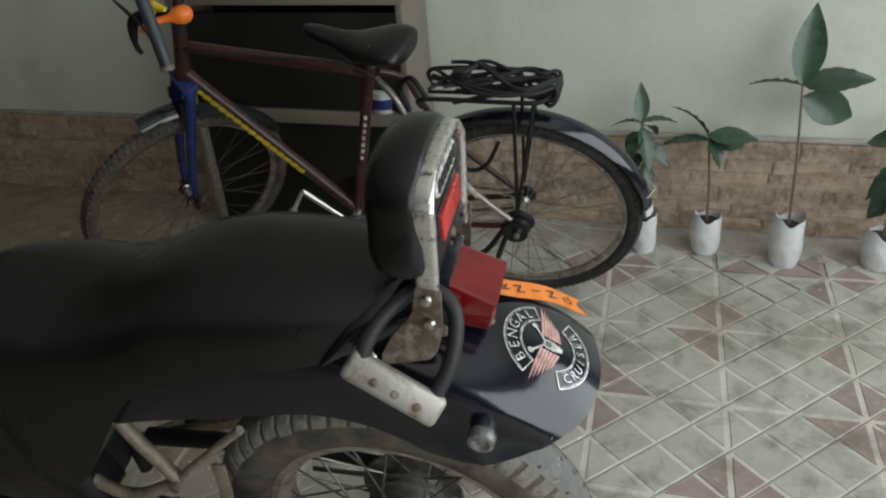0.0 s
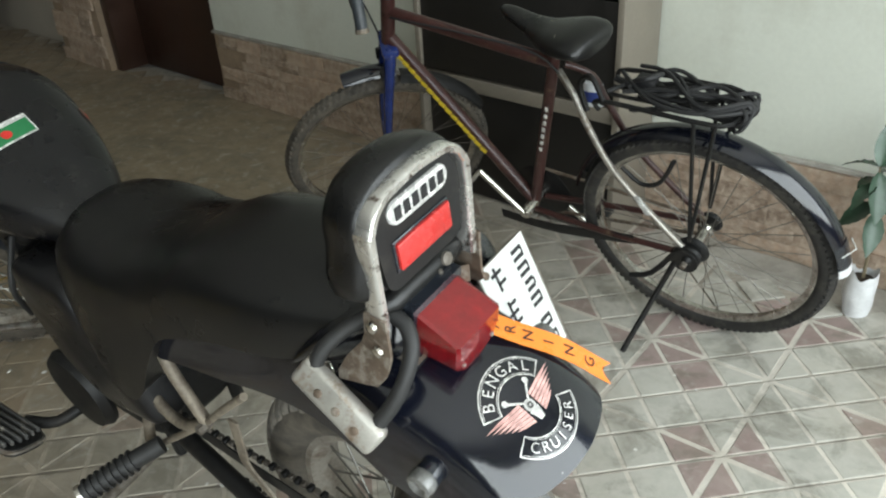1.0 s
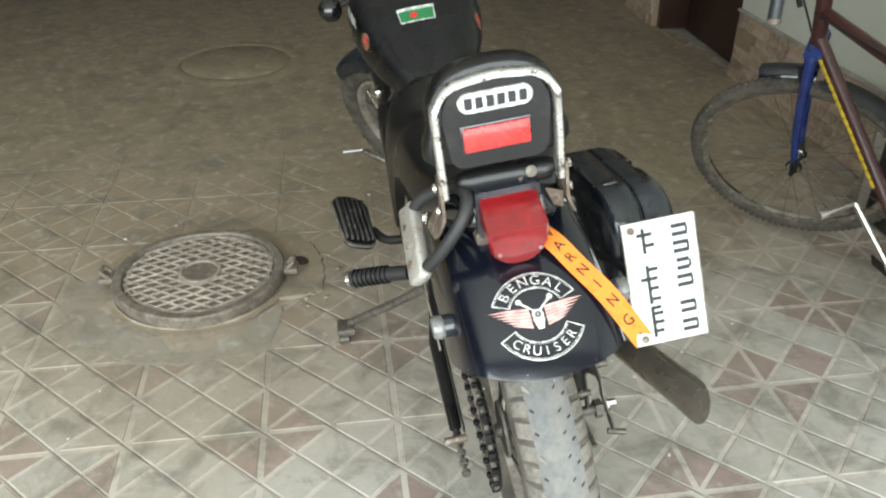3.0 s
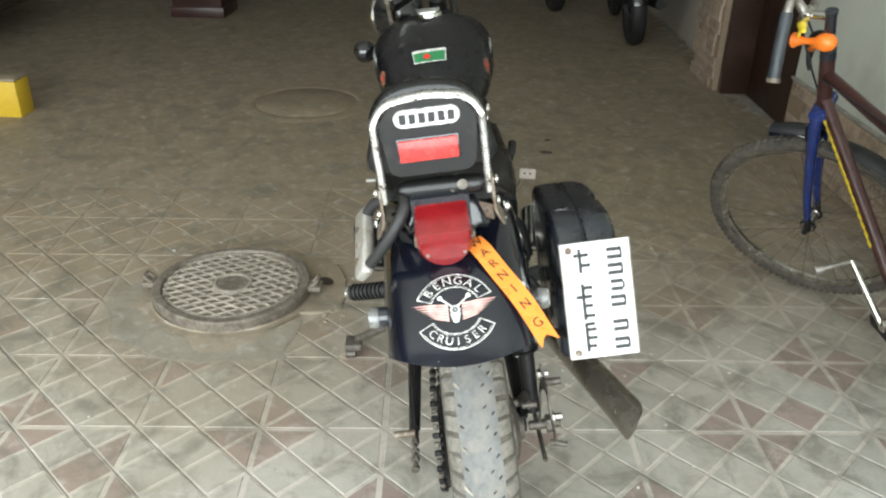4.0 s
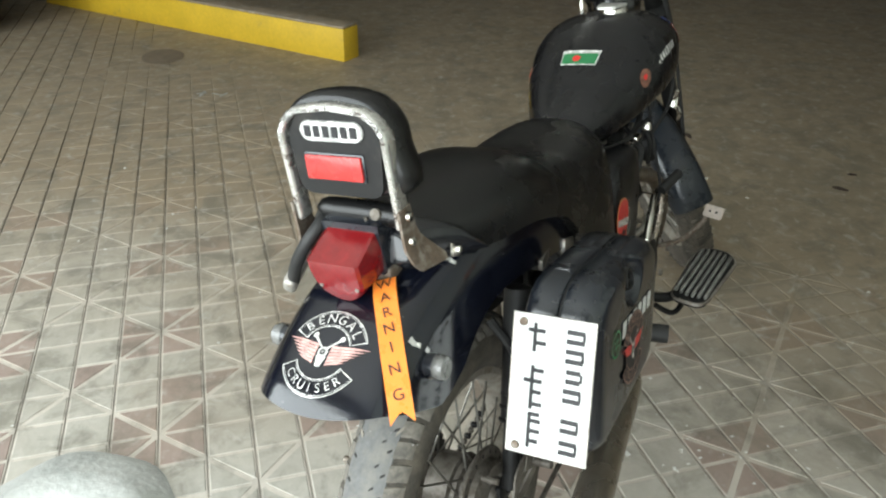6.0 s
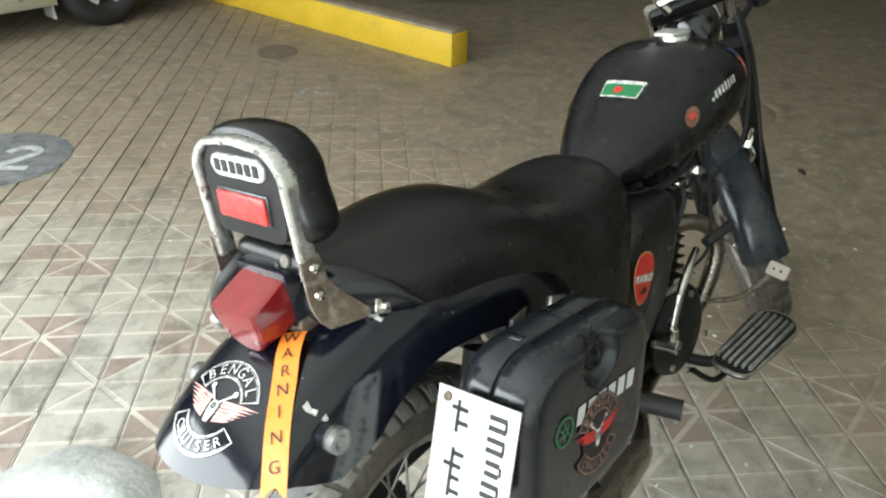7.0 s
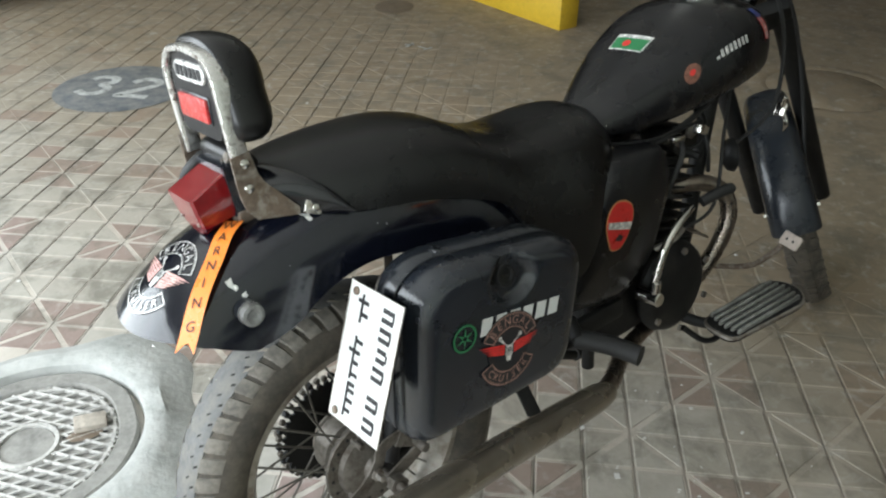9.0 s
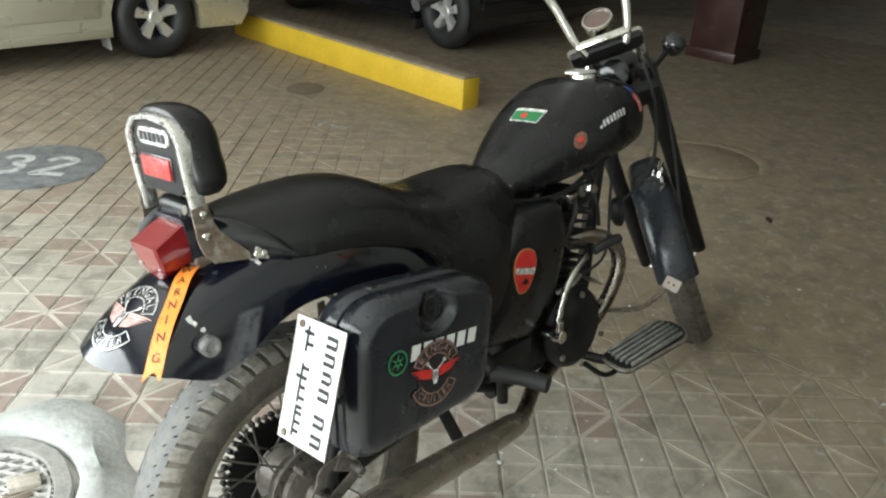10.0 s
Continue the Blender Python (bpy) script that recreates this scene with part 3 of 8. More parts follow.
# ---------------------------------------------------------------- manhole covers
def manhole(name, x, y, turn, r, lift, label, material_collar, collar_r, collar_top, ears, gap=0.034, boss=0.062, thin=0.032, angles=(58, 122), bar=0.0048, iron="iron", rib="iron_rib", groove=0.012):
    top = thing(name, pose(x, y, 0, 0, 0, turn), label, "manhole")
    rnd = random.Random(int(r * 1000) + ears)
    wob = [0.010 * math.sin(3 * a + ears) + 0.006 * math.sin(5 * a + 1) + 0.003 * math.sin(11 * a + 2) for a in (2 * math.pi * k / 72 for k in range(72))]

    def ring(rad, z, amount):
        return [Vector(((rad + wob[k] * amount) * math.cos(2 * math.pi * k / 72), (rad + wob[k] * amount) * math.sin(2 * math.pi * k / 72), z + wob[k] * 0.12 * amount)) for k in range(72)]

    prof = [(collar_r + 0.015, -0.002, 2.5), (collar_r - 0.02, collar_top * 0.45, 2.2), (collar_r - 0.07, collar_top * 0.85, 1.5), ((collar_r + r) / 2, collar_top, 1), (r + 0.035, collar_top, 0.4), (r + groove + 0.006, collar_top - 0.004, 0.3), (r + groove, lift - 0.03, 0)]
    part("collar", rings([ring(*p) for p in prof], caps=False), material_collar, top, "smoothed cement ring round the cover")
    m0 = Matrix()
    part("rim", rings([[Vector(((rad + wob[k] * 0.35) * math.cos(2 * math.pi * k / 72), (rad + wob[k] * 0.35) * math.sin(2 * math.pi * k / 72), z)) for k in range(72)] for rad, z in ((r + 0.010, lift - 0.035), (r + 0.010, lift - 0.002), (r + 0.005, lift + 0.003), (r - thin, lift + 0.003), (r - thin - 0.004, lift - 0.004), (r - thin - 0.004, lift - 0.03))], caps=False), M[iron], top, "worn cast iron rim")
    part("plate", turned([(0.001, lift - 0.012), (r - thin - 0.002, lift - 0.012), (r - thin - 0.002, lift - 0.03), (0.001, lift - 0.03)], m0, 64), M[iron], top)
    centre = part("boss", turned([(0.001, lift - 0.004), (boss - 0.012, lift - 0.005), (boss - 0.010, lift - 0.014)], m0, 40), M[iron], top, "round worn centre boss")
    part("boss_ring", turned([(boss - 0.010, lift - 0.012), (boss - 0.009, lift + 0.001), (boss, lift + 0.001), (boss + 0.003, lift - 0.014)], m0, 40, wrap=True), M[rib], centre, "pale worn ring")
    bars = []
    for turn_a in angles:
        ca, sa = math.cos(radians(turn_a)), math.sin(radians(turn_a))
        for k in range(-9, 10):
            d = k * gap
            R = r - thin - 0.006
            if abs(d) >= R:
                continue
            half = math.sqrt(R * R - d * d)
            pieces = [(-half, half)]
            if abs(d) < boss:
                q = math.sqrt(boss * boss - d * d)
                pieces = [(-half, -q), (q, half)]
            for a, b in pieces:
                mid = (a + b) / 2
                bars.append(block((b - a, bar * rnd.uniform(0.8, 1.25), 0.010), Matrix.Translation((-sa * d + ca * mid, ca * d + sa * mid, lift - 0.0075 + 0.0006 * (turn_a > 90))) @ pose(0, 0, 0, 0, 0, turn_a), 0.002, 1))
    bars.append(turned([(r - thin - 0.020, lift - 0.012), (r - thin - 0.020, lift - 0.003), (r - thin - 0.013, lift - 0.003), (r - thin - 0.013, lift - 0.012)], m0, 64, wrap=True))
    part("lattice", join(*bars), M[rib], top, "raised diamond lattice worn pale")
    if ears:
        for s in (-1, 1):
            part("lug", join(block((0.06, 0.045, 0.02), Matrix.Translation((0, s * (r + 0.03), lift - 0.008)), 0.006),
                             tube([(-0.018, s * (r + 0.02), lift), (-0.018, s * (r + 0.04), lift + 0.022), (0.018, s * (r + 0.04), lift + 0.022), (0.018, s * (r + 0.02), lift)], 0.006, 8, 3)), M["iron"], top, "lifting lug")
    return top


manhole("manhole_cover", -1.392, 0.495, -17.5, 0.256, 0.043, "raised round iron manhole cover with a diamond lattice, in rough cement", M["soil_floor"], 0.315, 0.008, 1, 0.035, 0.066, 0.018)
cover_b = manhole("manhole_cover", 0.133, 0.120, 43, 0.245, 0.022, "round iron manhole cover dusted with cement, in a smooth cement ring", M["collar"], 0.41, 0.042, 0, 0.0275, 0.072, 0.032, (68, 112), 0.0056, "dusted_iron", "dusted_rib", 0.020)
HERE = cover_b.matrix_world.inverted() @ pose(0.004, 0.183, 0.030, 4, 5, 150)
chip = part("cement_chip", block((0.074, 0.044, 0.020), HERE, 0.004), M["chip"], cover_b, "pale lump of old cement stuck on the lattice")
part("stain", turned([(0.001, 0.001), (0.022, 0.001), (0.028, 0.0)], cover_b.matrix_world.inverted() @ pose(0.030, 0.196, 0.0185, 0, 0, 150) @ Matrix.Diagonal((1.5, 0.8, 1, 1)), 18), M["oil"], cover_b, "brown stain by the lump")
far_cover = thing("round_hatch", pose(-3.6, 1.04, 0.003), "round cement hatch flush with the soiled floor", "hatch")
part("lid", turned([(0.001, 0.005), (0.10, 0.006), (0.29, 0.005), (0.298, 0.001)], Matrix(), 48), M["soil_floor"], far_cover, "worn cement lid")
part("rim", turned([(0.302, 0.001), (0.31, 0.004), (0.33, 0.0055), (0.35, 0.005), (0.38, 0.002), (0.41, -0.004), (0.30, -0.004)], Matrix(), 48, wrap=True), M["soil_floor"], far_cover, "low broken cement rim")
rnd = random.Random(5)


def ring_sector(r0, r1, a0, a1, height, seed, fray, edge=0.004):
    """A low, broken piece of cement laid round the raised cover, from angle a0 to a1."""
    rnd = random.Random(seed)
    cols, wander = [], 0.0
    n = 44
    for k in range(n + 1):
        a = radians(a0 + (a1 - a0) * k / n)
        wander = 0.75 * wander + rnd.uniform(-1, 1) * fray
        taper = min(1.0, 6.0 * min(k, n - k) / n + 0.12)
        out = r0 + (r1 - r0 + wander) * taper
        mid = [r0 + (out - r0) * q for q in (0.0, 0.3, 0.6, 0.85)]
        h = height * (0.85 + 0.15 * math.sin(9 * a))
        line = [(r, h * (1.0 + rnd.uniform(-0.18, 0.18))) for r in mid] + [(out - edge, h * 0.85), (out, -0.002)]
        cols.append([Vector((r * math.cos(a), r * math.sin(a), z)) for r, z in line])
    return rings(cols, closed=False)


lone("cement_patch", ring_sector(0.262, 0.392, 44, 136, 0.009, 5, 0.006), M["soil_floor"], "broken curved patch of cement beside the raised manhole", "cement patch", m=pose(-1.392, 0.495, 0), smooth=20)
lone("cement_smear", ring_sector(0.300, 0.430, -128, 40, 0.0028, 8, 0.012, 0.030), M["smear"], "thin grey smear of cement trowelled over the tiles", "cement", kind="structure", m=pose(-1.392, 0.495, 0))
# no hollow is cut: a flat dark disc carries its shade as colour
lone("hollow_shade", turned([(0.001, 0.0005), (0.026, 0.0005), (0.032, 0.0)], Matrix.Diagonal((1.0, 0.7, 1, 1)), 18), M["scrap"], "dark disc painted as a hollow's shade in the broken cement", "stain", kind="structure", m=pose(-1.370, 0.815, 0.0135, 0, 0, 20))
crumbs = []
for k in range(16):
    a, d = radians(rnd.uniform(38, 120)), rnd.uniform(0.36, 0.44)
    size = rnd.uniform(0.006, 0.018)
    crumbs.append(block((size, size * rnd.uniform(0.5, 0.9), 0.008), pose(-1.392 + d * math.cos(a), 0.495 + d * math.sin(a), 0.003, rnd.uniform(-8, 8), rnd.uniform(-8, 8), rnd.uniform(0, 180)), 0.003, 1))
lone("cement_crumbs", join(*crumbs), M["soil_floor"], "broken crumbs of cement beside the raised manhole", "rubble", kind="stuff")

# painted bay mark: a blue-grey disc with pale strokes
disc = thing("bay_mark", pose(-1.47, -1.775, 0.0022, 0, 0, 0), "faded blue-grey painted disc with pale digits on the floor", "floor marking")
part("disc", turned([(0.001, 0.0012), (0.312, 0.0012), (0.32, 0.0)], Matrix(), 56), M["floor_paint"], disc)


def stroke(points, width, m, z=0.003):
    pts = spline([(*p, 0) for p in points], 6)
    left, right = [], []
    for i, p in enumerate(pts):
        d = (pts[min(i + 1, len(pts) - 1)] - pts[max(i - 1, 0)]).normalized()
        s = Vector((-d.y, d.x, 0)) * width / 2
        left.append(m @ (p + s + Vector((0, 0, z))))
        right.append(m @ (p - s + Vector((0, 0, z))))
    n = len(pts)
    return left + right, [(i, i + 1, n + i + 1, n + i) for i in range(n - 1)]


mark = pose(0, 0, 0, 0, 0, 118)
part("digit", stroke([(-0.19, 0.075), (-0.15, 0.12), (-0.085, 0.11), (-0.07, 0.06), (-0.11, 0.02), (-0.065, -0.02), (-0.07, -0.085), (-0.13, -0.115), (-0.19, -0.08)], 0.045, mark), M["floor_white"], disc)
part("digit", stroke([(0.03, 0.07), (0.07, 0.12), (0.135, 0.115), (0.16, 0.065), (0.12, 0.0), (0.06, -0.06), (0.03, -0.11), (0.10, -0.105), (0.18, -0.11)], 0.045, mark), M["floor_white"], disc)
lone("oil_patch", turned([(0.001, 0.0005), (0.16, 0.0005), (0.17, 0.0)], pose(0, 0, 0) @ Matrix.Diagonal((1.0, 0.75, 1, 1)), 28), M["oil"], "dark brown oil stain on the tiles", "stain", kind="structure", m=pose(-3.46, -1.65, 0.0026, 0, 0, 30))
scuff = join(stroke([(-0.08, 0.0), (-0.03, 0.02)], 0.02, Matrix(), 0), stroke([(-0.05, -0.04), (-0.05, 0.05)], 0.016, Matrix(), 0), stroke([(0.0, 0.01), (0.07, -0.01)], 0.014, Matrix(), 0), stroke([(0.06, -0.04), (0.08, 0.03)], 0.016, Matrix(), 0))
lone("paint_scuff", scuff, M["floor_white"], "white scuff of paint on the tiles", "stain", kind="structure", m=pose(-2.88, -1.02, 0.003, 0, 0, 100))


# ---------------------------------------------------------------- low cabinet by the wall
cabinet = thing("cabinet", ROOM @ pose(-0.43, -0.034, 0), "low open cabinet with grey laminate sides and a black inside", "cabinet")
CW, CD, CH = 0.84, 0.241, 0.87
part("side_panel", block((0.022, CD, CH - 0.03), Matrix.Translation((CW / 2 - 0.011, -CD / 2, (CH - 0.03) / 2)), 0.002), M["laminate"], cabinet)
part("side_panel", block((0.022, CD, CH - 0.03), Matrix.Translation((-CW / 2 + 0.011, -CD / 2, (CH - 0.03) / 2)), 0.002), M["laminate"], cabinet)
part("top", block((CW + 0.01, CD + 0.012, 0.028), Matrix.Translation((0, -CD / 2, CH - 0.015)), 0.003), M["laminate"], cabinet)
part("back_panel", block((CW - 0.048, 0.012, CH - 0.05), Matrix.Translation((0, -0.01, CH / 2 - 0.01)), 0), M["black_board"], cabinet)
part("shelf", block((CW - 0.048, CD - 0.03, 0.05), Matrix.Translation((0, -CD / 2 - 0.006, 0.455)), 0.003), M["laminate"], cabinet, "grey middle shelf")
part("door", block((CW - 0.05, 0.016, 0.325), Matrix.Translation((0, -CD + 0.02, 0.65)), 0.002), M["black_board"], cabinet, "black upper flap")
part("door", block((CW - 0.05, 0.016, 0.41), Matrix.Translation((0, -CD + 0.045, 0.215)), 0.002), M["black_board"], cabinet, "black lower door")
tub = thing("tub", ROOM @ pose(-0.115, -0.235, 0.4805), "small round white plastic tub with a blue band on the shelf", "tub")
part("pot", turned([(0.001, 0), (0.042, 0), (0.047, 0.07), (0.050, 0.072), (0.050, 0.078), (0.001, 0.080)], Matrix(), 28), M["tub"], tub)
part("band", turned([(0.0445, 0.015), (0.0475, 0.05), (0.0470, 0.05), (0.0440, 0.015)], Matrix(), 28, wrap=True), M["blue_print"], tub, "blue printed band")
paper = lone("paper_scrap", slab([(0, 0), (0.07, 0.005), (0.072, 0.04), (0.003, 0.045)], 0.002), M["white"], "scrap of white paper on the cabinet", "paper", m=ROOM @ pose(-0.27, -0.22, CH))


# ---------------------------------------------------------------- plants in plastic bags
def leaf_shape(length, width, bend, fold=0.25):
    """A pointed leaf along x, drooping by bend, with a raised rim and thickness."""
    n = 13
    rows = []
    for i in range(n + 1):
        t = i / n
        w = width / 2 * (math.sin(math.pi * t ** 0.8) ** 0.9) if 0 < t < 1 else 0.001
        a = bend * t
        x, z = length * (math.sin(a) / bend if bend else t), -length * ((1 - math.cos(a)) / bend if bend else 0)
        if bend:
            x, z = length * math.sin(a) / bend, -length * (1 - math.cos(a)) / bend
        crimp = 0.05 * width * math.sin(i * 2.4 + length * 40)
        rows.append([Vector((x, -w, z + w * fold + crimp)), Vector((x, -w * 0.5, z + w * fold * 0.35)), Vector((x, 0, z)), Vector((x, w * 0.5, z + w * fold * 0.35)), Vector((x, w, z + w * fold - crimp))])
    top = rings(rows, closed=False)
    low = rings([[p - Vector((0, 0, 0.0012)) for p in r] for r in rows], closed=False)
    return join(top, low)


def plant(x, y, bag_r, bag_h, tall, lean, leaves, label, tint=0):
    top = thing("potted_plant", ROOM @ pose(x, y, 0.0), label, "plant", "plants in bags along the wall")
    rnd = random.Random(int(abs(x) * 1000))
    prof = []
    for i in range(9):
        t = i / 8
        r = bag_r * (0.80 + 0.25 * math.sin(t * 2.4 + 0.3))
        prof.append([Vector((r * math.cos(a) * (1 + 0.05 * math.sin(3 * a + i)), r * math.sin(a) * (1 + 0.05 * math.cos(2 * a + i)), t * bag_h + (0.012 * math.sin(2 * a + 1) + 0.006 * math.sin(5 * a) if i == 8 else rnd.uniform(-0.003, 0.003)))) for a in (2 * math.pi * k / 26 for k in range(26))])
    bag = rings(prof, caps=False)
    floor_ring = rings([[Vector((p.x * 0.05, p.y * 0.05, 0.002)) for p in prof[0]], prof[0]], caps=False)
    inner = rings([[Vector((p.x * 0.97, p.y * 0.97, p.z)) for p in prof[8]], [Vector((p.x * 0.93, p.y * 0.93, bag_h * 0.8)) for p in prof[8]]], caps=False)
    part("bag", join(bag, floor_ring, inner), M["bag"], top, "white printed plastic grow bag")
    part("soil", turned([(0.001, bag_h * 0.86), (bag_r * 0.5, bag_h * 0.85), (bag_r * 0.93, bag_h * 0.82), (bag_r * 0.93, bag_h * 0.78)], Matrix(), 22), M["soil"], top)
    tip = Vector((lean[0], lean[1], tall))
    line = [Vector((0, 0, bag_h * 0.8)), Vector((lean[0] * 0.2, lean[1] * 0.3, bag_h + (tall - bag_h) * 0.4)), tip]
    part("stem", tube(line, [0.005, 0.0045, 0.003], 8, 6), M["stem"], top)
    for along, yaw, pitch, length, width, bend, *roll in leaves:
        p = spline(line, 10)[min(int(along * 20), 20)]
        part("leaf", moved(leaf_shape(length, width, bend), Matrix.Translation(p) @ pose(0, 0, 0, rnd.uniform(-15, 15) + (roll[0] if roll else 0), -pitch, yaw)), M["leaf"], top)
    return top


plant(0.757, -0.20, 0.040, 0.14, 0.45, (-0.03, 0.02), [(1, 100, 75, 0.13, 0.05, 0.4), (1, 10, 20, 0.11, 0.05, 0.7), (1, 170, 10, 0.10, 0.05, 0.8), (0.95, 60, -10, 0.11, 0.05, 0.8), (0.9, 130, -35, 0.12, 0.05, 0.6), (0.95, -60, -50, 0.15, 0.06, 0.4), (0.85, -120, -20, 0.11, 0.05, 0.7), (0.8, -20, -30, 0.12, 0.055, 0.6, 40), (0.7, 200, -35, 0.12, 0.055, 0.5, -40), (0.65, -70, -45, 0.13, 0.055, 0.5)], "young plant with small oval leaves in a white plastic bag")
plant(0.955, -0.17, 0.047, 0.135, 0.40, (-0.02, 0.02), [(1, 165, 62, 0.16, 0.065, 0.9, 35), (1, -5, 8, 0.15, 0.065, 0.5, 45), (0.96, 10, -8, 0.13, 0.06, 0.6, 60), (0.98, 185, 5, 0.15, 0.05, 0.5), (0.95, -45, -35, 0.10, 0.06, 0.6), (0.97, 40, 10, 0.10, 0.05, 0.6)], "small plant with slender leaves in a printed white plastic bag")
plant(1.200, -0.21, 0.049, 0.165, 0.585, (-0.02, 0.03), [(1, 70, 80, 0.235, 0.092, 0.35, 12), (1, 178, 14, 0.15, 0.075, 0.5, 30), (1, -2, 14, 0.20, 0.08, 0.45, 35), (0.93, 5, -22, 0.20, 0.105, 0.7, 62)], "tall young plant with one large leaf in a white bag")
plant(1.48, -0.18, 0.052, 0.125, 0.42, (0.05, 0.0), [(1, 165, 10, 0.18, 0.075, 1.2, -35), (0.9, 170, -50, 0.16, 0.075, 0.5, -40), (0.8, 190, -40, 0.17, 0.075, 0.4, -30), (0.6, 175, -55, 0.15, 0.07, 0.4, -50), (1, 20, 25, 0.15, 0.06, 0.6, 30)], "bushy young plant with hanging leaves in a white plastic bag")


# ---------------------------------------------------------------- the motorcycle: x ahead, y to its left, z up, leaning on its stand
BIKE = Matrix.Translation((0.089, 0.939, 0)) @ Matrix.Rotation(math.atan2(0.25, -0.968), 4, "Z") @ Matrix.Rotation(radians(-8), 4, "X")
moto = thing("motorcycle", BIKE, "worn black cruiser motorcycle leaning on its side stand", "motorcycle")


def tyre_shape(R, width, section, m, seg=72):
    """A tyre about m's z axis."""
    prof = []
    for k in range(15):
        a = math.pi * (0.08 + 1.84 * k / 14) - math.pi
        s, c = math.sin(a), math.cos(a)
        prof.append((R - section / 2 + c * section / 2 * (1 if c > 0 else 1.0), math.copysign(abs(s) ** 0.8, s) * width / 2))
    return turned(prof, m, seg, wrap=True)


def spoked(parent, name, m, R, width, section, rim_r, hub_r, hub_w, spokes, tyre_mat, rim_mat, spoke_r, label="", knobs=None, knob_mat=None, spoke_mat=None):
    """A spoked wheel about m's z axis: tyre, rim, hub and each spoke."""
    w = part(name, tyre_shape(R, width, section, m), tyre_mat, parent, label or "dusty black tyre on a spoked rim")
    d = width * 0.30
    part("rim", turned([(rim_r, -d), (rim_r + 0.012, -d), (rim_r + 0.012, -d + 0.006), (rim_r - 0.008, -d * 0.4), (rim_r - 0.008, d * 0.4), (rim_r + 0.012, d - 0.006), (rim_r + 0.012, d), (rim_r, d), (rim_r - 0.014, d * 0.45), (rim_r - 0.014, -d * 0.45)], m, 72, wrap=True), rim_mat, w)
    part("hub", turned([(0.006, -hub_w / 2 - 0.012), (0.012, -hub_w / 2 - 0.012), (0.014, -hub_w / 2), (hub_r, -hub_w / 2), (hub_r, -hub_w / 2 + 0.006), (hub_r * 0.7, -hub_w / 2 + 0.012), (hub_r * 0.7, hub_w / 2 - 0.012), (hub_r, hub_w / 2 - 0.006), (hub_r, hub_w / 2), (0.014, hub_w / 2), (0.012, hub_w / 2 + 0.012), (0.006, hub_w / 2 + 0.012)], m, 28), rim_mat, w)
    for k in range(spokes):
        a = 2 * math.pi * k / spokes
        side = 1 if k % 2 else -1
        lead = (0.55 if k % 4 < 2 else -0.55)
        p0 = m @ Vector((hub_r * 0.92 * math.cos(a + lead), hub_r * 0.92 * math.sin(a + lead), side * hub_w * 0.42))
        p1 = m @ Vector(((rim_r - 0.008) * math.cos(a), (rim_r - 0.008) * math.sin(a), side * 0.004))
        part("spoke", tube([p0, p1], spoke_r, 6), spoke_mat or M["spoke"], w)
    if knobs:
        pieces = []
        for r_i, row in enumerate(knobs[0]):
            off, kw, kl, kh, pitch = row if isinstance(row, tuple) else (row, *knobs[1:])
            n = max(8, int(2 * math.pi * R / (kl * pitch)))
            for k in range(n):
                a = 2 * math.pi * (k + 0.5 * (r_i % 2)) / n
                drop = 0.36 * section * (abs(off) / (width / 2)) ** 3
                tilt = off / (width / 2) * 38
                pieces.append(block((kh * 2, kl, kw), m @ pose(0, 0, 0, 0, 0, math.degrees(a)) @ pose(R - drop - kh * 0.35, 0, off, 0, -tilt, 0) @ pose(0, 0, 0, 18 if off > 0 else -18 if off < 0 else 0), kh * 0.4, 1))
        tagged(part("tread", join(*pieces), knob_mat or tyre_mat, w, "worn block tread"), kind="stuff")
    return w


WHEEL_R = Vector((0.19, -0.008, 0.33))
side_axis = axis_to(WHEEL_R, (0, 1, 0))
rear = spoked(moto, "rear_wheel", side_axis, 0.326, 0.118, 0.105, 0.217, 0.055, 0.10, 36, M["tyre"], M["rim"], 0.0022, "dust-caked rear tyre on a spoked rim")


def crown_r(q, lift=0.0):
    """The rear tyre's radius at q across it."""
    return 0.2735 + 0.0525 * math.sqrt(max(0.0, 1 - (abs(q) / 0.059) ** 2.5)) + lift


def tread_block(a0, a1, q0, q1, h, skew=0.0, steps=4):
    """A tread block that follows the tyre's curve, from angle a0 to a1 and across from q0 to q1, h proud."""
    def at(a, q, lift):
        r = crown_r(q, lift)
        return side_axis @ Vector((r * math.cos(a), r * math.sin(a), q))
    rows = []
    for k in range(steps + 1):
        q = q0 + (q1 - q0) * k / steps
        d = skew * k / steps
        e = (a1 - a0) * 0.09
        rows.append([at(a0 + d, q, -0.001), at(a0 + d + e, q, h), at(a1 + d - e, q, h), at(a1 + d, q, -0.001)])
    return rings(rows, closed=True)


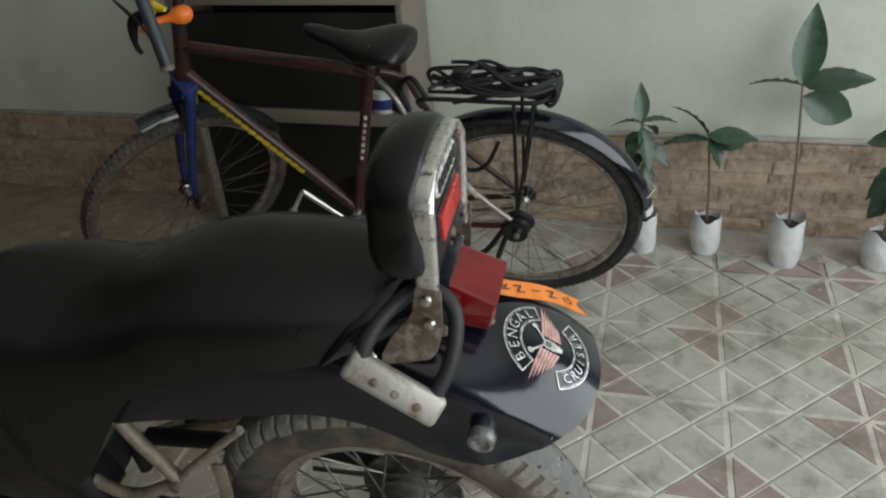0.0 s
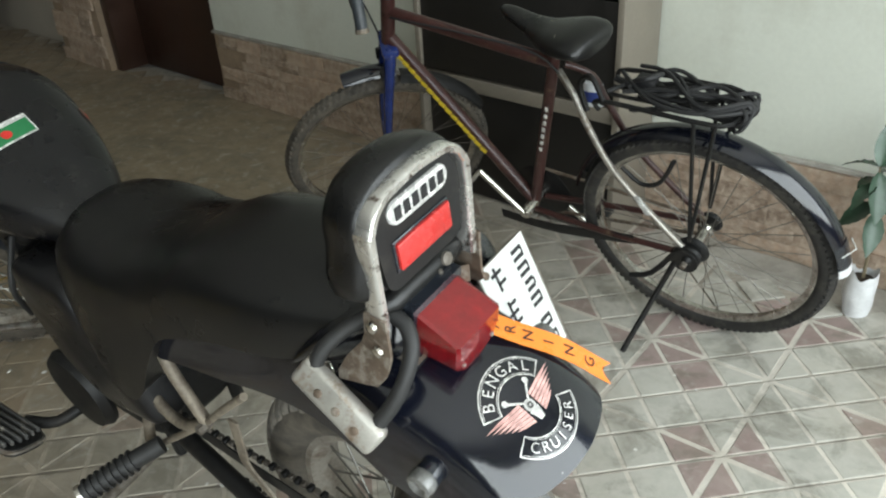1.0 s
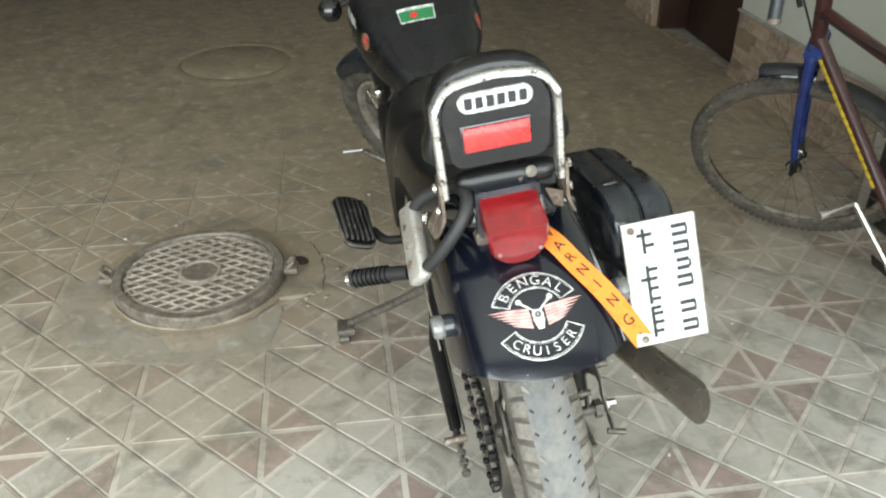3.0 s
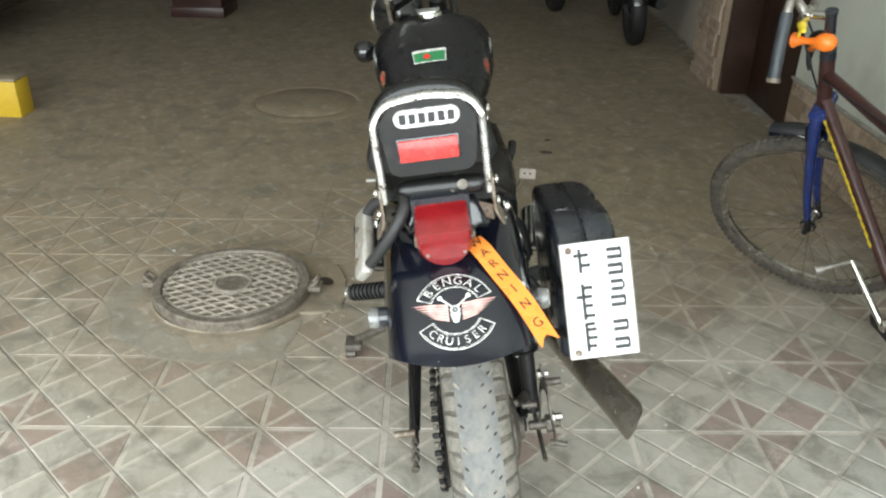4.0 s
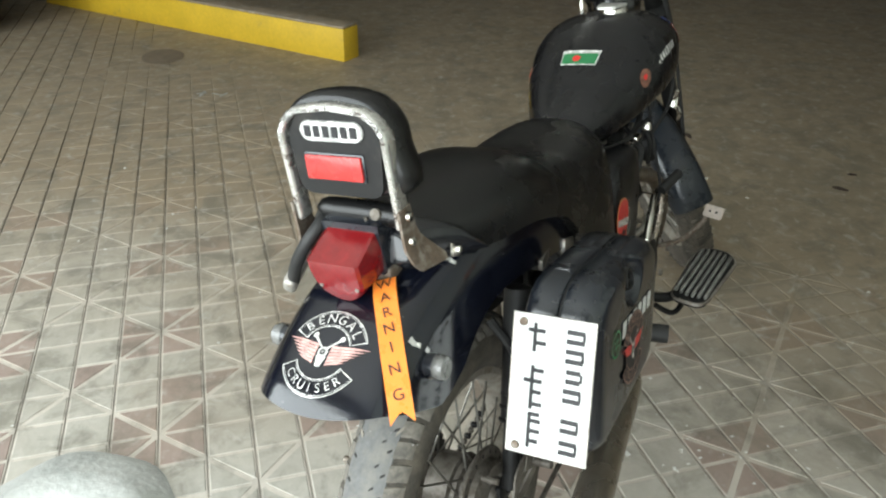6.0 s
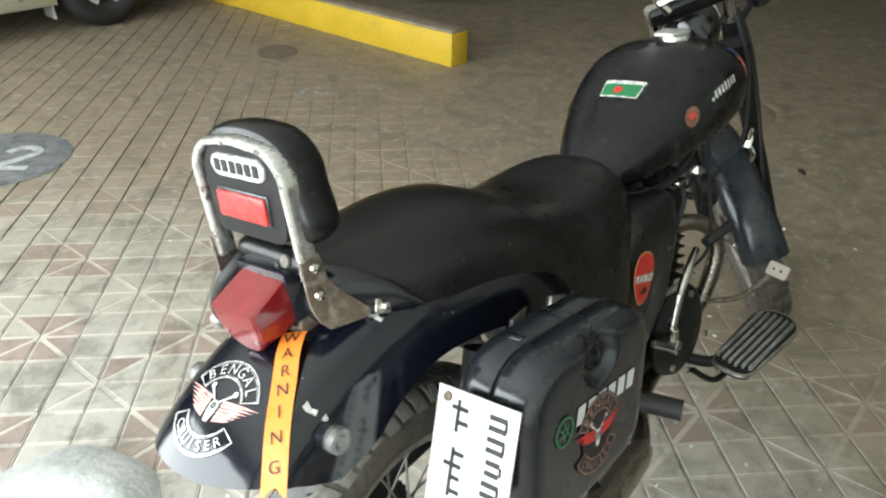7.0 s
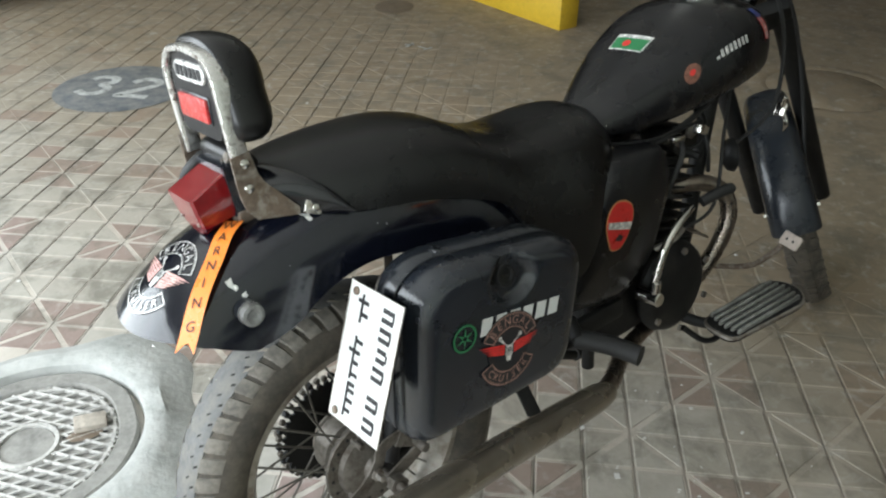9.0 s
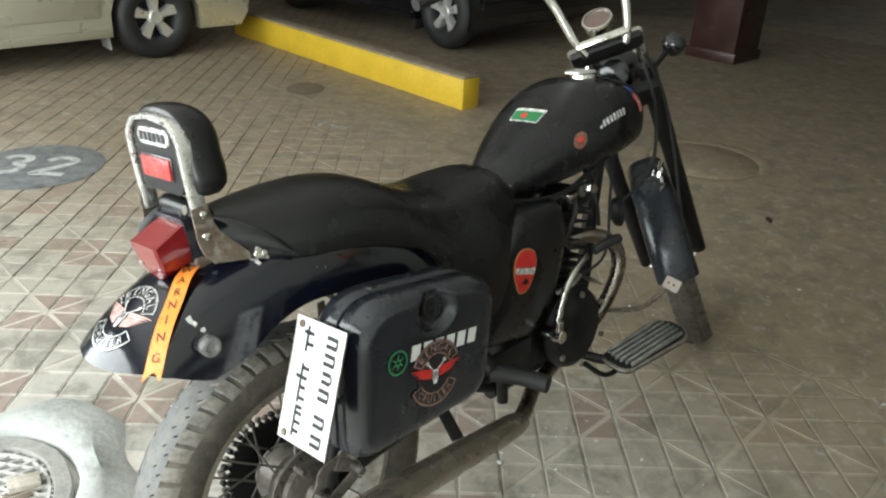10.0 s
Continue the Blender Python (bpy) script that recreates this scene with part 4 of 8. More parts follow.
crown = [(crown_r(q, 0.0016), q) for q in (-0.034, -0.030, -0.020, -0.010, 0.0, 0.010, 0.020, 0.030, 0.034)]
part("crown", turned(crown + [(r - 0.006, q) for r, q in reversed(crown)], side_axis, 90, wrap=True), M["tread"], rear, "smooth worn grey crown of the tyre", 60)
lugs, slots, spurs = [], [], []
rnd = random.Random(17)
for k in range(58):
    step = 2 * math.pi / 58
    for q in (-1, 1):
        a = step * (k + (0.5 if q > 0 else 0.0)) + rnd.uniform(-0.004, 0.004)
        lugs.append(tread_block(a, a + step * 0.80, q * 0.0335, q * rnd.uniform(0.0535, 0.0560), 0.0026 + rnd.uniform(-0.0004, 0.0004), 0.022))
        slots.append(tread_block(a + step * 0.1, a + step * 0.24, q * 0.0240, q * 0.0300, 0.0020, 0.014, 2))
        if q < 0:
            slots.append(tread_block(a + step * 0.45, a + step * 0.56, q * 0.0120, q * 0.0175, 0.0020, 0.014, 2))
        if rnd.random() < 0.6:
            spurs.append(tread_block(a + step * 0.30, a + step * 0.52, q * 0.0350, q * rnd.uniform(0.0215, 0.0290), 0.0023, -0.030 - rnd.uniform(0, 0.02), 3))
tagged(part("tread", join(*lugs), M["lug"], rear, "cream-dusted shoulder blocks"), kind="stuff")
tagged(part("dust_spur", join(*spurs), M["spurs"], rear, "cream dust caked in the tread"), kind="stuff")
# raised dark strips that stand for the shade in the grooves
tagged(part("tread_groove", join(*slots), M["slot"], rear), kind="stuff")
drum = part("brake_drum", turned([(0.02, -0.060), (0.090, -0.060), (0.092, -0.057), (0.090, -0.053), (0.066, -0.050), (0.064, -0.038), (0.070, -0.034), (0.064, -0.030), (0.064, -0.022), (0.070, -0.018), (0.064, -0.014), (0.064, 0.03), (0.02, 0.032)], side_axis, 44), M["dull"], rear, "dull finned metal hub")
part("brake_plate", turned([(0.001, -0.088), (0.024, -0.090), (0.028, -0.080), (0.052, -0.076), (0.066, -0.070), (0.070, -0.059)], side_axis, 40), M["dull"], drum, "grimy brake plate")
# flat dark discs on the drum, painted as the shade of its holes
part("hub_hole", each(*[turned([(0.001, 0), (0.0035, 0), (0.0035, 0.0008), (0.001, 0.0008)], axis_to(WHEEL_R + Vector((0.080 * math.cos(a), -0.0600, 0.080 * math.sin(a))), (0, -1, 0)), 8) for a in (2 * math.pi * k / 18 for k in range(18))]), M["slot"], drum)
part("brake_arm", join(tube([(0.225, -0.092, 0.365), (0.205, -0.104, 0.395), (0.175, -0.108, 0.415), (0.145, -0.108, 0.418)], 0.008, 8, 4, flat=(0.006, 0.020, (0, 1, 0))), rod((0.225, -0.07, 0.365), (0.225, -0.108, 0.365), 0.010), rod((0.146, -0.095, 0.418), (0.146, -0.125, 0.418), 0.006)), M["dull"], drum, "grimy brake arm")
teeth = []
for k in range(40):
    a0, a1, a2 = (2 * math.pi * (k + q) / 40 for q in (0, 0.35, 0.65))
    teeth += [(0.095, a0), (0.104, a1), (0.104, a2)]
sprocket = rings([[WHEEL_R + Vector((r * math.cos(a), 0.073 + h, r * math.sin(a))) for r, a in teeth] for h in (0, 0.006)])
part("sprocket", sprocket, M["matt_black"], rear, "toothed rear sprocket")
part("axle_nut", join(rod(WHEEL_R + Vector((0, -0.165, 0)), WHEEL_R + Vector((0, -0.10, 0)), 0.010), turned([(0.001, 0), (0.019, 0), (0.019, 0.014), (0.001, 0.016)], axis_to(WHEEL_R + Vector((0, -0.135, 0)), (0, -1, 0)), 6)), M["dull"], moto, "grimy axle nut")

# drive chain with its links, and the swing arms
links, pins = [], []
top_a, top_b = WHEEL_R + Vector((0.0, 0.085, 0.104)), Vector((0.74, 0.075, 0.40))
low_a, low_b = WHEEL_R + Vector((0.0, 0.085, -0.104)), Vector((0.74, 0.075, 0.32))
for a, b in ((top_a, top_b), (low_a, low_b)):
    n = int((b - a).length / 0.0155)
    for k in range(n):
        p = a.lerp(b, (k + 0.5) / n)
        ang = math.degrees(math.atan2((b - a).z, (b - a).x))
        (links if k % 2 else pins).append(block((0.011, 0.014 if k % 2 else 0.010, 0.011), Matrix.Translation(p) @ pose(0, 0, 0, 0, -ang, 0), 0.002, 1))
for k in range(20):
    a = radians(90 + 180 * (k + 0.5) / 20)
    (links if k % 2 else pins).append(block((0.011, 0.014 if k % 2 else 0.010, 0.011), Matrix.Translation(WHEEL_R + Vector((0.106 * math.cos(a), 0.085, 0.106 * math.sin(a)))) @ pose(0, 0, 0, 0, 90 - math.degrees(a), 0), 0.002, 1))
chain = tagged(part("chain", join(*links), M["matt_black"], moto, "greasy black drive chain"), kind="stuff")
tagged(part("chain_pin", join(*pins), M["dull"], chain, "worn brighter rollers"), kind="stuff")
for s in (1, -1):
    y = 0.098 if s < 0 else 0.127
    part("swing_arm", join(tube([(0.72, 0.085 * s, 0.36), (0.45, y * 0.97 * s, 0.365), (0.21, y * s, 0.340)], [0.018, 0.017, 0.012], 10), block((0.07, 0.012, 0.045), Matrix.Translation((0.22, y * s, 0.338)), 0.005)), M["matt_black"], moto, "grimy black swing arm")
    if s > 0:
        continue
    part("shock", join(tube([(0.20, 0.118 * s, 0.36), (0.24, 0.118 * s, 0.50)], 0.016, 12), tube([(0.24, 0.118 * s, 0.48), (0.31, 0.112 * s, 0.70)], 0.024, 12)), M["matt_black"], moto, "rear shock absorber")
    part("shock_spring", tube([(0.235 + 0.075 * k / 90 * 1.0 + 0.024 * math.cos(k * 0.62) * 0.93, 0.118 * s + 0.024 * math.sin(k * 0.62), 0.47 + 0.2 * k / 90 - 0.024 * math.cos(k * 0.62) * 0.33) for k in range(91)], 0.004, 6), M["matt_black"], moto)
part("chain_guard", tube([(0.72, 0.098, 0.45), (0.45, 0.112, 0.462), (0.25, 0.116, 0.455), (0.13, 0.116, 0.41)], 0.01, 8, 4, flat=(0.004, 0.032, (0, 1, 0))), M["matt_black"], moto, "dull black strip of chain guard")
part("chain_tensioner", join(rod((0.21, 0.127, 0.340), (0.112, 0.128, 0.327), 0.0045), *[turned([(0.001, 0), (0.0085 + 0.001 * (k % 2), 0.001), (0.0085, 0.010), (0.001, 0.011)], axis_to(Vector((0.200 - 0.022 * k, 0.127, 0.3385 - 0.003 * k)), (-1, 0, -0.12)), 6) for k in range(5)]), M["dull"], moto, "grimy adjuster bolt with its nuts")
part("stay_bolt", rod((0.10, 0.115, 0.42), (0.10, 0.155, 0.42), 0.007), M["rust"], moto)
part("brake_rod", join(rod((0.17, -0.135, 0.25), (0.42, -0.13, 0.255), 0.005), tube([(0.19, -0.13, 0.33), (0.25, -0.145, 0.38), (0.20, -0.150, 0.42)], 0.009, 8, 4, flat=(0.006, 0.026, (0, 1, 0)))), M["dull"], moto, "grimy brake rod and lever")
part("axle_bracket", join(tube([(0.100, -0.152, 0.352), (0.130, -0.152, 0.368), (0.158, -0.150, 0.395), (0.166, -0.150, 0.417), (0.188, -0.149, 0.424), (0.212, -0.148, 0.426), (0.235, -0.146, 0.448)], 0.01, 8, 4, flat=(0.005, 0.022, (0, 1, 0))), rod((0.104, -0.140, 0.356), (0.096, -0.172, 0.352), 0.006)), M["dull"], moto, "bent grimy metal bracket")
part("bracket_bolt", each(*[turned([(0.001, 0), (0.012, 0), (0.012, 0.007), (0.007, 0.009), (0.007, 0.022), (0.001, 0.024)], axis_to(p, (0, -1, 0.05)), 6) for p in ((0.150, -0.150, 0.378), (0.237, -0.138, 0.420))]), M["steel"], moto, "worn steel bolt")
part("axle_bolt", rod((0.235, -0.150, 0.40), (0.233, -0.185, 0.402), 0.008), M["dull"], moto)

# rear mudguard: broad, deep, turned down at its end
SPINE = spline([(0.64, 0, 0.795), (0.50, 0, 0.832), (0.36, 0, 0.856), (0.21, 0, 0.866), (0.09, 0, 0.847), (-0.014, 0, 0.812), (-0.097, 0, 0.763), (-0.140, 0, 0.722)], 8)
LENGTHS = [0.0]
for a, b in zip(SPINE, SPINE[1:]):
    LENGTHS.append(LENGTHS[-1] + (b - a).length)


# the mudguard's section from its crown outwards: width, drop and slope at each millimetre
SECTION = [(0.0, 0.0, 0.0)]
for k in range(300):
    b, n, a = SECTION[-1]
    turn_rate = 3.2 if k < 66 else 15.5 if k < 138 else 2.0
    SECTION.append((b + 0.001 * math.cos(a), n - 0.001 * math.sin(a), min(a + 0.001 * turn_rate, 1.62)))


def fender_point(along, across, lift=0.0, frac=None):
    """The mudguard's skin: along its spine from the end (m), across (m, left is plus)."""
    s = LENGTHS[-1] - along
    i = max(0, min(len(SPINE) - 2, next((k for k in range(len(LENGTHS) - 1) if LENGTHS[k + 1] >= s), len(SPINE) - 2)))
    t = (s - LENGTHS[i]) / (LENGTHS[i + 1] - LENGTHS[i])
    p = SPINE[i].lerp(SPINE[i + 1], t)
    d = (SPINE[min(i + 2, len(SPINE) - 1)] - SPINE[max(i - 1, 0)]).normalized()
    nrm = Vector((-d.z, 0, d.x))
    if nrm.z < 0 and along > 0.25:
        nrm = -nrm
    if nrm.dot(p - WHEEL_R) < 0:
        nrm = -nrm
    b, n, a = SECTION[min(int(abs(across) / 0.001), len(SECTION) - 1)]
    more = abs(across) - 0.001 * int(abs(across) / 0.001)
    b, n = b + more * math.cos(a), n - more * math.sin(a)
    out = nrm * math.cos(a) + Vector((0, math.copysign(math.sin(a), across), 0))
    return p + nrm * n + Vector((0, math.copysign(b, across), 0)) + out.normalized() * lift


def fender_skin(lift):
    rows = []
    total = LENGTHS[-1]
    for i in range(49):
        al = total * i / 48
        deep = 0.224 - 0.014 * max(0, 1 - al / 0.12) ** 2 - 0.018 * math.sin(min(1, max(0, (al - 0.15) / 0.42)) * math.pi)
        row = []
        for k in range(37):
            u = -1 + 2 * k / 36
            ac = u * deep
            sag = (0.008 + 2.15 * ac * ac) * max(0, 1 - al / 0.30)
            row.append(fender_point(max(al + sag, 0.0), ac, lift))
        rows.append(row)
    return rows


outer, inner = fender_skin(0.0), fender_skin(-0.004)
v, f = join(rings(outer, closed=False), rings(inner, closed=False))
n0 = 49 * 37
loop = [k for k in range(37)] + [r * 37 + 36 for r in range(1, 49)] + [48 * 37 + k for k in range(35, -1, -1)] + [r * 37 for r in range(47, 0, -1)]
f += [(loop[k], loop[(k + 1) % len(loop)], loop[(k + 1) % len(loop)] + n0, loop[k] + n0) for k in range(len(loop))]
fender = part("rear_mudguard", (v, f), M["fender_black"], moto, "broad scratched glossy black mudguard", 50)


def decal(name, shape, cx, cy, material, size=1.0, lift=0.0014, parent=None):
    """Lays a flat mesh (x to the right, y up as one reads it) on the mudguard."""
    vs = [fender_point(max(cy + p[1] * size, 0.0), -(cx + p[0] * size), lift) for p in shape[0]]
    return part(name, (vs, shape[1]), material, parent or fender, "", 0)


def band(r0, r1, a0, a1, n=18):
    pts = [(r * math.cos(radians(a)), r * math.sin(radians(a))) for a in (a0 + (a1 - a0) * k / n for k in range(n + 1)) for r in (r0, r1)]
    return pts, [(2 * k, 2 * k + 1, 2 * k + 3, 2 * k + 2) for k in range(n)]


def arc_words(text, size, r, mid, step, up):
    shapes = []
    for k, ch in enumerate(text):
        if ch == " ":
            continue
        a = mid + (k - (len(text) - 1) / 2) * (-step if up else step)
        turn = a - 90 if up else a + 90
        c, s = math.cos(radians(turn)), math.sin(radians(turn))
        lv, lf = letters(ch, size)
        shapes.append(([(x * c - y * s + r * math.cos(radians(a)), x * s + y * c + r * math.sin(radians(a))) for x, y, _ in lv], lf))
    return join(*[([(p[0], p[1], 0) for p in sv], sf) for sv, sf in shapes])


def wing(side, cols):
    """Feathers of a spread wing, each a tapered strip."""
    out = []
    for k in range(cols):
        y0 = 0.011 - k * 0.0052
        L = 0.060 - 0.0062 * k
        out.append(([(side * 0.011, y0 - 0.0040, 0), (side * (0.011 + L * 0.6), y0 + 0.001, 0), (side * (0.011 + L), y0 + 0.0065, 0), (side * (0.011 + L * 0.6), y0 + 0.0052, 0), (side * 0.011, y0 + 0.0004, 0)], [(0, 1, 2, 3, 4)]))
    return out


def flat(shape):
    return [(p[0], p[1], 0) for p in shape[0]], shape[1]


EX, EY = -0.004, 0.096


def emblem(put, cx, cy, size, line, letter, wings, mid, feathers=6):
    """The winged round badge: two lettered arcs, wings and a small front view of a machine."""
    for line_shape in (*[band(r, r + w, a0, a1) for r, w, a0, a1 in ((0.0405, 0.0016, 25, 155), (0.0655, 0.0018, 25, 155), (0.0432, 0.0007, 28, 152), (0.0634, 0.0007, 28, 152), (0.0405, 0.0016, 206, 334), (0.0655, 0.0018, 206, 334), (0.0432, 0.0007, 209, 331), (0.0634, 0.0007, 209, 331))],
        *[([(r * math.cos(radians(a + o)), r * math.sin(radians(a + o))) for r, o in ((0.0405, -0.9), (0.0672, -0.9), (0.0672, 0.9), (0.0405, 0.9))], [(0, 1, 2, 3)]) for a in (25, 155, 206, 334)]):
        put("badge_line", flat(line_shape), cx, cy, line, size)
    put("badge_word", arc_words("BENGAL", 0.0215, 0.0535, 90, 19.5, True), cx, cy, letter, size)
    put("badge_word", arc_words("CRUISER", 0.0185, 0.0540, 270, 15.5, False), cx, cy, letter, size)
    for feather in wing(-1, feathers) + wing(1, feathers):
        put("feather", feather, cx, cy, wings, size)
    put("badge_mark", flat(join(band(0.0, 0.0085, 0, 360, 20), ([(-0.004, -0.022), (0.004, -0.022), (0.009, -0.006), (-0.009, -0.006)], [(0, 1, 2, 3)]), ([(-0.022, 0.020), (-0.020, 0.023), (-0.004, 0.008), (-0.006, 0.006)], [(0, 1, 2, 3)]), ([(0.022, 0.020), (0.020, 0.023), (0.004, 0.008), (0.006, 0.006)], [(3, 2, 1, 0)]),
        ([(p[0] - 0.023, p[1] + 0.024) for p in band(0.0, 0.0045, 0, 360, 12)[0]], band(0.0, 0.0045, 0, 360, 12)[1]), ([(p[0] + 0.023, p[1] + 0.024) for p in band(0.0, 0.0045, 0, 360, 12)[0]], band(0.0, 0.0045, 0, 360, 12)[1]))), cx, cy, mid, size)
    put("badge_mark", flat(band(0.0022, 0.0042, 0, 360, 14)), cx, cy, M["ink"], size, 0.0022)


emblem(decal, EX, EY, 0.95, M["silver_print"], M["silver_print"], M["pink_print"], M["silver_print"])
chips = []
rnd = random.Random(11)
for k in range(34):
    a = rnd.uniform(-0.20, 0.20)
    y = rnd.choice((rnd.uniform(0.004, 0.02), rnd.uniform(0.004, 0.02), rnd.uniform(0.0, 0.5)))
    if y > 0.03 and -0.08 < a < 0.075:
        continue
    r = rnd.uniform(0.0004, 0.0010)
    chips.append(([(a + r * math.cos(q) * rnd.uniform(0.5, 2.6), y + r * math.sin(q) * rnd.uniform(0.5, 1.5), 0) for q in (0.5, 1.6, 2.9, 4.2, 5.4)], [(0, 1, 2, 3, 4)]))
for a, y, w in ((0.112, 0.150, 0.010), (0.134, 0.154, 0.004), (0.080, 0.300, 0.012), (0.098, 0.305, 0.007)):
    chips.append(([(a - w, y - 0.004, 0), (a - w * 0.2, y - 0.005, 0), (a + w, y - 0.002, 0), (a + w * 0.8, y + 0.005, 0), (a, y + 0.002, 0), (a - w * 0.9, y + 0.006, 0)], [(0, 1, 2, 3, 4, 5)]))
tagged(decal("paint_chips", join(*chips), 0, 0, M["silver_print"], 1.0, 0.0012), kind="stuff")

# orange ribbon tied under the lamp, hanging stiffly over the mudguard's edge
RIB = spline([(0.045, -0.034, 0.842), (0.012, -0.054, 0.829), (-0.022, -0.077, 0.806), (-0.060, -0.104, 0.772), (-0.098, -0.130, 0.734)], 7)


def ribbon_frame(t):
    k = t * (len(RIB) - 1)
    i = min(int(k), len(RIB) - 2)
    p = RIB[i].lerp(RIB[i + 1], k - i)
    d = (RIB[min(i + 2, len(RIB) - 1)] - RIB[max(i - 1, 0)]).normalized()
    nrm = Vector((-0.60, -0.20, 0.77))
    nrm = (nrm - d * nrm.dot(d)).normalized()
    return p + nrm * (0.002 * math.sin(t * 11)), d, d.cross(nrm), nrm


def ribbon_at(t, across, lift=0.0):
    p, d, w, nrm = ribbon_frame(min(max(t, 0), 1))
    return p + w * across + nrm * lift + d * (max(t - 1, 0) * 0.2)


rows = []
for i in range(29):
    t = i / 28
    rows.append([(t, o) for o in (-0.0165, -0.008, 0.0, 0.008, 0.0165)])
rows[-1] = [(1 + (abs(o) / 0.0165 - 0.55) * 0.09, o) for _, o in rows[-1]]
ribbon = part("ribbon", join(rings([[ribbon_at(t, o) for t, o in r] for r in rows], closed=False), rings([[ribbon_at(t, o, -0.0008) for t, o in r] for r in rows], closed=False)), M["ribbon"], moto, "orange warning ribbon with black letters", 60)
side_sign = 1 if ribbon_at(0.5, 0.01).y < ribbon_at(0.5, -0.01).y else -1
for k, ch in enumerate("WARNING"):
    t = 0.10 + 0.128 * k
    lv, lf = letters(ch, 0.022)
    p, d, w, nrm = ribbon_frame(t)
    xdir = (w * side_sign * 0.93 + d * -0.1).normalized()
    ydir = nrm.cross(xdir)
    if ydir.z < 0:
        ydir = -ydir
    part("ribbon_letter", ([p + nrm * 0.0012 + xdir * x + ydir * y for x, y, _ in lv], lf), M["ink"], ribbon, "", 0)

# tail lamp: dark base and a faceted red lens


def wedge(outline, y0, y1, taper, yc=0.008, pinch=0.0):
    c = Vector((sum(p[0] for p in outline) / len(outline), sum(p[1] for p in outline) / len(outline)))
    secs = []
    for y, k in ((y0, 1 - taper), (y0 + 0.006, 1.0), (y1 - 0.006, 1.0), (y1, 1 - taper)):
        secs.append([Vector((c.x + (p[0] - c.x) * k, yc + y * (1 - pinch * min(1, max(0, (0.850 - p[1]) / 0.03))), c.y + (p[1] - c.y) * k)) for p in outline])
    return rings(secs)


tail = part("tail_lamp", wedge([(0.072, 0.930), (0.040, 0.925), (0.052, 0.830), (0.086, 0.840)], -0.046, 0.046, 0.03), M["plastic"], moto, "tail lamp with a black base")
lens_rows = []
for x, z, w, xf, zf, wf in ((0.046, 0.917, 0.040, 0.050, 0.916, 0.040), (-0.0135, 0.8885, 0.0425, 0.0465, 0.891, 0.044), (-0.010, 0.870, 0.0420, 0.049, 0.874, 0.043), (-0.005, 0.852, 0.0395, 0.051, 0.858, 0.041), (-0.001, 0.839, 0.033, 0.052, 0.848, 0.036), (0.003, 0.829, 0.023, 0.052, 0.842, 0.028), (0.006, 0.823, 0.010, 0.052, 0.838, 0.016)):
    lens_rows.append([Vector((xf, 0.008 - wf, zf)), Vector((x + 0.004, 0.008 - w, z)), Vector((x, 0.008 - w + 0.004, z)), Vector((x, 0.008 + w - 0.004, z)), Vector((x + 0.004, 0.008 + w, z)), Vector((xf, 0.008 + wf, zf))])
part("lens", rings(lens_rows), M["red_lens"], tail, "faceted dark red lens", 20)
part("lens_screw", each(rod((0.004, 0.036, 0.850), (-0.006, 0.036, 0.848), 0.003), rod((0.004, -0.022, 0.850), (-0.006, -0.022, 0.848), 0.003)), M["steel"], tail)
part("lamp_bracket", join(block((0.07, 0.10, 0.02), Matrix.Translation((0.085, 0.008, 0.845)), 0.004), tube([(0.060, -0.075, 0.880), (0.078, -0.05, 0.882), (0.085, 0.04, 0.882)], 0.01, 8, flat=(0.004, 0.026, (1, 0, 0)))), M["rust"], moto)

# back rest: padded, with a chipped bright hoop, dark plate, badge and reflector
YC = 0.011


def hoop_line(w, z0, z1, r, x0, x1):
    pts = [(x0, w, z0)] + [(x0 + (x1 - x0) * 0.9, (w - r) * 1 + r * math.cos(radians(a)), z1 - r + r * math.sin(radians(a))) for a in (0, 22, 45, 68, 90)]
    left = pts + [(x0 + (x1 - x0), 0, z1 + 0.004)]
    return [(x, YC + y, z) for x, y, z in left] + [(x, YC - y, z) for x, y, z in reversed(pts)]


rest = part("backrest", tube(hoop_line(0.082, 0.922, 1.084, 0.045, 0.056, 0.048), 0.01, 12, 3, flat=(0.026, 0.0115, (1, 0, 0))), M["chipped_white"], moto, "padded back rest in a chipped bright hoop")
pad_out = [(YC + y, z) for y, z in [(-0.090, 0.965), (0.090, 0.965), (0.092, 1.03), (0.085, 1.068), (0.055, 1.098), (0.0, 1.107), (-0.055, 1.098), (-0.085, 1.068), (-0.092, 1.03)]]
pad_line = spline([(0, *p) for p in pad_out], 4, True)
pc = Vector((0, YC, 1.04))
secs = []
for x, k in ((0.052, 0.88), (0.056, 0.95), (0.064, 0.98), (0.076, 0.99), (0.092, 0.97), (0.106, 0.90), (0.117, 0.76), (0.123, 0.5), (0.125, 0.15)):
    secs.append([Vector((x, pc.y + (p.y - pc.y) * k, pc.z + (p.z - pc.z) * k - 0.008 * (x - 0.05) * 10)) for p in pad_line])
pad = part("pad", rings(secs), M["vinyl"], rest, "black vinyl pad", 60)
plate_out = rounded([(-0.066, 0.964), (0.066, 0.964), (0.074, 1.05), (0.045, 1.088), (-0.045, 1.088), (-0.074, 1.05)], 0.02)
part("back_plate", rings([[Vector((x, YC + p.x, p.y)) for p in plate_out] for x in (0.053, 0.044)]), M["matt_black"], rest, "dark grey back plate")


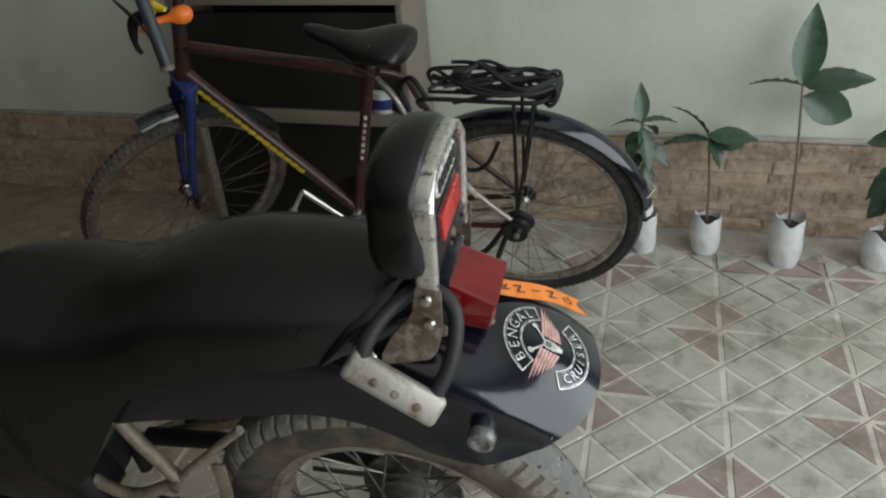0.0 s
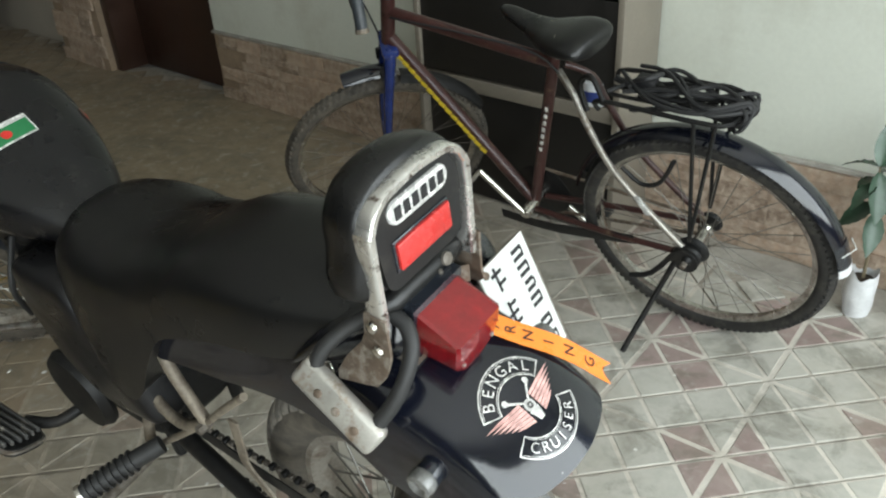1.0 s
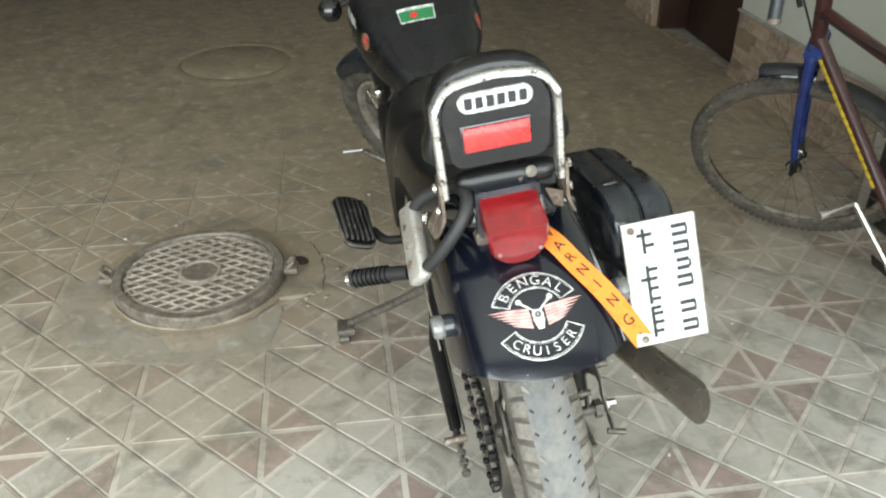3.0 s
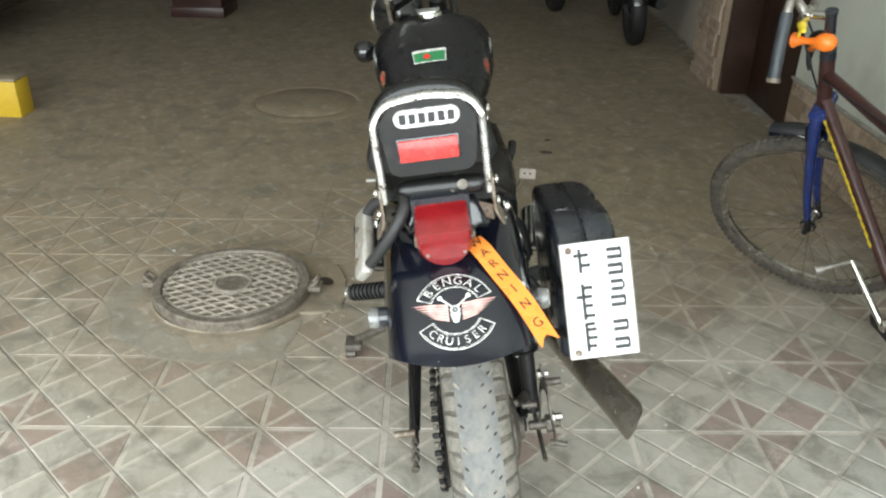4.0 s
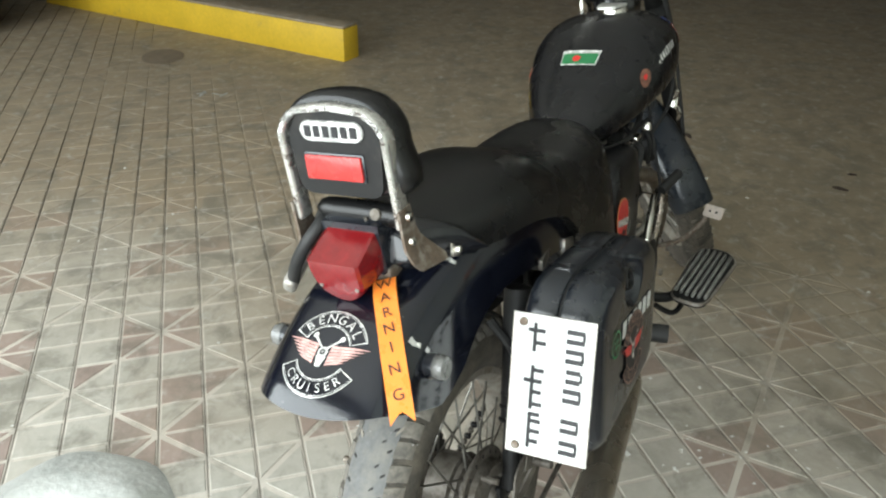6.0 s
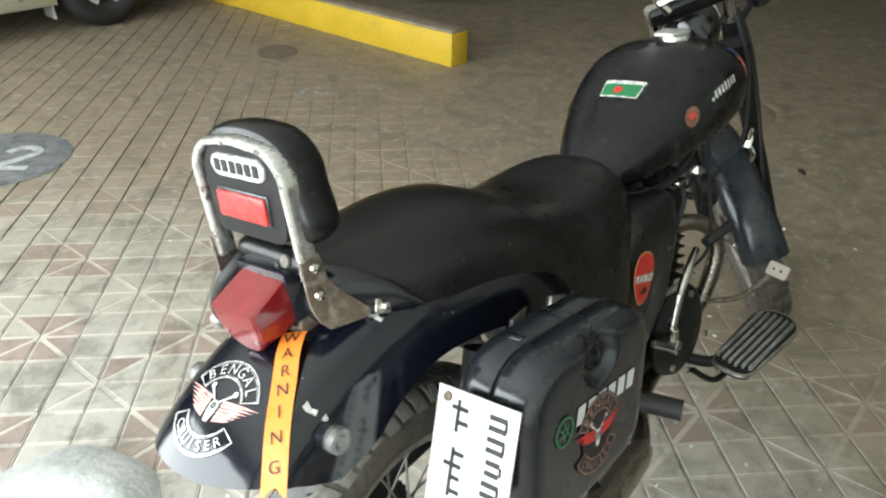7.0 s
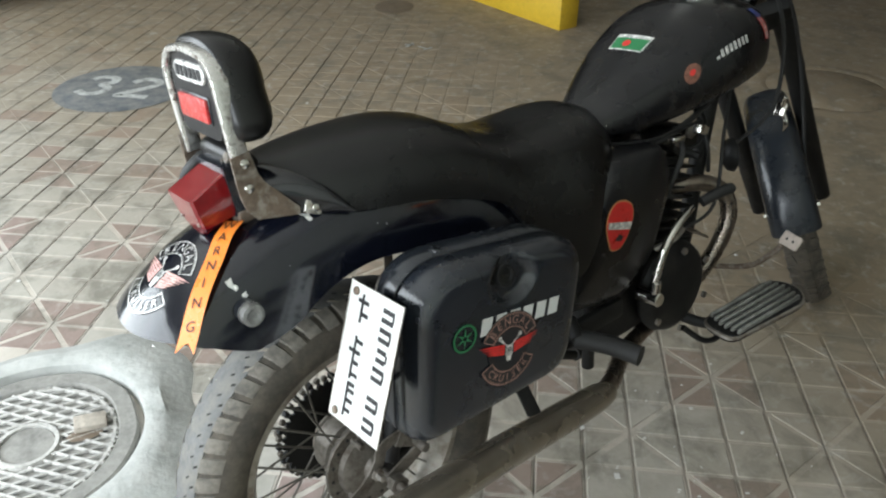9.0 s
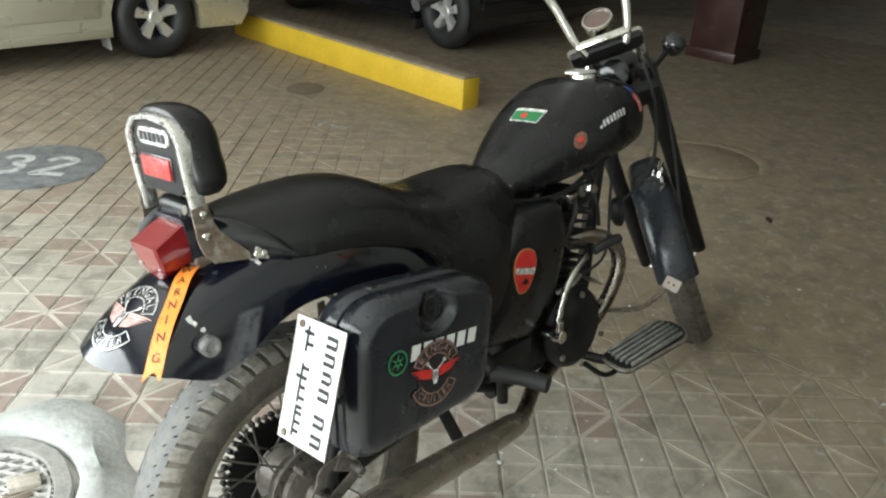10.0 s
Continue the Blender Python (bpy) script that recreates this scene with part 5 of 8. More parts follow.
def capsule(w, h, n=10):
    r = h / 2
    return [((w / 2 - r) + r * math.cos(radians(a)), r * math.sin(radians(a))) for a in (-90 + 180 * k / n for k in range(n + 1))] + [(-(w / 2 - r) + r * math.cos(radians(a)), r * math.sin(radians(a))) for a in (90 + 180 * k / n for k in range(n + 1))]


# x to the reader's right as seen from behind (the machine's right), y up, z towards the reader
BACK = Matrix(((0, 0, -1, 0.0), (-1, 0, 0, YC), (0, 1, 0, 0), (0, 0, 0, 1)))
badge = part("badge", slab([Vector(p) for p in capsule(0.100, 0.028)], 0.004, BACK @ Matrix.Translation((0, 1.055, -0.044)), 0.0015), M["silver_print"], rest, "silver oval maker's badge")
bars = [block((0.0098, 0.0152, 0.0016), BACK @ Matrix.Translation((-0.0362 + 0.0145 * k, 1.055, -0.0392)), 0.0004, 1) for k in range(6)]
part("badge_bar", bars, M["ink"], badge)
part("reflector", join(block((0.090, 0.034, 0.006), BACK @ Matrix.Translation((-0.003, 1.005, -0.040)), 0.002)), M["red_reflector"], rest, "red rectangular reflector")
part("reflector_frame", join(block((0.096, 0.040, 0.004), BACK @ Matrix.Translation((-0.003, 1.005, -0.0435)), 0.002)), M["plastic"], rest)
for s in (1, -1):
    y = YC + s * 0.088
    reach = 0.122 if s < 0 else 0.116
    front_edge = [(0.067, 0.952), (0.074, 0.918), (0.082, 0.902), (0.093, 0.890), (0.105, 0.876), (reach, 0.856), (reach - 0.002, 0.846)]
    rear_edge = [(0.038, 0.948), (0.040, 0.918), (0.041, 0.902), (0.042, 0.890), (0.044, 0.878), (0.047, 0.868), (0.056, 0.857)]
    flare = lambda z: s * (0.017 if s < 0 else 0.020) * min(1.0, max(0.0, (0.892 - z) / 0.045))
    sides = []
    for d in (-0.002, 0.002):
        sides.append([[Vector((q[0], y + d + flare(q[1]), q[1])), Vector(((p[0] + q[0]) / 2, y + d + flare((p[1] + q[1]) / 2), (p[1] + q[1]) / 2)), Vector((p[0], y + d + flare(p[1]), p[1]))] for p, q in zip(front_edge, rear_edge)])
    strut = part("strut", rings([a + list(reversed(b)) for a, b in zip(*sides)]), M["rust"], moto, "bolted back rest bracket")
    part("toe_clip", join(block((0.030, 0.004, 0.020), Matrix.Translation((reach + 0.019, y + s * 0.021, 0.850)) @ pose(0, 0, 0, 14 * s, 25, 0), 0.002, 1), turned([(0.001, 0), (0.007, 0), (0.0075, 0.004), (0.005, 0.008), (0.001, 0.009)], axis_to((reach + 0.019, y + s * 0.022, 0.850), (0, s, 0.3)), 8)), M["chrome"], strut, "bent bright clip and bolt")
    for z in (0.938, 0.902):
        part("bolt", turned([(0.001, 0), (0.006, 0), (0.0075, 0.003), (0.0065, 0.007), (0.001, 0.009)], axis_to((0.055, y + s * 0.002, z), (0, s, 0)), 10), M["chrome"], strut)

part("tail_roll", tube([(0.070, 0.066, 0.928), (0.070, 0.058, 0.931), (0.070, 0.0, 0.931), (0.070, -0.055, 0.929), (0.070, -0.064, 0.927)], [0.0115, 0.0165, 0.0168, 0.0165, 0.0115], 18, 3), M["vinyl"], moto, "glossy black roll under the back rest", 60)
part("roll_clip", each(tube([(0.052, -0.014, 0.931), (0.056, -0.014, 0.917), (0.066, -0.014, 0.913)], 0.003, 8, 3), turned([(0.001, 0), (0.009, 0), (0.008, 0.003), (0.001, 0.004)], axis_to((0.0545, -0.030, 0.936), (-1, 0, 0.3)), 14)), M["dull"], moto, "dull metal stud")

# a shackle lock hung on the bracket
la, lb = Vector((0.150, 0.141, 0.869)), Vector((0.044, 0.147, 0.798))
lx = (lb - la).normalized()
ly = Vector((-0.15, 0.80, 0.55))
ly = (ly - lx * ly.dot(lx)).normalized()
lz = lx.cross(ly)
LOCK = Matrix(((lx.x, lz.x, ly.x, (la.x + lb.x) / 2), (lx.y, lz.y, ly.y, (la.y + lb.y) / 2), (lx.z, lz.z, ly.z, (la.z + lb.z) / 2), (0, 0, 0, 1)))
lock = part("shackle_lock", block(((lb - la).length, 0.040, 0.021), LOCK, 0.008, 3), M["lock"], moto, "heavy steel lock with a black rubber shackle")
part("shackle", tube([(0.134, 0.140, 0.862), (0.126, 0.122, 0.888), (0.106, 0.092, 0.908), (0.078, 0.070, 0.920), (0.048, 0.064, 0.914), (0.030, 0.080, 0.890), (0.034, 0.112, 0.848), (0.056, 0.142, 0.808)], 0.0095, 12, 6), M["rubber"], lock, "black rubber-sleeved shackle")
part("lock_rivet", each(*[turned([(0.001, 0), (0.006, 0), (0.005, 0.002), (0.001, 0.003)], LOCK @ Matrix.Translation((q, 0.004, 0.0102)), 8) for q in (-0.025, 0.004, 0.034)]), M["rust"], lock)

# turn lamps
for s in (1, -1):
    sig = part("turn_lamp", turned([(0.001, -0.02), (0.014, -0.02), (0.0165, 0.003), (0.017, 0.012), (0.001, 0.012)], axis_to((0.0, s * 0.116, 0.746), (0, s, 0)), 24), M["plastic"], moto, "small round turn lamp")
    part("lens", turned([(0.0165, 0.012), (0.0180, 0.014), (0.0180, 0.021), (0.0165, 0.028), (0.012, 0.030), (0.006, 0.026), (0.001, 0.027)], axis_to((0.0, s * 0.116, 0.746), (0, s, 0)), 24), M["clear_lens"], sig, "clear ribbed lens")
part("side_bolt", turned([(0.001, 0), (0.007, 0), (0.007, 0.012), (0.001, 0.014)], axis_to((-0.004, -0.114, 0.735), (0, -1, 0)), 10), M["rust"], moto)

# seat: passenger hump, dip and rider's part, draped down the sides
SEAT = [  # x, top, lower edge, half width at the top, half width below
    (0.068, 0.864, 0.852, 0.040, 0.046), (0.071, 0.880, 0.848, 0.054, 0.058), (0.080, 0.902, 0.845, 0.062, 0.064), (0.104, 0.915, 0.840, 0.070, 0.072), (0.16, 0.920, 0.834, 0.090, 0.100), (0.24, 0.923, 0.824, 0.106, 0.126), (0.33, 0.921, 0.812, 0.112, 0.136), (0.41, 0.906, 0.788, 0.114, 0.140),
    (0.48, 0.875, 0.755, 0.116, 0.145), (0.54, 0.852, 0.680, 0.118, 0.150), (0.60, 0.840, 0.590, 0.122, 0.155), (0.65, 0.840, 0.555, 0.124, 0.158), (0.70, 0.843, 0.600, 0.118, 0.155), (0.75, 0.845, 0.680, 0.104, 0.140), (0.79, 0.838, 0.740, 0.085, 0.115), (0.82, 0.814, 0.765, 0.060, 0.085), (0.835, 0.785, 0.775, 0.03, 0.05)]
dense = list(zip(*[[q.x for q in spline([(r[c], 0, 0) for r in SEAT], 4)] for c in range(5)]))
secs = []
for x, top, low, w1, w2 in dense:
    h = top - low
    half = []
    for k in range(13):
        t = k / 12
        a = t * math.pi / 2
        if t < 0.6:
            u = t / 0.6
            y, z = w1 * u, top - 0.028 * u ** 3 * min(1, h / 0.05)
        else:
            u = (t - 0.6) / 0.4
            z0 = top - 0.028 * min(1, h / 0.05)
            y, z = w1 + (w2 - w1) * math.sin(u * math.pi / 2) ** 0.8, z0 - (z0 - low) * u ** 1.3
        half.append((y, z))
    ring = [Vector((x, y, z)) for y, z in half] + [Vector((x, y * 0.93, z - 0.004)) for y, z in reversed(half[-1:])]
    full = [Vector((x, -y, z)) for y, z in reversed(half[1:])] + [Vector((x, y, z)) for y, z in half]
    full += [Vector((x, w2 - 0.012, low + 0.004)), Vector((x, 0, min(low + 0.02, top - 0.006))), Vector((x, -w2 + 0.012, low + 0.004))]
    secs.append(full)
seat = part("seat", rings(secs), M["vinyl"], moto, "long black vinyl seat with a rider's dip", 70)
def along_line(line, t):
    k = min(max(t, 0.0), 1.0) * (len(line) - 1)
    i = min(int(k), len(line) - 2)
    return line[i].lerp(line[i + 1], k - i)


tail_secs = [r for r in secs if r[0].x < 0.215]
skins = []
for side in (1, -1):
    rows = []
    for r in tail_secs:
        line = r[12:25] if side > 0 else [r[12 - k] for k in range(13)]
        start = min(0.97, max(0.0, (r[0].x - 0.078) / 0.125) ** 0.8)
        core = Vector((max(r[0].x, 0.10) + 0.02, 0, 0.845))
        rows.append([p + (p - core).normalized() * (0.001 + 0.0085 * math.sin(math.pi * q / 14) ** 0.8) for q, p in ((q, along_line(line, start + (1 - start) * q / 14)) for q in range(15))])
    skins.append(rings(rows, closed=False))
part("seat_tail", join(*skins), M["gloss_vinyl"], moto, "shiny black panel round the back of the seat", 85)

# side covers
for s in (1, -1):
    outl = rounded([Vector(p) for p in [(0.62, 0.47), (0.80, 0.44), (0.90, 0.51), (0.955, 0.66), (0.925, 0.750), (0.76, 0.745), (0.66, 0.60)]], 0.03, 4)
    c = Vector((0.77, 0.60))
    cover = part("side_cover", rings([[Vector((c.x + (p.x - c.x) * k, s * y, c.y + (p.y - c.y) * k)) for p in outl] for y, k in ((0.08, 1.0), (0.125, 1.0), (0.143, 0.95), (0.150, 0.80), (0.152, 0.3))]), M["paint_black"], moto, "black side cover", 60)
    if s < 0:
        sk = [p.xy for p in spline([(-0.038, 0.002, 0), (-0.036, 0.028, 0), (-0.020, 0.048, 0), (0.006, 0.050, 0), (0.030, 0.038, 0), (0.038, 0.012, 0), (0.032, -0.012, 0), (0.024, -0.030, 0), (0.008, -0.046, 0), (-0.016, -0.046, 0), (-0.026, -0.030, 0), (-0.033, -0.014, 0)], 3, True)]
        RIGHT = Matrix(((1, 0, 0, 0.768), (0, 0, -1, -0.1535), (0, 1, 0, 0.620), (0, 0, 0, 1)))
        part("sticker_rim", slab([p * 1.07 for p in sk], 0.001, RIGHT @ pose(0, 0, 0, 0, 0, -8)), M["gold_print"], cover)
        st = part("sticker", slab(sk, 0.0018, RIGHT @ pose(0, 0, 0, 0, 0, -8)), M["red_print"], cover, "red oval sticker with a pale band")
        part("sticker_band", slab([Vector(p) for p in [(-0.036, 0.000), (0.033, -0.012), (0.036, 0.004), (-0.037, 0.014)]], 0.001, RIGHT @ pose(0, 0, 0.0019, 0, 0, -8)), M["silver_print"], st)
        part("sticker_mark", slab([Vector(p) for p in [(-0.012, -0.028), (0.008, -0.032), (0.014, -0.022), (0.0, -0.016)]], 0.001, RIGHT @ pose(0, 0, 0.0019, 0, 0, -8)), M["ink"], st)

# tank
TANK = [  # x, top, side height (widest), bottom, half width, crown
    (0.800, 0.792, 0.775, 0.760, 0.035), (0.818, 0.806, 0.780, 0.752, 0.056), (0.86, 0.838, 0.792, 0.750, 0.082), (0.91, 0.868, 0.808, 0.752, 0.108), (0.96, 0.898, 0.826, 0.757, 0.128), (1.02, 0.931, 0.845, 0.764, 0.147),
    (1.08, 0.957, 0.862, 0.772, 0.161), (1.14, 0.975, 0.874, 0.780, 0.168), (1.20, 0.980, 0.878, 0.788, 0.166), (1.26, 0.974, 0.876, 0.796, 0.153), (1.31, 0.958, 0.870, 0.806, 0.124), (1.345, 0.930, 0.864, 0.820, 0.090), (1.36, 0.895, 0.860, 0.836, 0.05)]
dense = list(zip(*[[q.x for q in spline([(r[c], 0, 0) for r in TANK], 4)] for c in range(5)]))
secs = []
for x, top, mid, low, w in dense:
    ring = []
    for k in range(40):
        a = 2 * math.pi * k / 40
        ca, sa = math.cos(a), math.sin(a)
        y = w * math.copysign(abs(ca) ** 0.72, ca)
        z = mid + (top - mid) * abs(sa) ** 0.80 if sa >= 0 else mid - (mid - low) * abs(sa) ** 0.6
        ring.append(Vector((x, y, z)))
    secs.append(ring)
tank = part("tank", rings(secs), M["paint_black"], moto, "satin black fuel tank with stickers", 70)


def tank_point(x, a, lift):
    """On the tank at x, at angle a (degrees; 90 is the crown, 0 its left side)."""
    i = max(0, min(len(dense) - 2, next((k for k in range(len(dense) - 1) if dense[k + 1][0] >= x), len(dense) - 2)))
    t = (x - dense[i][0]) / (dense[i + 1][0] - dense[i][0])
    _, top, mid, low, w = (p + (q - p) * t for p, q in zip(dense[i], dense[i + 1]))
    ca, sa = math.cos(radians(a)), math.sin(radians(a))
    y = w * math.copysign(abs(ca) ** 0.72, ca)
    z = mid + (top - mid) * abs(sa) ** 0.80
    return Vector((x, y * (1 + lift / max(w, 0.03)), z + lift * (0.4 + 0.6 * max(sa, 0))))


def tank_patch(name, x0, x1, a0, a1, material, lift, label="", n=8, slope=0.0, parent=None):
    rows = [[tank_point(x0 + (x1 - x0) * i / n + slope * j / n, a0 + (a1 - a0) * j / n, lift) for j in range(n + 1)] for i in range(n + 1)]
    return part(name, rings(rows, closed=False), material, parent or tank, label, 60)


flag = tank_patch("flag_sticker", 0.973, 1.016, 98.5, 75.5, M["silver_print"], 0.0012, "green flag sticker with a red disc and pale border")
tank_patch("flag_field", 0.976, 1.006, 97.5, 76.5, M["green_print"], 0.0018, parent=flag)
dpts = []
for k in range(20):
    q = 2 * math.pi * k / 20
    dpts.append(tank_point(0.9905 + 0.0085 * math.sin(q), 87 + 2.3 * math.cos(q), 0.0024))
part("flag_disc", ([tank_point(0.9905, 87, 0.0026)] + dpts, [(0, 1 + k, 1 + (k + 1) % 20) for k in range(20)]), M["red_print"], flag, "", 0)
for s in (1, -1):
    base = 180 if s < 0 else 0
    at = lambda a: base - a if s < 0 else a
    dp = [tank_point(1.005 + 0.019 * math.sin(2 * math.pi * k / 18), at(16 + 12 * math.cos(2 * math.pi * k / 18)), 0.0015) for k in range(18)]
    part("round_sticker", ([tank_point(1.005, at(16), 0.0016)] + dp, [(0, 1 + k, 1 + (k + 1) % 18) for k in range(18)]), M["brown_print"], tank, "round orange-brown sticker", 0)
    dp = [tank_point(1.005 + 0.007 * math.sin(2 * math.pi * k / 12), at(17 + 4 * math.cos(2 * math.pi * k / 12)), 0.0022) for k in range(12)]
    part("sticker_mark", ([tank_point(1.005, at(16), 0.0023)] + dp, [(0, 1 + k, 1 + (k + 1) % 12) for k in range(12)]), M["red_print"], tank, "", 0)
    rows = []
    for k in range(8):
        x0 = 1.064 + 0.0120 * k
        v4 = [tank_point(x, at(a), 0.0014) for x, a in ((x0, 13), (x0 + 0.0080, 13), (x0 + 0.0080, 22 if k else 17), (x0, 22 if k else 17))]
        rows.append((v4, [(0, 1, 2, 3)]))
    part("tank_bar", rows, M["silver_print"], tank, "", 0)
    tank_patch("stripe_sticker", 1.214, 1.238, at(50), at(36), M["blue_print"], 0.0014, "blue and red striped sticker", slope=0.012)
    for k in range(5):
        tank_patch("stripe", 1.220 + 0.0048 * k, 1.2248 + 0.0048 * k, at(35), at(8), M["red_print"] if k % 2 == 0 else M["silver_print"], 0.0014, "", 4, slope=0.010)
cap = part("fuel_cap", turned([(0.034, -0.004), (0.036, 0.006), (0.034, 0.014), (0.026, 0.018), (0.001, 0.020)], axis_to((1.213, -0.005, 0.972), (0.06, 0, 1)), 28), M["chrome"], tank, "chrome fuel cap")
part("cap_flap", slab(rounded([Vector(p) for p in [(-0.036, -0.022), (0.028, -0.036), (0.034, 0.036), (-0.036, 0.024)]], 0.008, 3), 0.006, Matrix.Translation((1.203, 0, 0.991)) @ pose(0, 0, 0, 0, 2, 0), 0.002), M["alloy"], cap, "worn pale metal flap")
part("tank_knob", turned([(0.001, 0), (0.006, 0), (0.006, 0.004), (0.001, 0.006)], axis_to((0.835, -0.06, 0.79), (-0.5, -1, 0.3)), 10), M["chrome"], tank)
part("tank_pipe", tube([(0.83, -0.075, 0.755), (0.92, -0.11, 0.748), (1.06, -0.13, 0.758)], 0.004, 8, 5), M["matt_black"], moto)

# frame, engine, exhaust
part("frame", join(tube([(1.33, 0, 0.90), (1.26, 0, 0.62), (1.20, 0, 0.36), (1.08, 0, 0.25), (0.80, 0, 0.24)], 0.021, 12, 4),
                   tube([(1.33, 0, 0.86), (1.10, 0, 0.75), (0.80, 0, 0.73)], 0.022, 12, 3),
                   *[tube([(0.80, 0.05 * s, 0.73), (0.50, 0.10 * s, 0.74), (0.25, 0.105 * s, 0.76)], 0.012, 10, 3) for s in (1, -1)],
                   *[tube([(0.74, 0.07 * s, 0.72), (0.76, 0.08 * s, 0.50), (0.76, 0.08 * s, 0.26)], 0.014, 10, 3) for s in (1, -1)]), M["matt_black"], moto, "black tubular frame")
part("frame_stay", join(tube([(0.62, -0.105, 0.64), (0.50, -0.125, 0.56), (0.43, -0.13, 0.52)], 0.013, 10, 4), tube([(0.64, -0.11, 0.50), (0.53, -0.13, 0.50), (0.43, -0.13, 0.52)], 0.011, 10, 4),
                        tube([(0.43, -0.13, 0.52), (0.33, -0.125, 0.58), (0.28, -0.12, 0.66)], 0.011, 10, 4), tube([(0.43, -0.132, 0.52), (0.56, -0.14, 0.42), (0.66, -0.13, 0.36)], 0.010, 10, 4)), M["matt_black"], moto, "black stay")
part("frame_stay", join(tube([(0.56, 0.112, 0.70), (0.524, 0.125, 0.65), (0.476, 0.130, 0.565)], 0.0105, 12, 4), tube([(0.67, 0.11, 0.54), (0.631, 0.125, 0.516), (0.575, 0.128, 0.504), (0.505, 0.130, 0.540), (0.476, 0.130, 0.562)], 0.0100, 12, 4),
                        tube([(0.476, 0.130, 0.565), (0.41, 0.128, 0.63), (0.344, 0.122, 0.69)], 0.0065, 10, 3)), M["stay"], moto, "dusty steel stay")
part("stay_bolt", rod((0.476, 0.125, 0.563), (0.476, 0.150, 0.563), 0.009, 6), M["dull"], moto)
part("stay_strap", tube([(0.403, 0.124, 0.605), (0.404, 0.128, 0.55), (0.411, 0.128, 0.502), (0.396, 0.124, 0.45), (0.370, 0.122, 0.405)], 0.01, 8, 5, flat=(0.022, 0.005, (1, 0, 0.1))), M["stay"], moto, "dusty steel strap")
part("peg_bracket", join(tube([(0.680, 0.118, 0.52), (0.692, 0.128, 0.47), (0.712, 0.138, 0.40), (0.722, 0.142, 0.345)], 0.0105, 10, 4), tube([(0.716, 0.138, 0.365), (0.60, 0.134, 0.46), (0.500, 0.130, 0.545)], 0.0065, 8)), M["stay"], moto, "dusty steel peg bracket")
engine = part("engine", join(block((0.34, 0.20, 0.17), Matrix.Translation((0.93, 0, 0.37)), 0.045, 4), block((0.17, 0.26, 0.15), Matrix.Translation((0.99, 0, 0.38)), 0.06, 4), block((0.10, 0.12, 0.22), Matrix.Translation((1.04, 0, 0.56)) @ pose(0, 0, 0, 0, 14, 0), 0.02)), M["matt_black"], moto, "black air-cooled engine")
for k in range(9):
    part("fin", block((0.17 - 0.004 * k, 0.19 - 0.005 * k, 0.005), Matrix.Translation((1.02 + 0.006 * k, 0, 0.485 + 0.022 * k)) @ pose(0, 0, 0, 0, 14, 0), 0.002, 1), M["matt_black"], engine)
part("clutch_cover", turned([(0.105, 0), (0.108, 0.01), (0.100, 0.028), (0.085, 0.036), (0.03, 0.040), (0.001, 0.040)], axis_to((0.985, -0.115, 0.39), (0, -1, 0)), 36), M["matt_black"], engine, "round black clutch cover")
part("gear_cover", turned([(0.095, 0), (0.098, 0.01), (0.088, 0.028), (0.02, 0.032), (0.001, 0.032)], axis_to((0.97, 0.115, 0.38), (0, 1, 0)), 36), M["matt_black"], engine)
part("carburettor", join(block((0.07, 0.06, 0.08), Matrix.Translation((0.90, -0.03, 0.60)), 0.015), rod((0.86, -0.03, 0.60), (0.80, -0.02, 0.61), 0.028), rod((0.90, -0.03, 0.64), (0.90, -0.03, 0.70), 0.018)), M["steel"], engine)
part("hose", each(tube([(1.04, -0.08, 0.74), (1.00, -0.13, 0.70), (0.97, -0.12, 0.62), (1.05, -0.10, 0.58)], 0.006, 8, 5), tube([(1.12, -0.06, 0.78), (1.10, -0.12, 0.70), (1.13, -0.11, 0.62)], 0.005, 8, 5), tube([(1.0, 0.09, 0.74), (0.98, 0.14, 0.66), (1.03, 0.12, 0.56)], 0.006, 8, 5)), M["rubber"], moto, "black rubber hose")
part("tank_bracket", each(block((0.05, 0.02, 0.02), Matrix.Translation((1.07, -0.125, 0.735)) @ pose(0, 0, 0, 0, 20, 10), 0.004), block((0.04, 0.02, 0.012), Matrix.Translation((0.99, -0.12, 0.735)), 0.004), block((0.04, 0.02, 0.02), Matrix.Translation((1.02, 0.13, 0.735)), 0.004)), M["chrome"], moto)
part("kick_lever", join(tube([(0.864, -0.166, 0.425), (0.870, -0.168, 0.46), (0.892, -0.172, 0.525), (0.935, -0.170, 0.567), (1.0, -0.160, 0.586)], [0.008, 0.009, 0.009, 0.008], 12, 6)), M["chrome"], moto, "chromed kick-start lever")
part("kick_pivot", join(rod((0.864, -0.13, 0.425), (0.864, -0.188, 0.425), 0.016), rod((0.864, -0.172, 0.42), (0.870, -0.172, 0.462), 0.012)), M["chrome"], moto)
part("kick_rubber", tube([(1.01, -0.176, 0.600), (1.05, -0.190, 0.612), (1.09, -0.195, 0.612)], 0.012, 10, 3), M["rubber"], moto)
part("exhaust_pipe", tube([(1.07, -0.05, 0.58), (1.13, -0.085, 0.585), (1.195, -0.11, 0.55), (1.205, -0.125, 0.49), (1.165, -0.120, 0.41), (1.10, -0.100, 0.335), (1.01, -0.085, 0.290), (0.86, -0.105, 0.268), (0.74, -0.165, 0.275), (0.68, -0.19, 0.282)], 0.0195, 14, 6), M["exhaust"], moto, "heat-stained exhaust pipe")
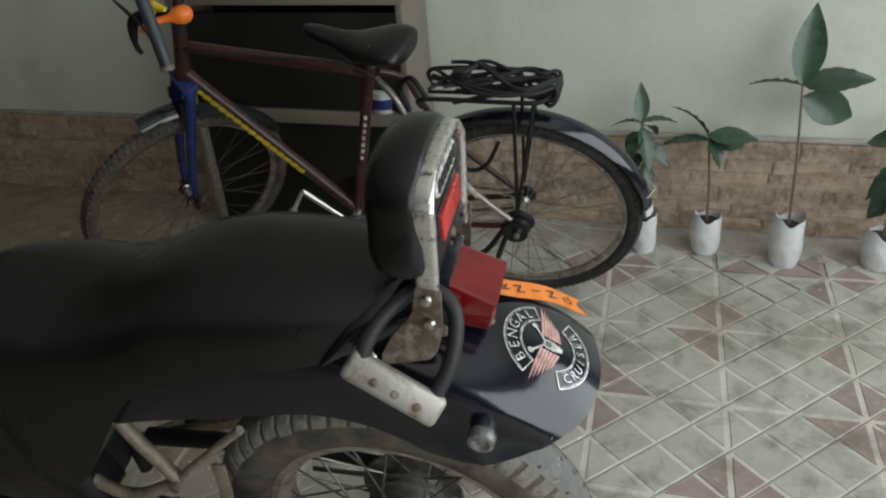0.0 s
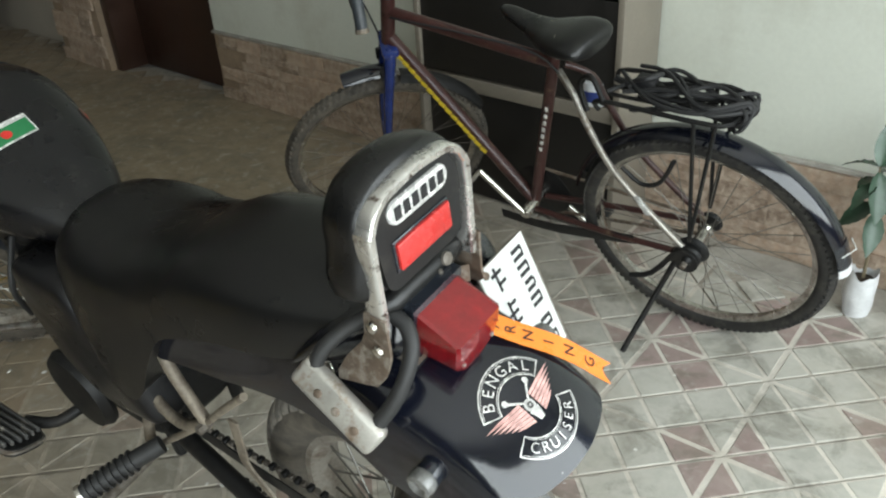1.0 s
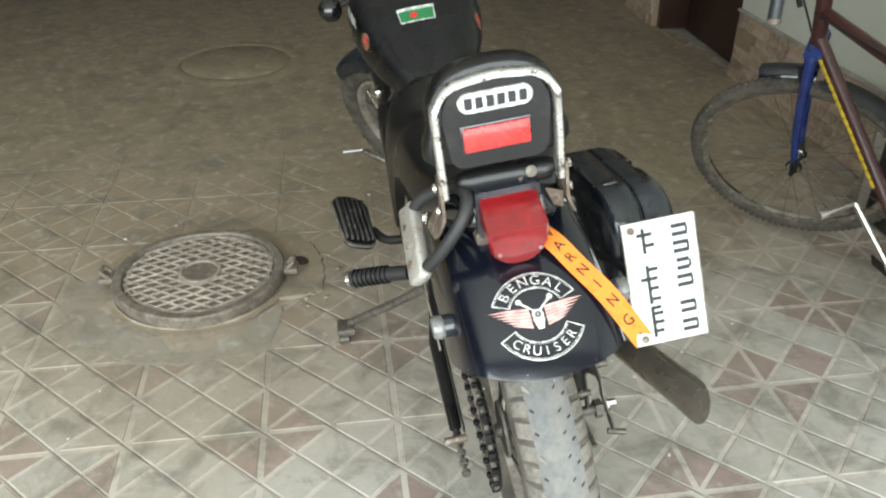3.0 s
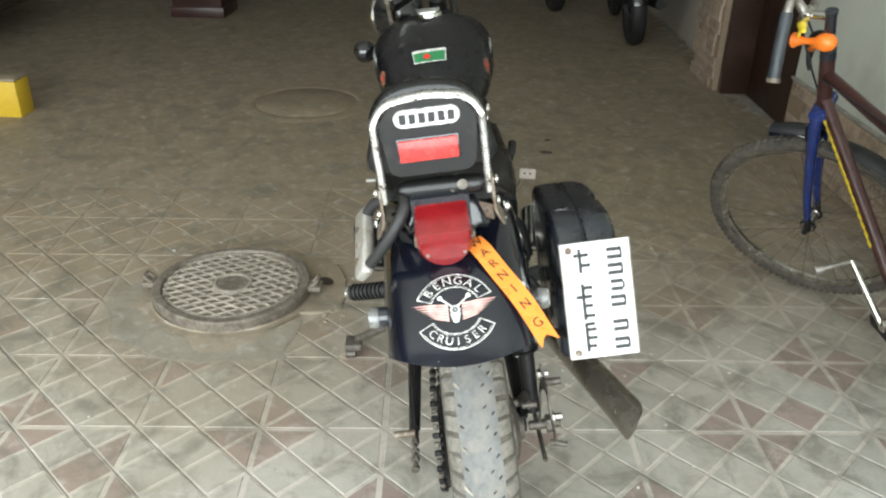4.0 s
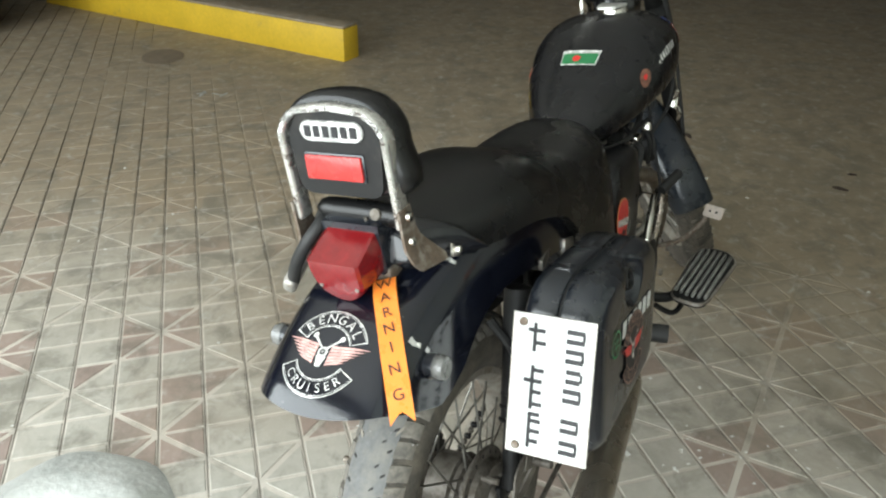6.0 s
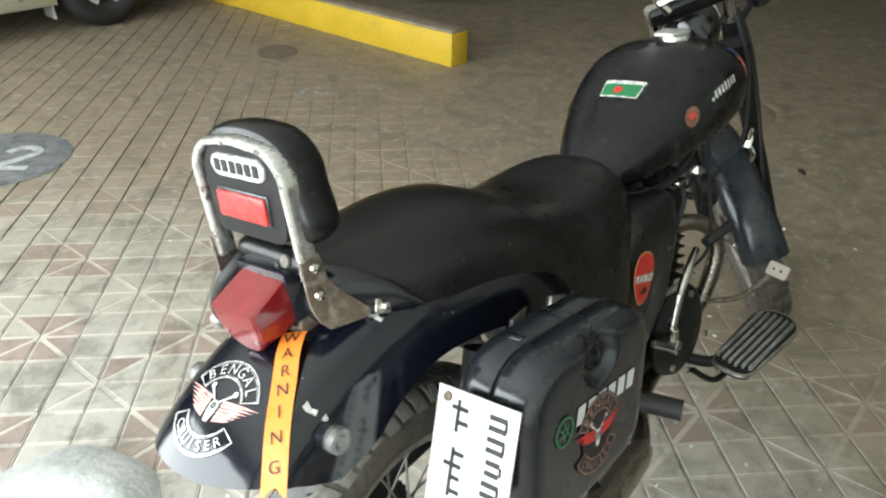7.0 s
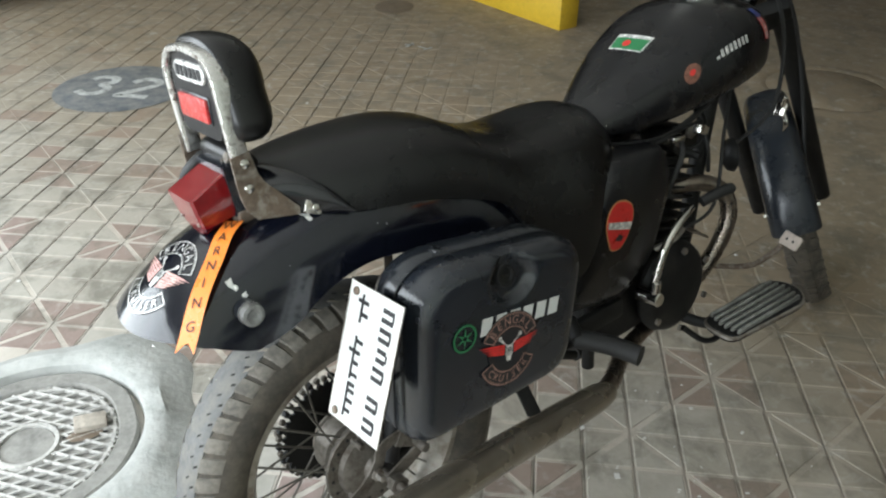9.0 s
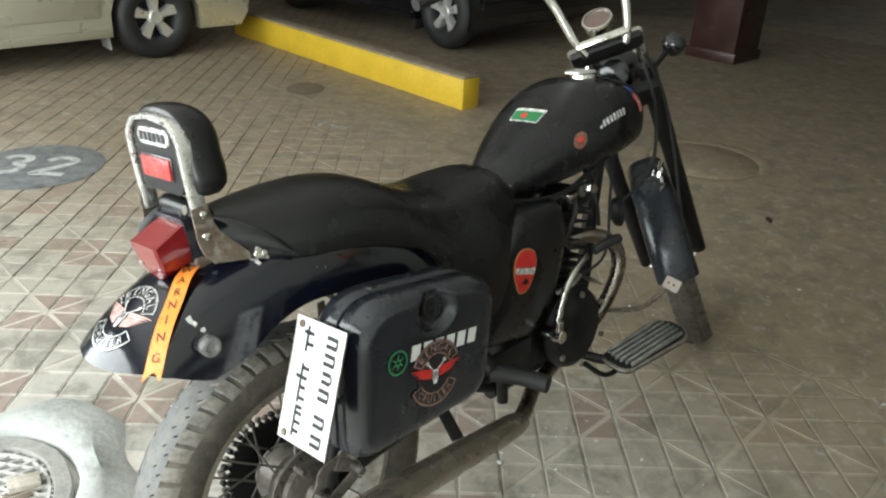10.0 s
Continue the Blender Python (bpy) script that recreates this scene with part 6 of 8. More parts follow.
muff = part("silencer", tube([(0.70, -0.188, 0.278), (0.66, -0.195, 0.288), (0.58, -0.208, 0.306), (0.35, -0.245, 0.358), (0.10, -0.288, 0.412)], [0.021, 0.028, 0.031, 0.032, 0.033], 20, 5, caps=False), M["silencer"], moto, "long dusty silencer with a slash-cut end")
END = Vector((0.10, -0.288, 0.412))
d_out = Vector((-0.25, -0.043, 0.042)).normalized()
e_side = d_out.cross(Vector((0, 0, 1))).normalized()
e_up = e_side.cross(d_out)
cut = Vector((-0.35, -0.80, -0.45)).normalized()


def end_ring(r, extra, along=None):
    out = []
    for k in range(20):
        a = 2 * math.pi * k / 20
        p = END + (e_side * math.cos(a) + e_up * math.sin(a)) * r
        s = along if along is not None else (END + d_out * 0.03 - p).dot(cut) / d_out.dot(cut) + extra
        out.append(p + d_out * s)
    return out


part("outlet", rings([end_ring(0.033, 0, -0.01), end_ring(0.033, 0), end_ring(0.0305, 0), end_ring(0.030, 0, -0.05)], caps=False), M["silencer"], muff)
part("outlet_inside", (end_ring(0.0305, -0.012), [tuple(range(20))]), M["exhaust_in"], muff, "", 0)
part("silencer_bracket", tube([(0.47, -0.13, 0.45), (0.46, -0.19, 0.40), (0.45, -0.225, 0.375)], 0.01, 8, flat=(0.03, 0.006, (1, 0, 0))), M["matt_black"], moto)


# small fittings round the engine
part("head_cover", join(block((0.13, 0.15, 0.05), Matrix.Translation((1.085, 0, 0.70)) @ pose(0, 0, 0, 0, 14, 0), 0.018, 3), rod((1.06, -0.085, 0.69), (1.06, 0.085, 0.69), 0.022)), M["matt_black"], engine, "black cylinder head")
part("air_box", block((0.13, 0.20, 0.17), Matrix.Translation((0.83, 0, 0.63)), 0.03, 3), M["matt_black"], moto, "black air box")
part("battery_box", block((0.14, 0.19, 0.15), Matrix.Translation((0.70, 0, 0.62)), 0.02, 2), M["matt_black"], moto)
part("ignition_coil", join(block((0.06, 0.03, 0.035), Matrix.Translation((1.17, -0.045, 0.775)) @ pose(0, 0, 0, 0, -15, 0), 0.008), tube([(1.15, -0.05, 0.76), (1.13, -0.095, 0.73), (1.10, -0.10, 0.69), (1.075, -0.07, 0.675)], 0.0045, 8, 5)), M["rubber"], moto, "black coil with its lead")
part("spark_plug_cap", tube([(1.075, -0.07, 0.675), (1.085, -0.115, 0.668)], [0.010, 0.008], 10), M["rubber"], engine)
part("tappet_cover", each(*[turned([(0.001, 0), (0.018, 0), (0.018, 0.008), (0.010, 0.014), (0.001, 0.015)], axis_to((x, -0.075, z), (0, -1, 0)), 8) for x, z in ((1.10, 0.715), (1.055, 0.705))]), M["steel"], engine, "dull steel cap")
part("engine_bolt", each(*[turned([(0.001, 0), (0.008, 0), (0.008, 0.007), (0.001, 0.009)], axis_to((x, -0.156, z), (0, -1, 0)), 6) for x, z in ((0.985, 0.487), (1.07, 0.435), (1.07, 0.345), (0.90, 0.345), (0.985, 0.293))]), M["steel"], engine)
part("clutch_arm", tube([(0.93, -0.12, 0.50), (0.96, -0.145, 0.52), (1.00, -0.14, 0.53)], 0.007, 8, 4), M["steel"], engine, "dull steel clutch arm")
part("clutch_cable", tube([(1.00, -0.14, 0.53), (1.10, -0.15, 0.56), (1.20, -0.10, 0.70), (1.30, -0.06, 0.90)], 0.004, 8, 6), M["rubber"], moto)
part("engine_mount", each(tube([(1.20, 0.055, 0.42), (1.14, 0.06, 0.46)], 0.010, 8, flat=(0.05, 0.006, (0, 1, 0))), tube([(1.20, -0.055, 0.42), (1.14, -0.06, 0.46)], 0.010, 8, flat=(0.05, 0.006, (0, 1, 0)))), M["steel"], moto, "dull steel engine plate")
part("horn", turned([(0.001, -0.02), (0.02, -0.02), (0.038, -0.008), (0.042, 0.004), (0.036, 0.008), (0.001, 0.006)], axis_to((1.30, -0.06, 0.60), (0.8, -0.6, 0.0)), 22), M["matt_black"], moto, "round black horn")
part("loom", tube([(1.34, 0.03, 0.84), (1.20, -0.075, 0.79), (1.02, -0.115, 0.755), (0.90, -0.10, 0.73)], 0.007, 8, 6), M["rubber"], moto, "taped wiring loom")
part("fuel_tap", join(rod((0.93, -0.06, 0.745), (0.93, -0.06, 0.705), 0.010), rod((0.93, -0.06, 0.715), (0.93, -0.115, 0.712), 0.007), block((0.03, 0.01, 0.012), Matrix.Translation((0.94, -0.118, 0.712)), 0.003)), M["steel"], moto, "small metal fuel tap")
part("fuel_hose", tube([(0.93, -0.06, 0.705), (0.915, -0.075, 0.67), (0.90, -0.05, 0.645)], 0.005, 8, 4), M["rubber"], moto)

# foot boards, pegs, stand
def footboard(s):
    y0 = s * 0.268
    m = Matrix.Translation((1.132, -0.257, 0.321)) @ pose(0, 0, 0, 7, -4, -7) if s < 0 else Matrix.Translation((1.150, y0, 0.318)) @ pose(0, 0, 0, 22, -5, 5)
    out = rounded([Vector(p) for p in [(-0.132, -0.042), (0.098, -0.054), (0.132, -0.024), (0.132, 0.024), (0.098, 0.054), (-0.132, 0.042)]], 0.03, 5)
    fb = part("footboard", slab(out, 0.016, m @ Matrix.Translation((0, 0, -0.014)), 0.003), M["matt_black"], moto, "floorboard with worn rubber ribs")
    edge = [m @ Vector((p.x, p.y, -0.004)) for p in out]
    part("edge", tube(edge, 0.005, 6, loop=True), M["steel"], fb, "worn bright edge")
    for k in range(6):
        y = -0.0375 + 0.015 * k
        part("rib", block((0.226 - 0.007 * abs(k - 2.5), 0.0082, 0.014), m @ Matrix.Translation((-0.004, y, 0.007)), 0.003, 1), M["board_rubber" if s < 0 else "worn_rib"], fb)
    part("footboard_arm", tube([(1.02, s * 0.10, 0.30), (1.05, s * 0.18, 0.285), (1.11, s * 0.22, 0.292)], 0.013, 10, 4), M["matt_black"], moto)
    return fb


footboard(-1)
footboard(1)
part("highway_bar", tube([(1.22, -0.06, 0.33), (1.25, -0.16, 0.35), (1.262, -0.215, 0.40), (1.268, -0.232, 0.425)], 0.007, 10, 5), M["rust"], moto, "thin rusty bar")
FLAP = Matrix.Translation((1.272, -0.250, 0.437)) @ pose(0, 0, 0, 6, 35, -12) @ Matrix(((0, 0, -1, 0), (-1, 0, 0, 0), (0, 1, 0, 0), (0, 0, 0, 1)))
flap = part("flap_plate", slab(rounded([Vector(p) for p in [(-0.026, -0.017), (0.026, -0.017), (0.026, 0.017), (-0.026, 0.017)]], 0.006, 3), 0.006, FLAP, 0.002), M["cream_metal"], moto, "small cream metal plate with two bolts")
part("flap_bolt", each(*[turned([(0.001, 0), (0.0035, 0), (0.003, 0.0015), (0.001, 0.002)], FLAP @ Matrix.Translation((d, 0, 0.006)), 8) for d in (-0.009, 0.009)]), M["ink"], flap)
part("highway_bar", join(tube([(1.22, 0.06, 0.40), (1.235, 0.15, 0.45), (1.235, 0.20, 0.490)], 0.009, 10, 5), rod((1.235, 0.20, 0.492), (1.236, 0.26, 0.497), 0.008)), M["steel"], moto, "bent steel bar")
part("brake_pedal", tube([(0.98, -0.17, 0.30), (1.02, -0.20, 0.26), (1.06, -0.215, 0.262), (1.10, -0.215, 0.285)], 0.007, 8, 5), M["matt_black"], moto)
part("passenger_peg", tube([(0.645, -0.150, 0.415), (0.675, -0.205, 0.412), (0.695, -0.270, 0.405)], 0.020, 14, 4), M["rubber"], moto, "black rubber passenger peg")
part("peg_bracket", join(tube([(0.66, -0.12, 0.44), (0.64, -0.16, 0.42)], 0.014, 10), block((0.16, 0.02, 0.045), Matrix.Translation((0.72, -0.135, 0.42)), 0.008)), M["matt_black"], moto)
part("passenger_peg", tube([(0.645, 0.150, 0.428), (0.69, 0.235, 0.410), (0.712, 0.288, 0.398)], 0.0175, 14, 4), M["rubber"], moto, "black ribbed passenger peg")
part("peg_end", turned([(0.001, 0), (0.019, 0), (0.019, 0.008), (0.001, 0.012)], axis_to((0.712, 0.286, 0.398), (0.38, 0.90, -0.2)), 14), M["chrome"], moto)
for k in range(8):
    part("peg_ring", turned([(0.017, -0.002), (0.0225, -0.002), (0.0225, 0.002), (0.017, 0.002)], axis_to(Vector((0.672, 0.20, 0.4175)).lerp(Vector((0.708, 0.277, 0.4005)), k / 7), (0.42, 0.88, -0.2)), 14, wrap=True), M["rubber"], moto)
part("side_stand", join(tube([(0.80, 0.11, 0.27), (0.86, 0.20, 0.20), (0.945, 0.335, 0.105)], [0.013, 0.012, 0.011], 10, 4), block((0.060, 0.050, 0.022), Matrix.Translation((0.950, 0.350, 0.088)) @ pose(0, 0, 0, 8, 0, 0), 0.005), *[rod((0.925 + 0.05 * k, 0.375, 0.068), (0.925 + 0.05 * k, 0.345, 0.066), 0.012) for k in (0, 1)]), M["dull"], moto, "grimy brown side stand, folded down")

# hard pannier on the right, with its lid, lock and stickers
PAN = Matrix(((math.cos(radians(-9)), 0, -math.sin(radians(-9)), 0.315), (0, 1, 0, 0), (math.sin(radians(-9)), 0, math.cos(radians(-9)), 0.632), (0, 0, 0, 1)))
pan_out = rounded([Vector(p) for p in [(-0.150, -0.152), (0.178, -0.105), (0.188, 0.105), (0.145, 0.134), (-0.115, 0.132), (-0.165, 0.088)]], [0.035, 0.05, 0.035, 0.04, 0.05, 0.04], 5)


def pan_rings(levels):
    return rings([[PAN @ Vector((p.x * k, y, p.y * k)) for p in pan_out] for y, k in levels])


pannier = part("pannier", pan_rings([(-0.180, 0.93), (-0.186, 0.985), (-0.195, 1.0), (-0.232, 1.0), (-0.234, 0.985)]), M["plastic"], moto, "hard black plastic pannier with stickers", 55)
lid_line = []
for p, q in zip(pan_out, pan_out[1:] + pan_out[:1]):
    cuts = max(1, round((q - p).length / 0.006))
    lid_line += [p.lerp(q, k / cuts) for k in range(cuts)]


def scoop(x, z):
    """Depth of the hand hold pressed into the lid."""
    u = 1 - ((x - 0.016) / 0.050) ** 2 - ((z - 0.092) / 0.040) ** 2
    return 0.017 * min(1.0, max(0.0, u) * 1.9) ** 1.2


lid_levels = [(-0.239, 0.985), (-0.241, 1.0), (-0.268, 0.992), (-0.284, 0.955), (-0.291, 0.92), (-0.296, 0.885), (-0.2985, 0.845), (-0.299, 0.80)] + [(-0.2995, 0.77 - 0.03 * k) for k in range(16)] + [(-0.300, k) for k in (0.28, 0.2, 0.1, 0.03)]
part("pannier_lid", rings([[PAN @ Vector((p.x * k, y + (scoop(p.x * k, p.y * k) if k < 0.96 else 0), p.y * k)) for p in lid_line] for y, k in lid_levels]), M["plastic"], pannier, "rounded black lid with a pressed hand hold", 55)
part("pannier_seal", pan_rings([(-0.233, 0.965), (-0.240, 0.965)]), M["rubber"], pannier)
part("pannier_lock", join(turned([(0.001, 0), (0.018, 0), (0.019, 0.006), (0.017, 0.014), (0.013, 0.014), (0.012, 0.010), (0.001, 0.010)], PAN @ axis_to((0.000, -0.284, 0.100), (0, -1, 0.2)), 20), block((0.014, 0.004, 0.004), PAN @ Matrix.Translation((0.000, -0.2955, 0.1025)), 0.001, 1)), M["matt_black"], pannier, "round black lock")
part("pannier_rib", each(*[block((0.018, 0.03, 0.012), PAN @ Matrix.Translation((-0.07 + 0.09 * k, -0.212, 0.128)), 0.004) for k in range(3)]), M["plastic"], pannier)


def pan_decal(name, shape, cx, cy, material, size=1.0, lift=0.0, parent=None):
    vs = [PAN @ Vector((cx + p[0] * size, -0.3012 - lift - 0.0 * p[1], cy + p[1] * size)) for p in shape[0]]
    return part(name, (vs, shape[1]), material, parent or pannier, "", 0)


wordbars = each(*[([(-0.080 + 0.0285 * k, -0.014, 0), (-0.080 + 0.0285 * k + 0.021, -0.014, 0), (-0.080 + 0.0285 * k + 0.024, 0.014, 0), (-0.080 + 0.0285 * k + 0.003, 0.014, 0)], [(0, 1, 2, 3)]) for k in range(6)])
for bar in wordbars:
    pan_decal("maker_bar", bar, 0.032, 0.030, M["white"], 1.0, 0.0)
for mark_shape in (band(0.018, 0.0215, 0, 360, 24), *[([(0.0165 * math.cos(radians(a)), 0.0165 * math.sin(radians(a))), (0.004 * math.cos(radians(a + 35)), 0.004 * math.sin(radians(a + 35))), (0.004 * math.cos(radians(a - 35)), 0.004 * math.sin(radians(a - 35)))], [(0, 1, 2)]) for a in (90, 30, 150, 210, 270, 330)]):
    pan_decal("round_badge", flat(mark_shape), -0.078, 0.022, M["green_print"], 1.05, 0.0004)
pan_decal("badge_field", flat(join(band(0.040, 0.068, 24, 156), band(0.040, 0.068, 205, 335), band(0.0, 0.046, 0, 360, 30))), 0.014, -0.020, M["ink"], 0.92, 0.0010)


def pan_put(name, shape, cx, cy, material, size=1.0, lift=0.0014):
    return pan_decal(name, shape, cx, cy, material, size, lift)


emblem(pan_put, 0.014, -0.020, 0.90, M["rose_print"], M["rose_print"], M["red_print"], M["silver_print"], 4)
part("pannier_rail", each(tube([(0.46, -0.11, 0.70), (0.44, -0.15, 0.66), (0.42, -0.158, 0.60)], 0.008, 8, 3), tube([(0.20, -0.11, 0.70), (0.20, -0.152, 0.64), (0.22, -0.158, 0.55)], 0.008, 8, 3), tube([(0.50, -0.12, 0.44), (0.44, -0.15, 0.50), (0.34, -0.158, 0.53)], 0.009, 8, 3)), M["matt_black"], moto, "black pannier rail")
part("frame_scrap", each(block((0.10, 0.01, 0.02), Matrix.Translation((0.42, -0.122, 0.715)) @ pose(0, 0, 0, 0, -4, 8), 0.003), block((0.05, 0.008, 0.03), Matrix.Translation((0.50, -0.13, 0.69)) @ pose(0, 0, 0, 0, 20, 0), 0.003)), M["steel"], moto)

# rear plate, written sideways: plain bars in place of its writing
PL = Matrix.Translation((0.1045, -0.246, 0.666)) @ pose(0, 0, 0, 0, 20.5, 0) @ Matrix(((0, 0, -1, 0), (-1, 0, 0, 0), (0, 1, 0, 0), (0, 0, 0, 1)))
plate = part("rear_plate", slab(rounded([Vector(p) for p in [(-0.0615, -0.104), (0.0615, -0.104), (0.0615, 0.104), (-0.0615, 0.104)]], 0.006, 3), 0.002, PL), M["white"], moto, "white enamel plate with plain black bars")
# unseen black sheet, added so the glossy mudguard does not mirror the white plate
part("plate_back", slab(rounded([Vector(p) for p in [(-0.060, -0.1025), (0.060, -0.1025), (0.060, 0.1025), (-0.060, 0.1025)]], 0.006, 3), 0.002, PL @ Matrix.Translation((0, 0, -0.0035))), M["matt_black"], plate, "black sheet added to keep the plate's white out of the mudguard")
part("plate_edge", tube([PL @ Vector((x, y, 0.001)) for x, y in [(-0.061, -0.1035), (0.061, -0.1035), (0.061, 0.1035), (-0.061, 0.1035)]], 0.0018, 6, loop=True), M["steel"], plate)
row_a = [([(-0.030, y0, 0), (-0.0245, y0, 0), (-0.0245, y1, 0), (-0.030, y1, 0)], [(0, 1, 2, 3)]) for y0, y1 in ((-0.092, -0.040), (-0.035, 0.030), (0.050, 0.092))]
row_a += [([(x0, y0, 0), (x1, y0, 0), (x1, y0 + 0.006, 0), (x0, y0 + 0.006, 0)], [(0, 1, 2, 3)]) for x0, x1, y0 in ((-0.028, -0.012, -0.085), (-0.028, -0.010, -0.070), (-0.028, -0.010, -0.055), (-0.028, -0.012, -0.045), (-0.028, -0.010, -0.030), (-0.028, -0.012, -0.012), (-0.040, -0.012, 0.004), (-0.028, -0.010, 0.020), (-0.028, -0.010, 0.060), (-0.038, -0.012, 0.078))]
for vs, fs in row_a:
    part("plate_bar", ([PL @ Vector((p[0], p[1], 0.0026)) for p in vs], fs), M["ink"], plate, "", 0)
for y, hh in ((-0.082, 1), (-0.050, 1), (-0.006, 1), (0.022, 0.8), (0.051, 1), (0.079, 1)):
    for o in (0.0, 0.0135):
        part("plate_bar", ([PL @ Vector((xx * hh * 0.6 + 0.033, yy, 0.0026)) for xx, yy in ((-0.022, y - 0.010 + o), (0.022, y - 0.010 + o), (0.022, y - 0.0030 + o), (-0.022, y - 0.0030 + o))], [(0, 1, 2, 3)]), M["ink"], plate, "", 0)
    part("plate_bar", ([PL @ Vector((0.033 + xx, yy, 0.0026)) for xx, yy in ((0.010, y - 0.006), (0.014, y - 0.006), (0.014, y + 0.006), (0.010, y + 0.006))], [(0, 1, 2, 3)]), M["ink"], plate, "", 0)
part("plate_bolt", each(*[turned([(0.001, 0), (0.0065, 0), (0.006, 0.003), (0.001, 0.004)], PL @ Matrix.Translation((-0.046, y, 0.002)), 12) for y in (-0.093, 0.091)]), M["rust"], plate)
part("plate_bracket", each(tube([(0.13, -0.19, 0.68), (0.20, -0.17, 0.68)], 0.006, 8), tube([(0.09, -0.20, 0.60), (0.17, -0.165, 0.57)], 0.006, 8)), M["matt_black"], moto)

# steering: everything here turns left about the steering head
AX_P, AX_D = Vector((1.345, 0, 1.0)), Vector((0.5, 0, -0.866)).normalized()
STEER = Matrix.Translation(AX_P) @ Matrix.Rotation(radians(-38), 4, AX_D) @ Matrix.Translation(-AX_P)
AXLE_F = Vector((1.80, 0, 0.302))
spoked(moto, "front_wheel", STEER @ axis_to(AXLE_F, (0, 1, 0)), 0.308, 0.092, 0.084, 0.216, 0.05, 0.10, 36, M["tyre"], M["rim"], 0.0022, "dusty front tyre on a spoked rim", ((-0.032, 0.0, 0.032), 0.026, 0.03, 0.005, 1.25), M["tyre"])
for s in (1, -1):
    off = Vector((0.055, s * 0.088, 0.030))
    a = AX_P + off
    p_mid = a + AX_D * 0.40
    part("fork_tube", moved(tube([a + AX_D * -0.03, p_mid], 0.0155, 14), STEER), M["chrome"], moto, "chromed fork tube")
    part("fork_slider", moved(tube([a + AX_D * 0.36, Vector((AXLE_F.x - 0.01, s * 0.088, AXLE_F.z))], [0.025, 0.024, 0.022], 14), STEER), M["matt_black"], moto, "dark fork leg")
    part("fork_cover", moved(tube([a + AX_D * 0.08, a + AX_D * 0.36], 0.027, 14), STEER), M["matt_black"], moto)
    riser = [(1.36, s * 0.055, 1.035), (1.352, s * 0.075, 1.09), (1.34, s * 0.105, 1.22), (1.30, s * 0.17, 1.31), (1.22, s * 0.33, 1.32), (1.14, s * 0.40, 1.305)]
    part("handlebar", moved(tube(riser, 0.012, 12, 6), STEER), M["chrome"], moto, "tall chromed handlebar")
    part("grip", moved(tube([(1.23, s * 0.31, 1.319), (1.135, s * 0.405, 1.304)], 0.017, 12), STEER), M["rubber"], moto, "black rubber grip")
    stalk = part("turn_lamp", moved(join(tube([(1.44, s * 0.09, 0.93), (1.50, s * 0.15, 0.925 if s > 0 else 0.965)], 0.008, 10)), STEER), M["matt_black"], moto, "black ball turn lamp on a stalk")
    part("ball", moved(turned([(0.001, -0.036), (0.02, -0.030), (0.032, -0.014), (0.035, 0.002), (0.030, 0.018), (0.018, 0.030), (0.001, 0.034)], axis_to((1.525, s * 0.178, 0.925 if s > 0 else 0.978), (1, 0, 0)), 22), STEER), M["car_black"], stalk, "glossy black ball")
part("top_yoke", moved(join(block((0.07, 0.20, 0.024), Matrix.Translation((1.385, 0, 1.03)) @ pose(0, 0, 0, 0, 30, 0), 0.01)), STEER), M["matt_black"], moto)
part("lower_yoke", moved(join(block((0.10, 0.22, 0.04), Matrix.Translation((1.47, 0, 0.88)) @ pose(0, 0, 0, 0, 30, 0), 0.012)), STEER), M["matt_black"], moto)
part("bar_clamp", moved(join(block((0.03, 0.15, 0.022), Matrix.Translation((1.355, 0, 1.062)) @ pose(0, 0, 0, 0, 20, 0), 0.008), *[rod((1.37, y, 1.03), (1.365, y, 1.075), 0.011) for y in (-0.055, 0.055)]), STEER), M["chrome"], moto, "chromed handlebar clamp")
for s in (1, -1):
    part("fork_cap", turned([(0.001, 0.010), (0.010, 0.010), (0.017, 0.006), (0.018, -0.004)], STEER @ axis_to((1.392, s * 0.088, 1.046), (-0.5, 0, 0.866)), 16), M["chrome"], moto, "chromed fork cap")
part("key_switch", turned([(0.001, 0.016), (0.008, 0.016), (0.014, 0.012), (0.015, -0.01)], STEER @ axis_to((1.41, 0.035, 1.045), (-0.5, 0, 0.866)), 18), M["steel"], moto, "metal key switch")
part("switch_box", each(moved(block((0.05, 0.045, 0.05), Matrix.Translation((1.24, 0.29, 1.318)) @ pose(0, 0, 0, 0, 0, 30), 0.012), STEER), moved(block((0.05, 0.04, 0.05), Matrix.Translation((1.24, -0.29, 1.318)) @ pose(0, 0, 0, 0, 0, -30), 0.012), STEER)), M["plastic"], moto)
sp = STEER @ axis_to((1.395, 0.0, 1.115), (-0.62, 0, 0.78))
gauge = part("speedometer", turned([(0.030, -0.05), (0.038, -0.04), (0.040, -0.004), (0.043, 0.0), (0.042, 0.006), (0.037, 0.007), (0.036, 0.002), (0.001, 0.002)], sp, 30), M["chrome"], moto, "round chrome-ringed speedometer")
part("dial", turned([(0.036, 0.0025), (0.001, 0.004)], sp, 30), M["dial"], gauge, "brown dial under glass")
part("gauge_stem", moved(tube([(1.41, 0, 1.08), (1.40, 0, 1.05)], 0.014, 10), STEER), M["chrome"], gauge)
lamp = part("headlamp", turned([(0.001, -0.10), (0.04, -0.092), (0.072, -0.05), (0.082, 0.0), (0.082, 0.02), (0.07, 0.028), (0.001, 0.04)], STEER @ axis_to((1.56, 0, 0.955), (1, 0, -0.05)), 28), M["car_black"], moto, "black headlamp shell")
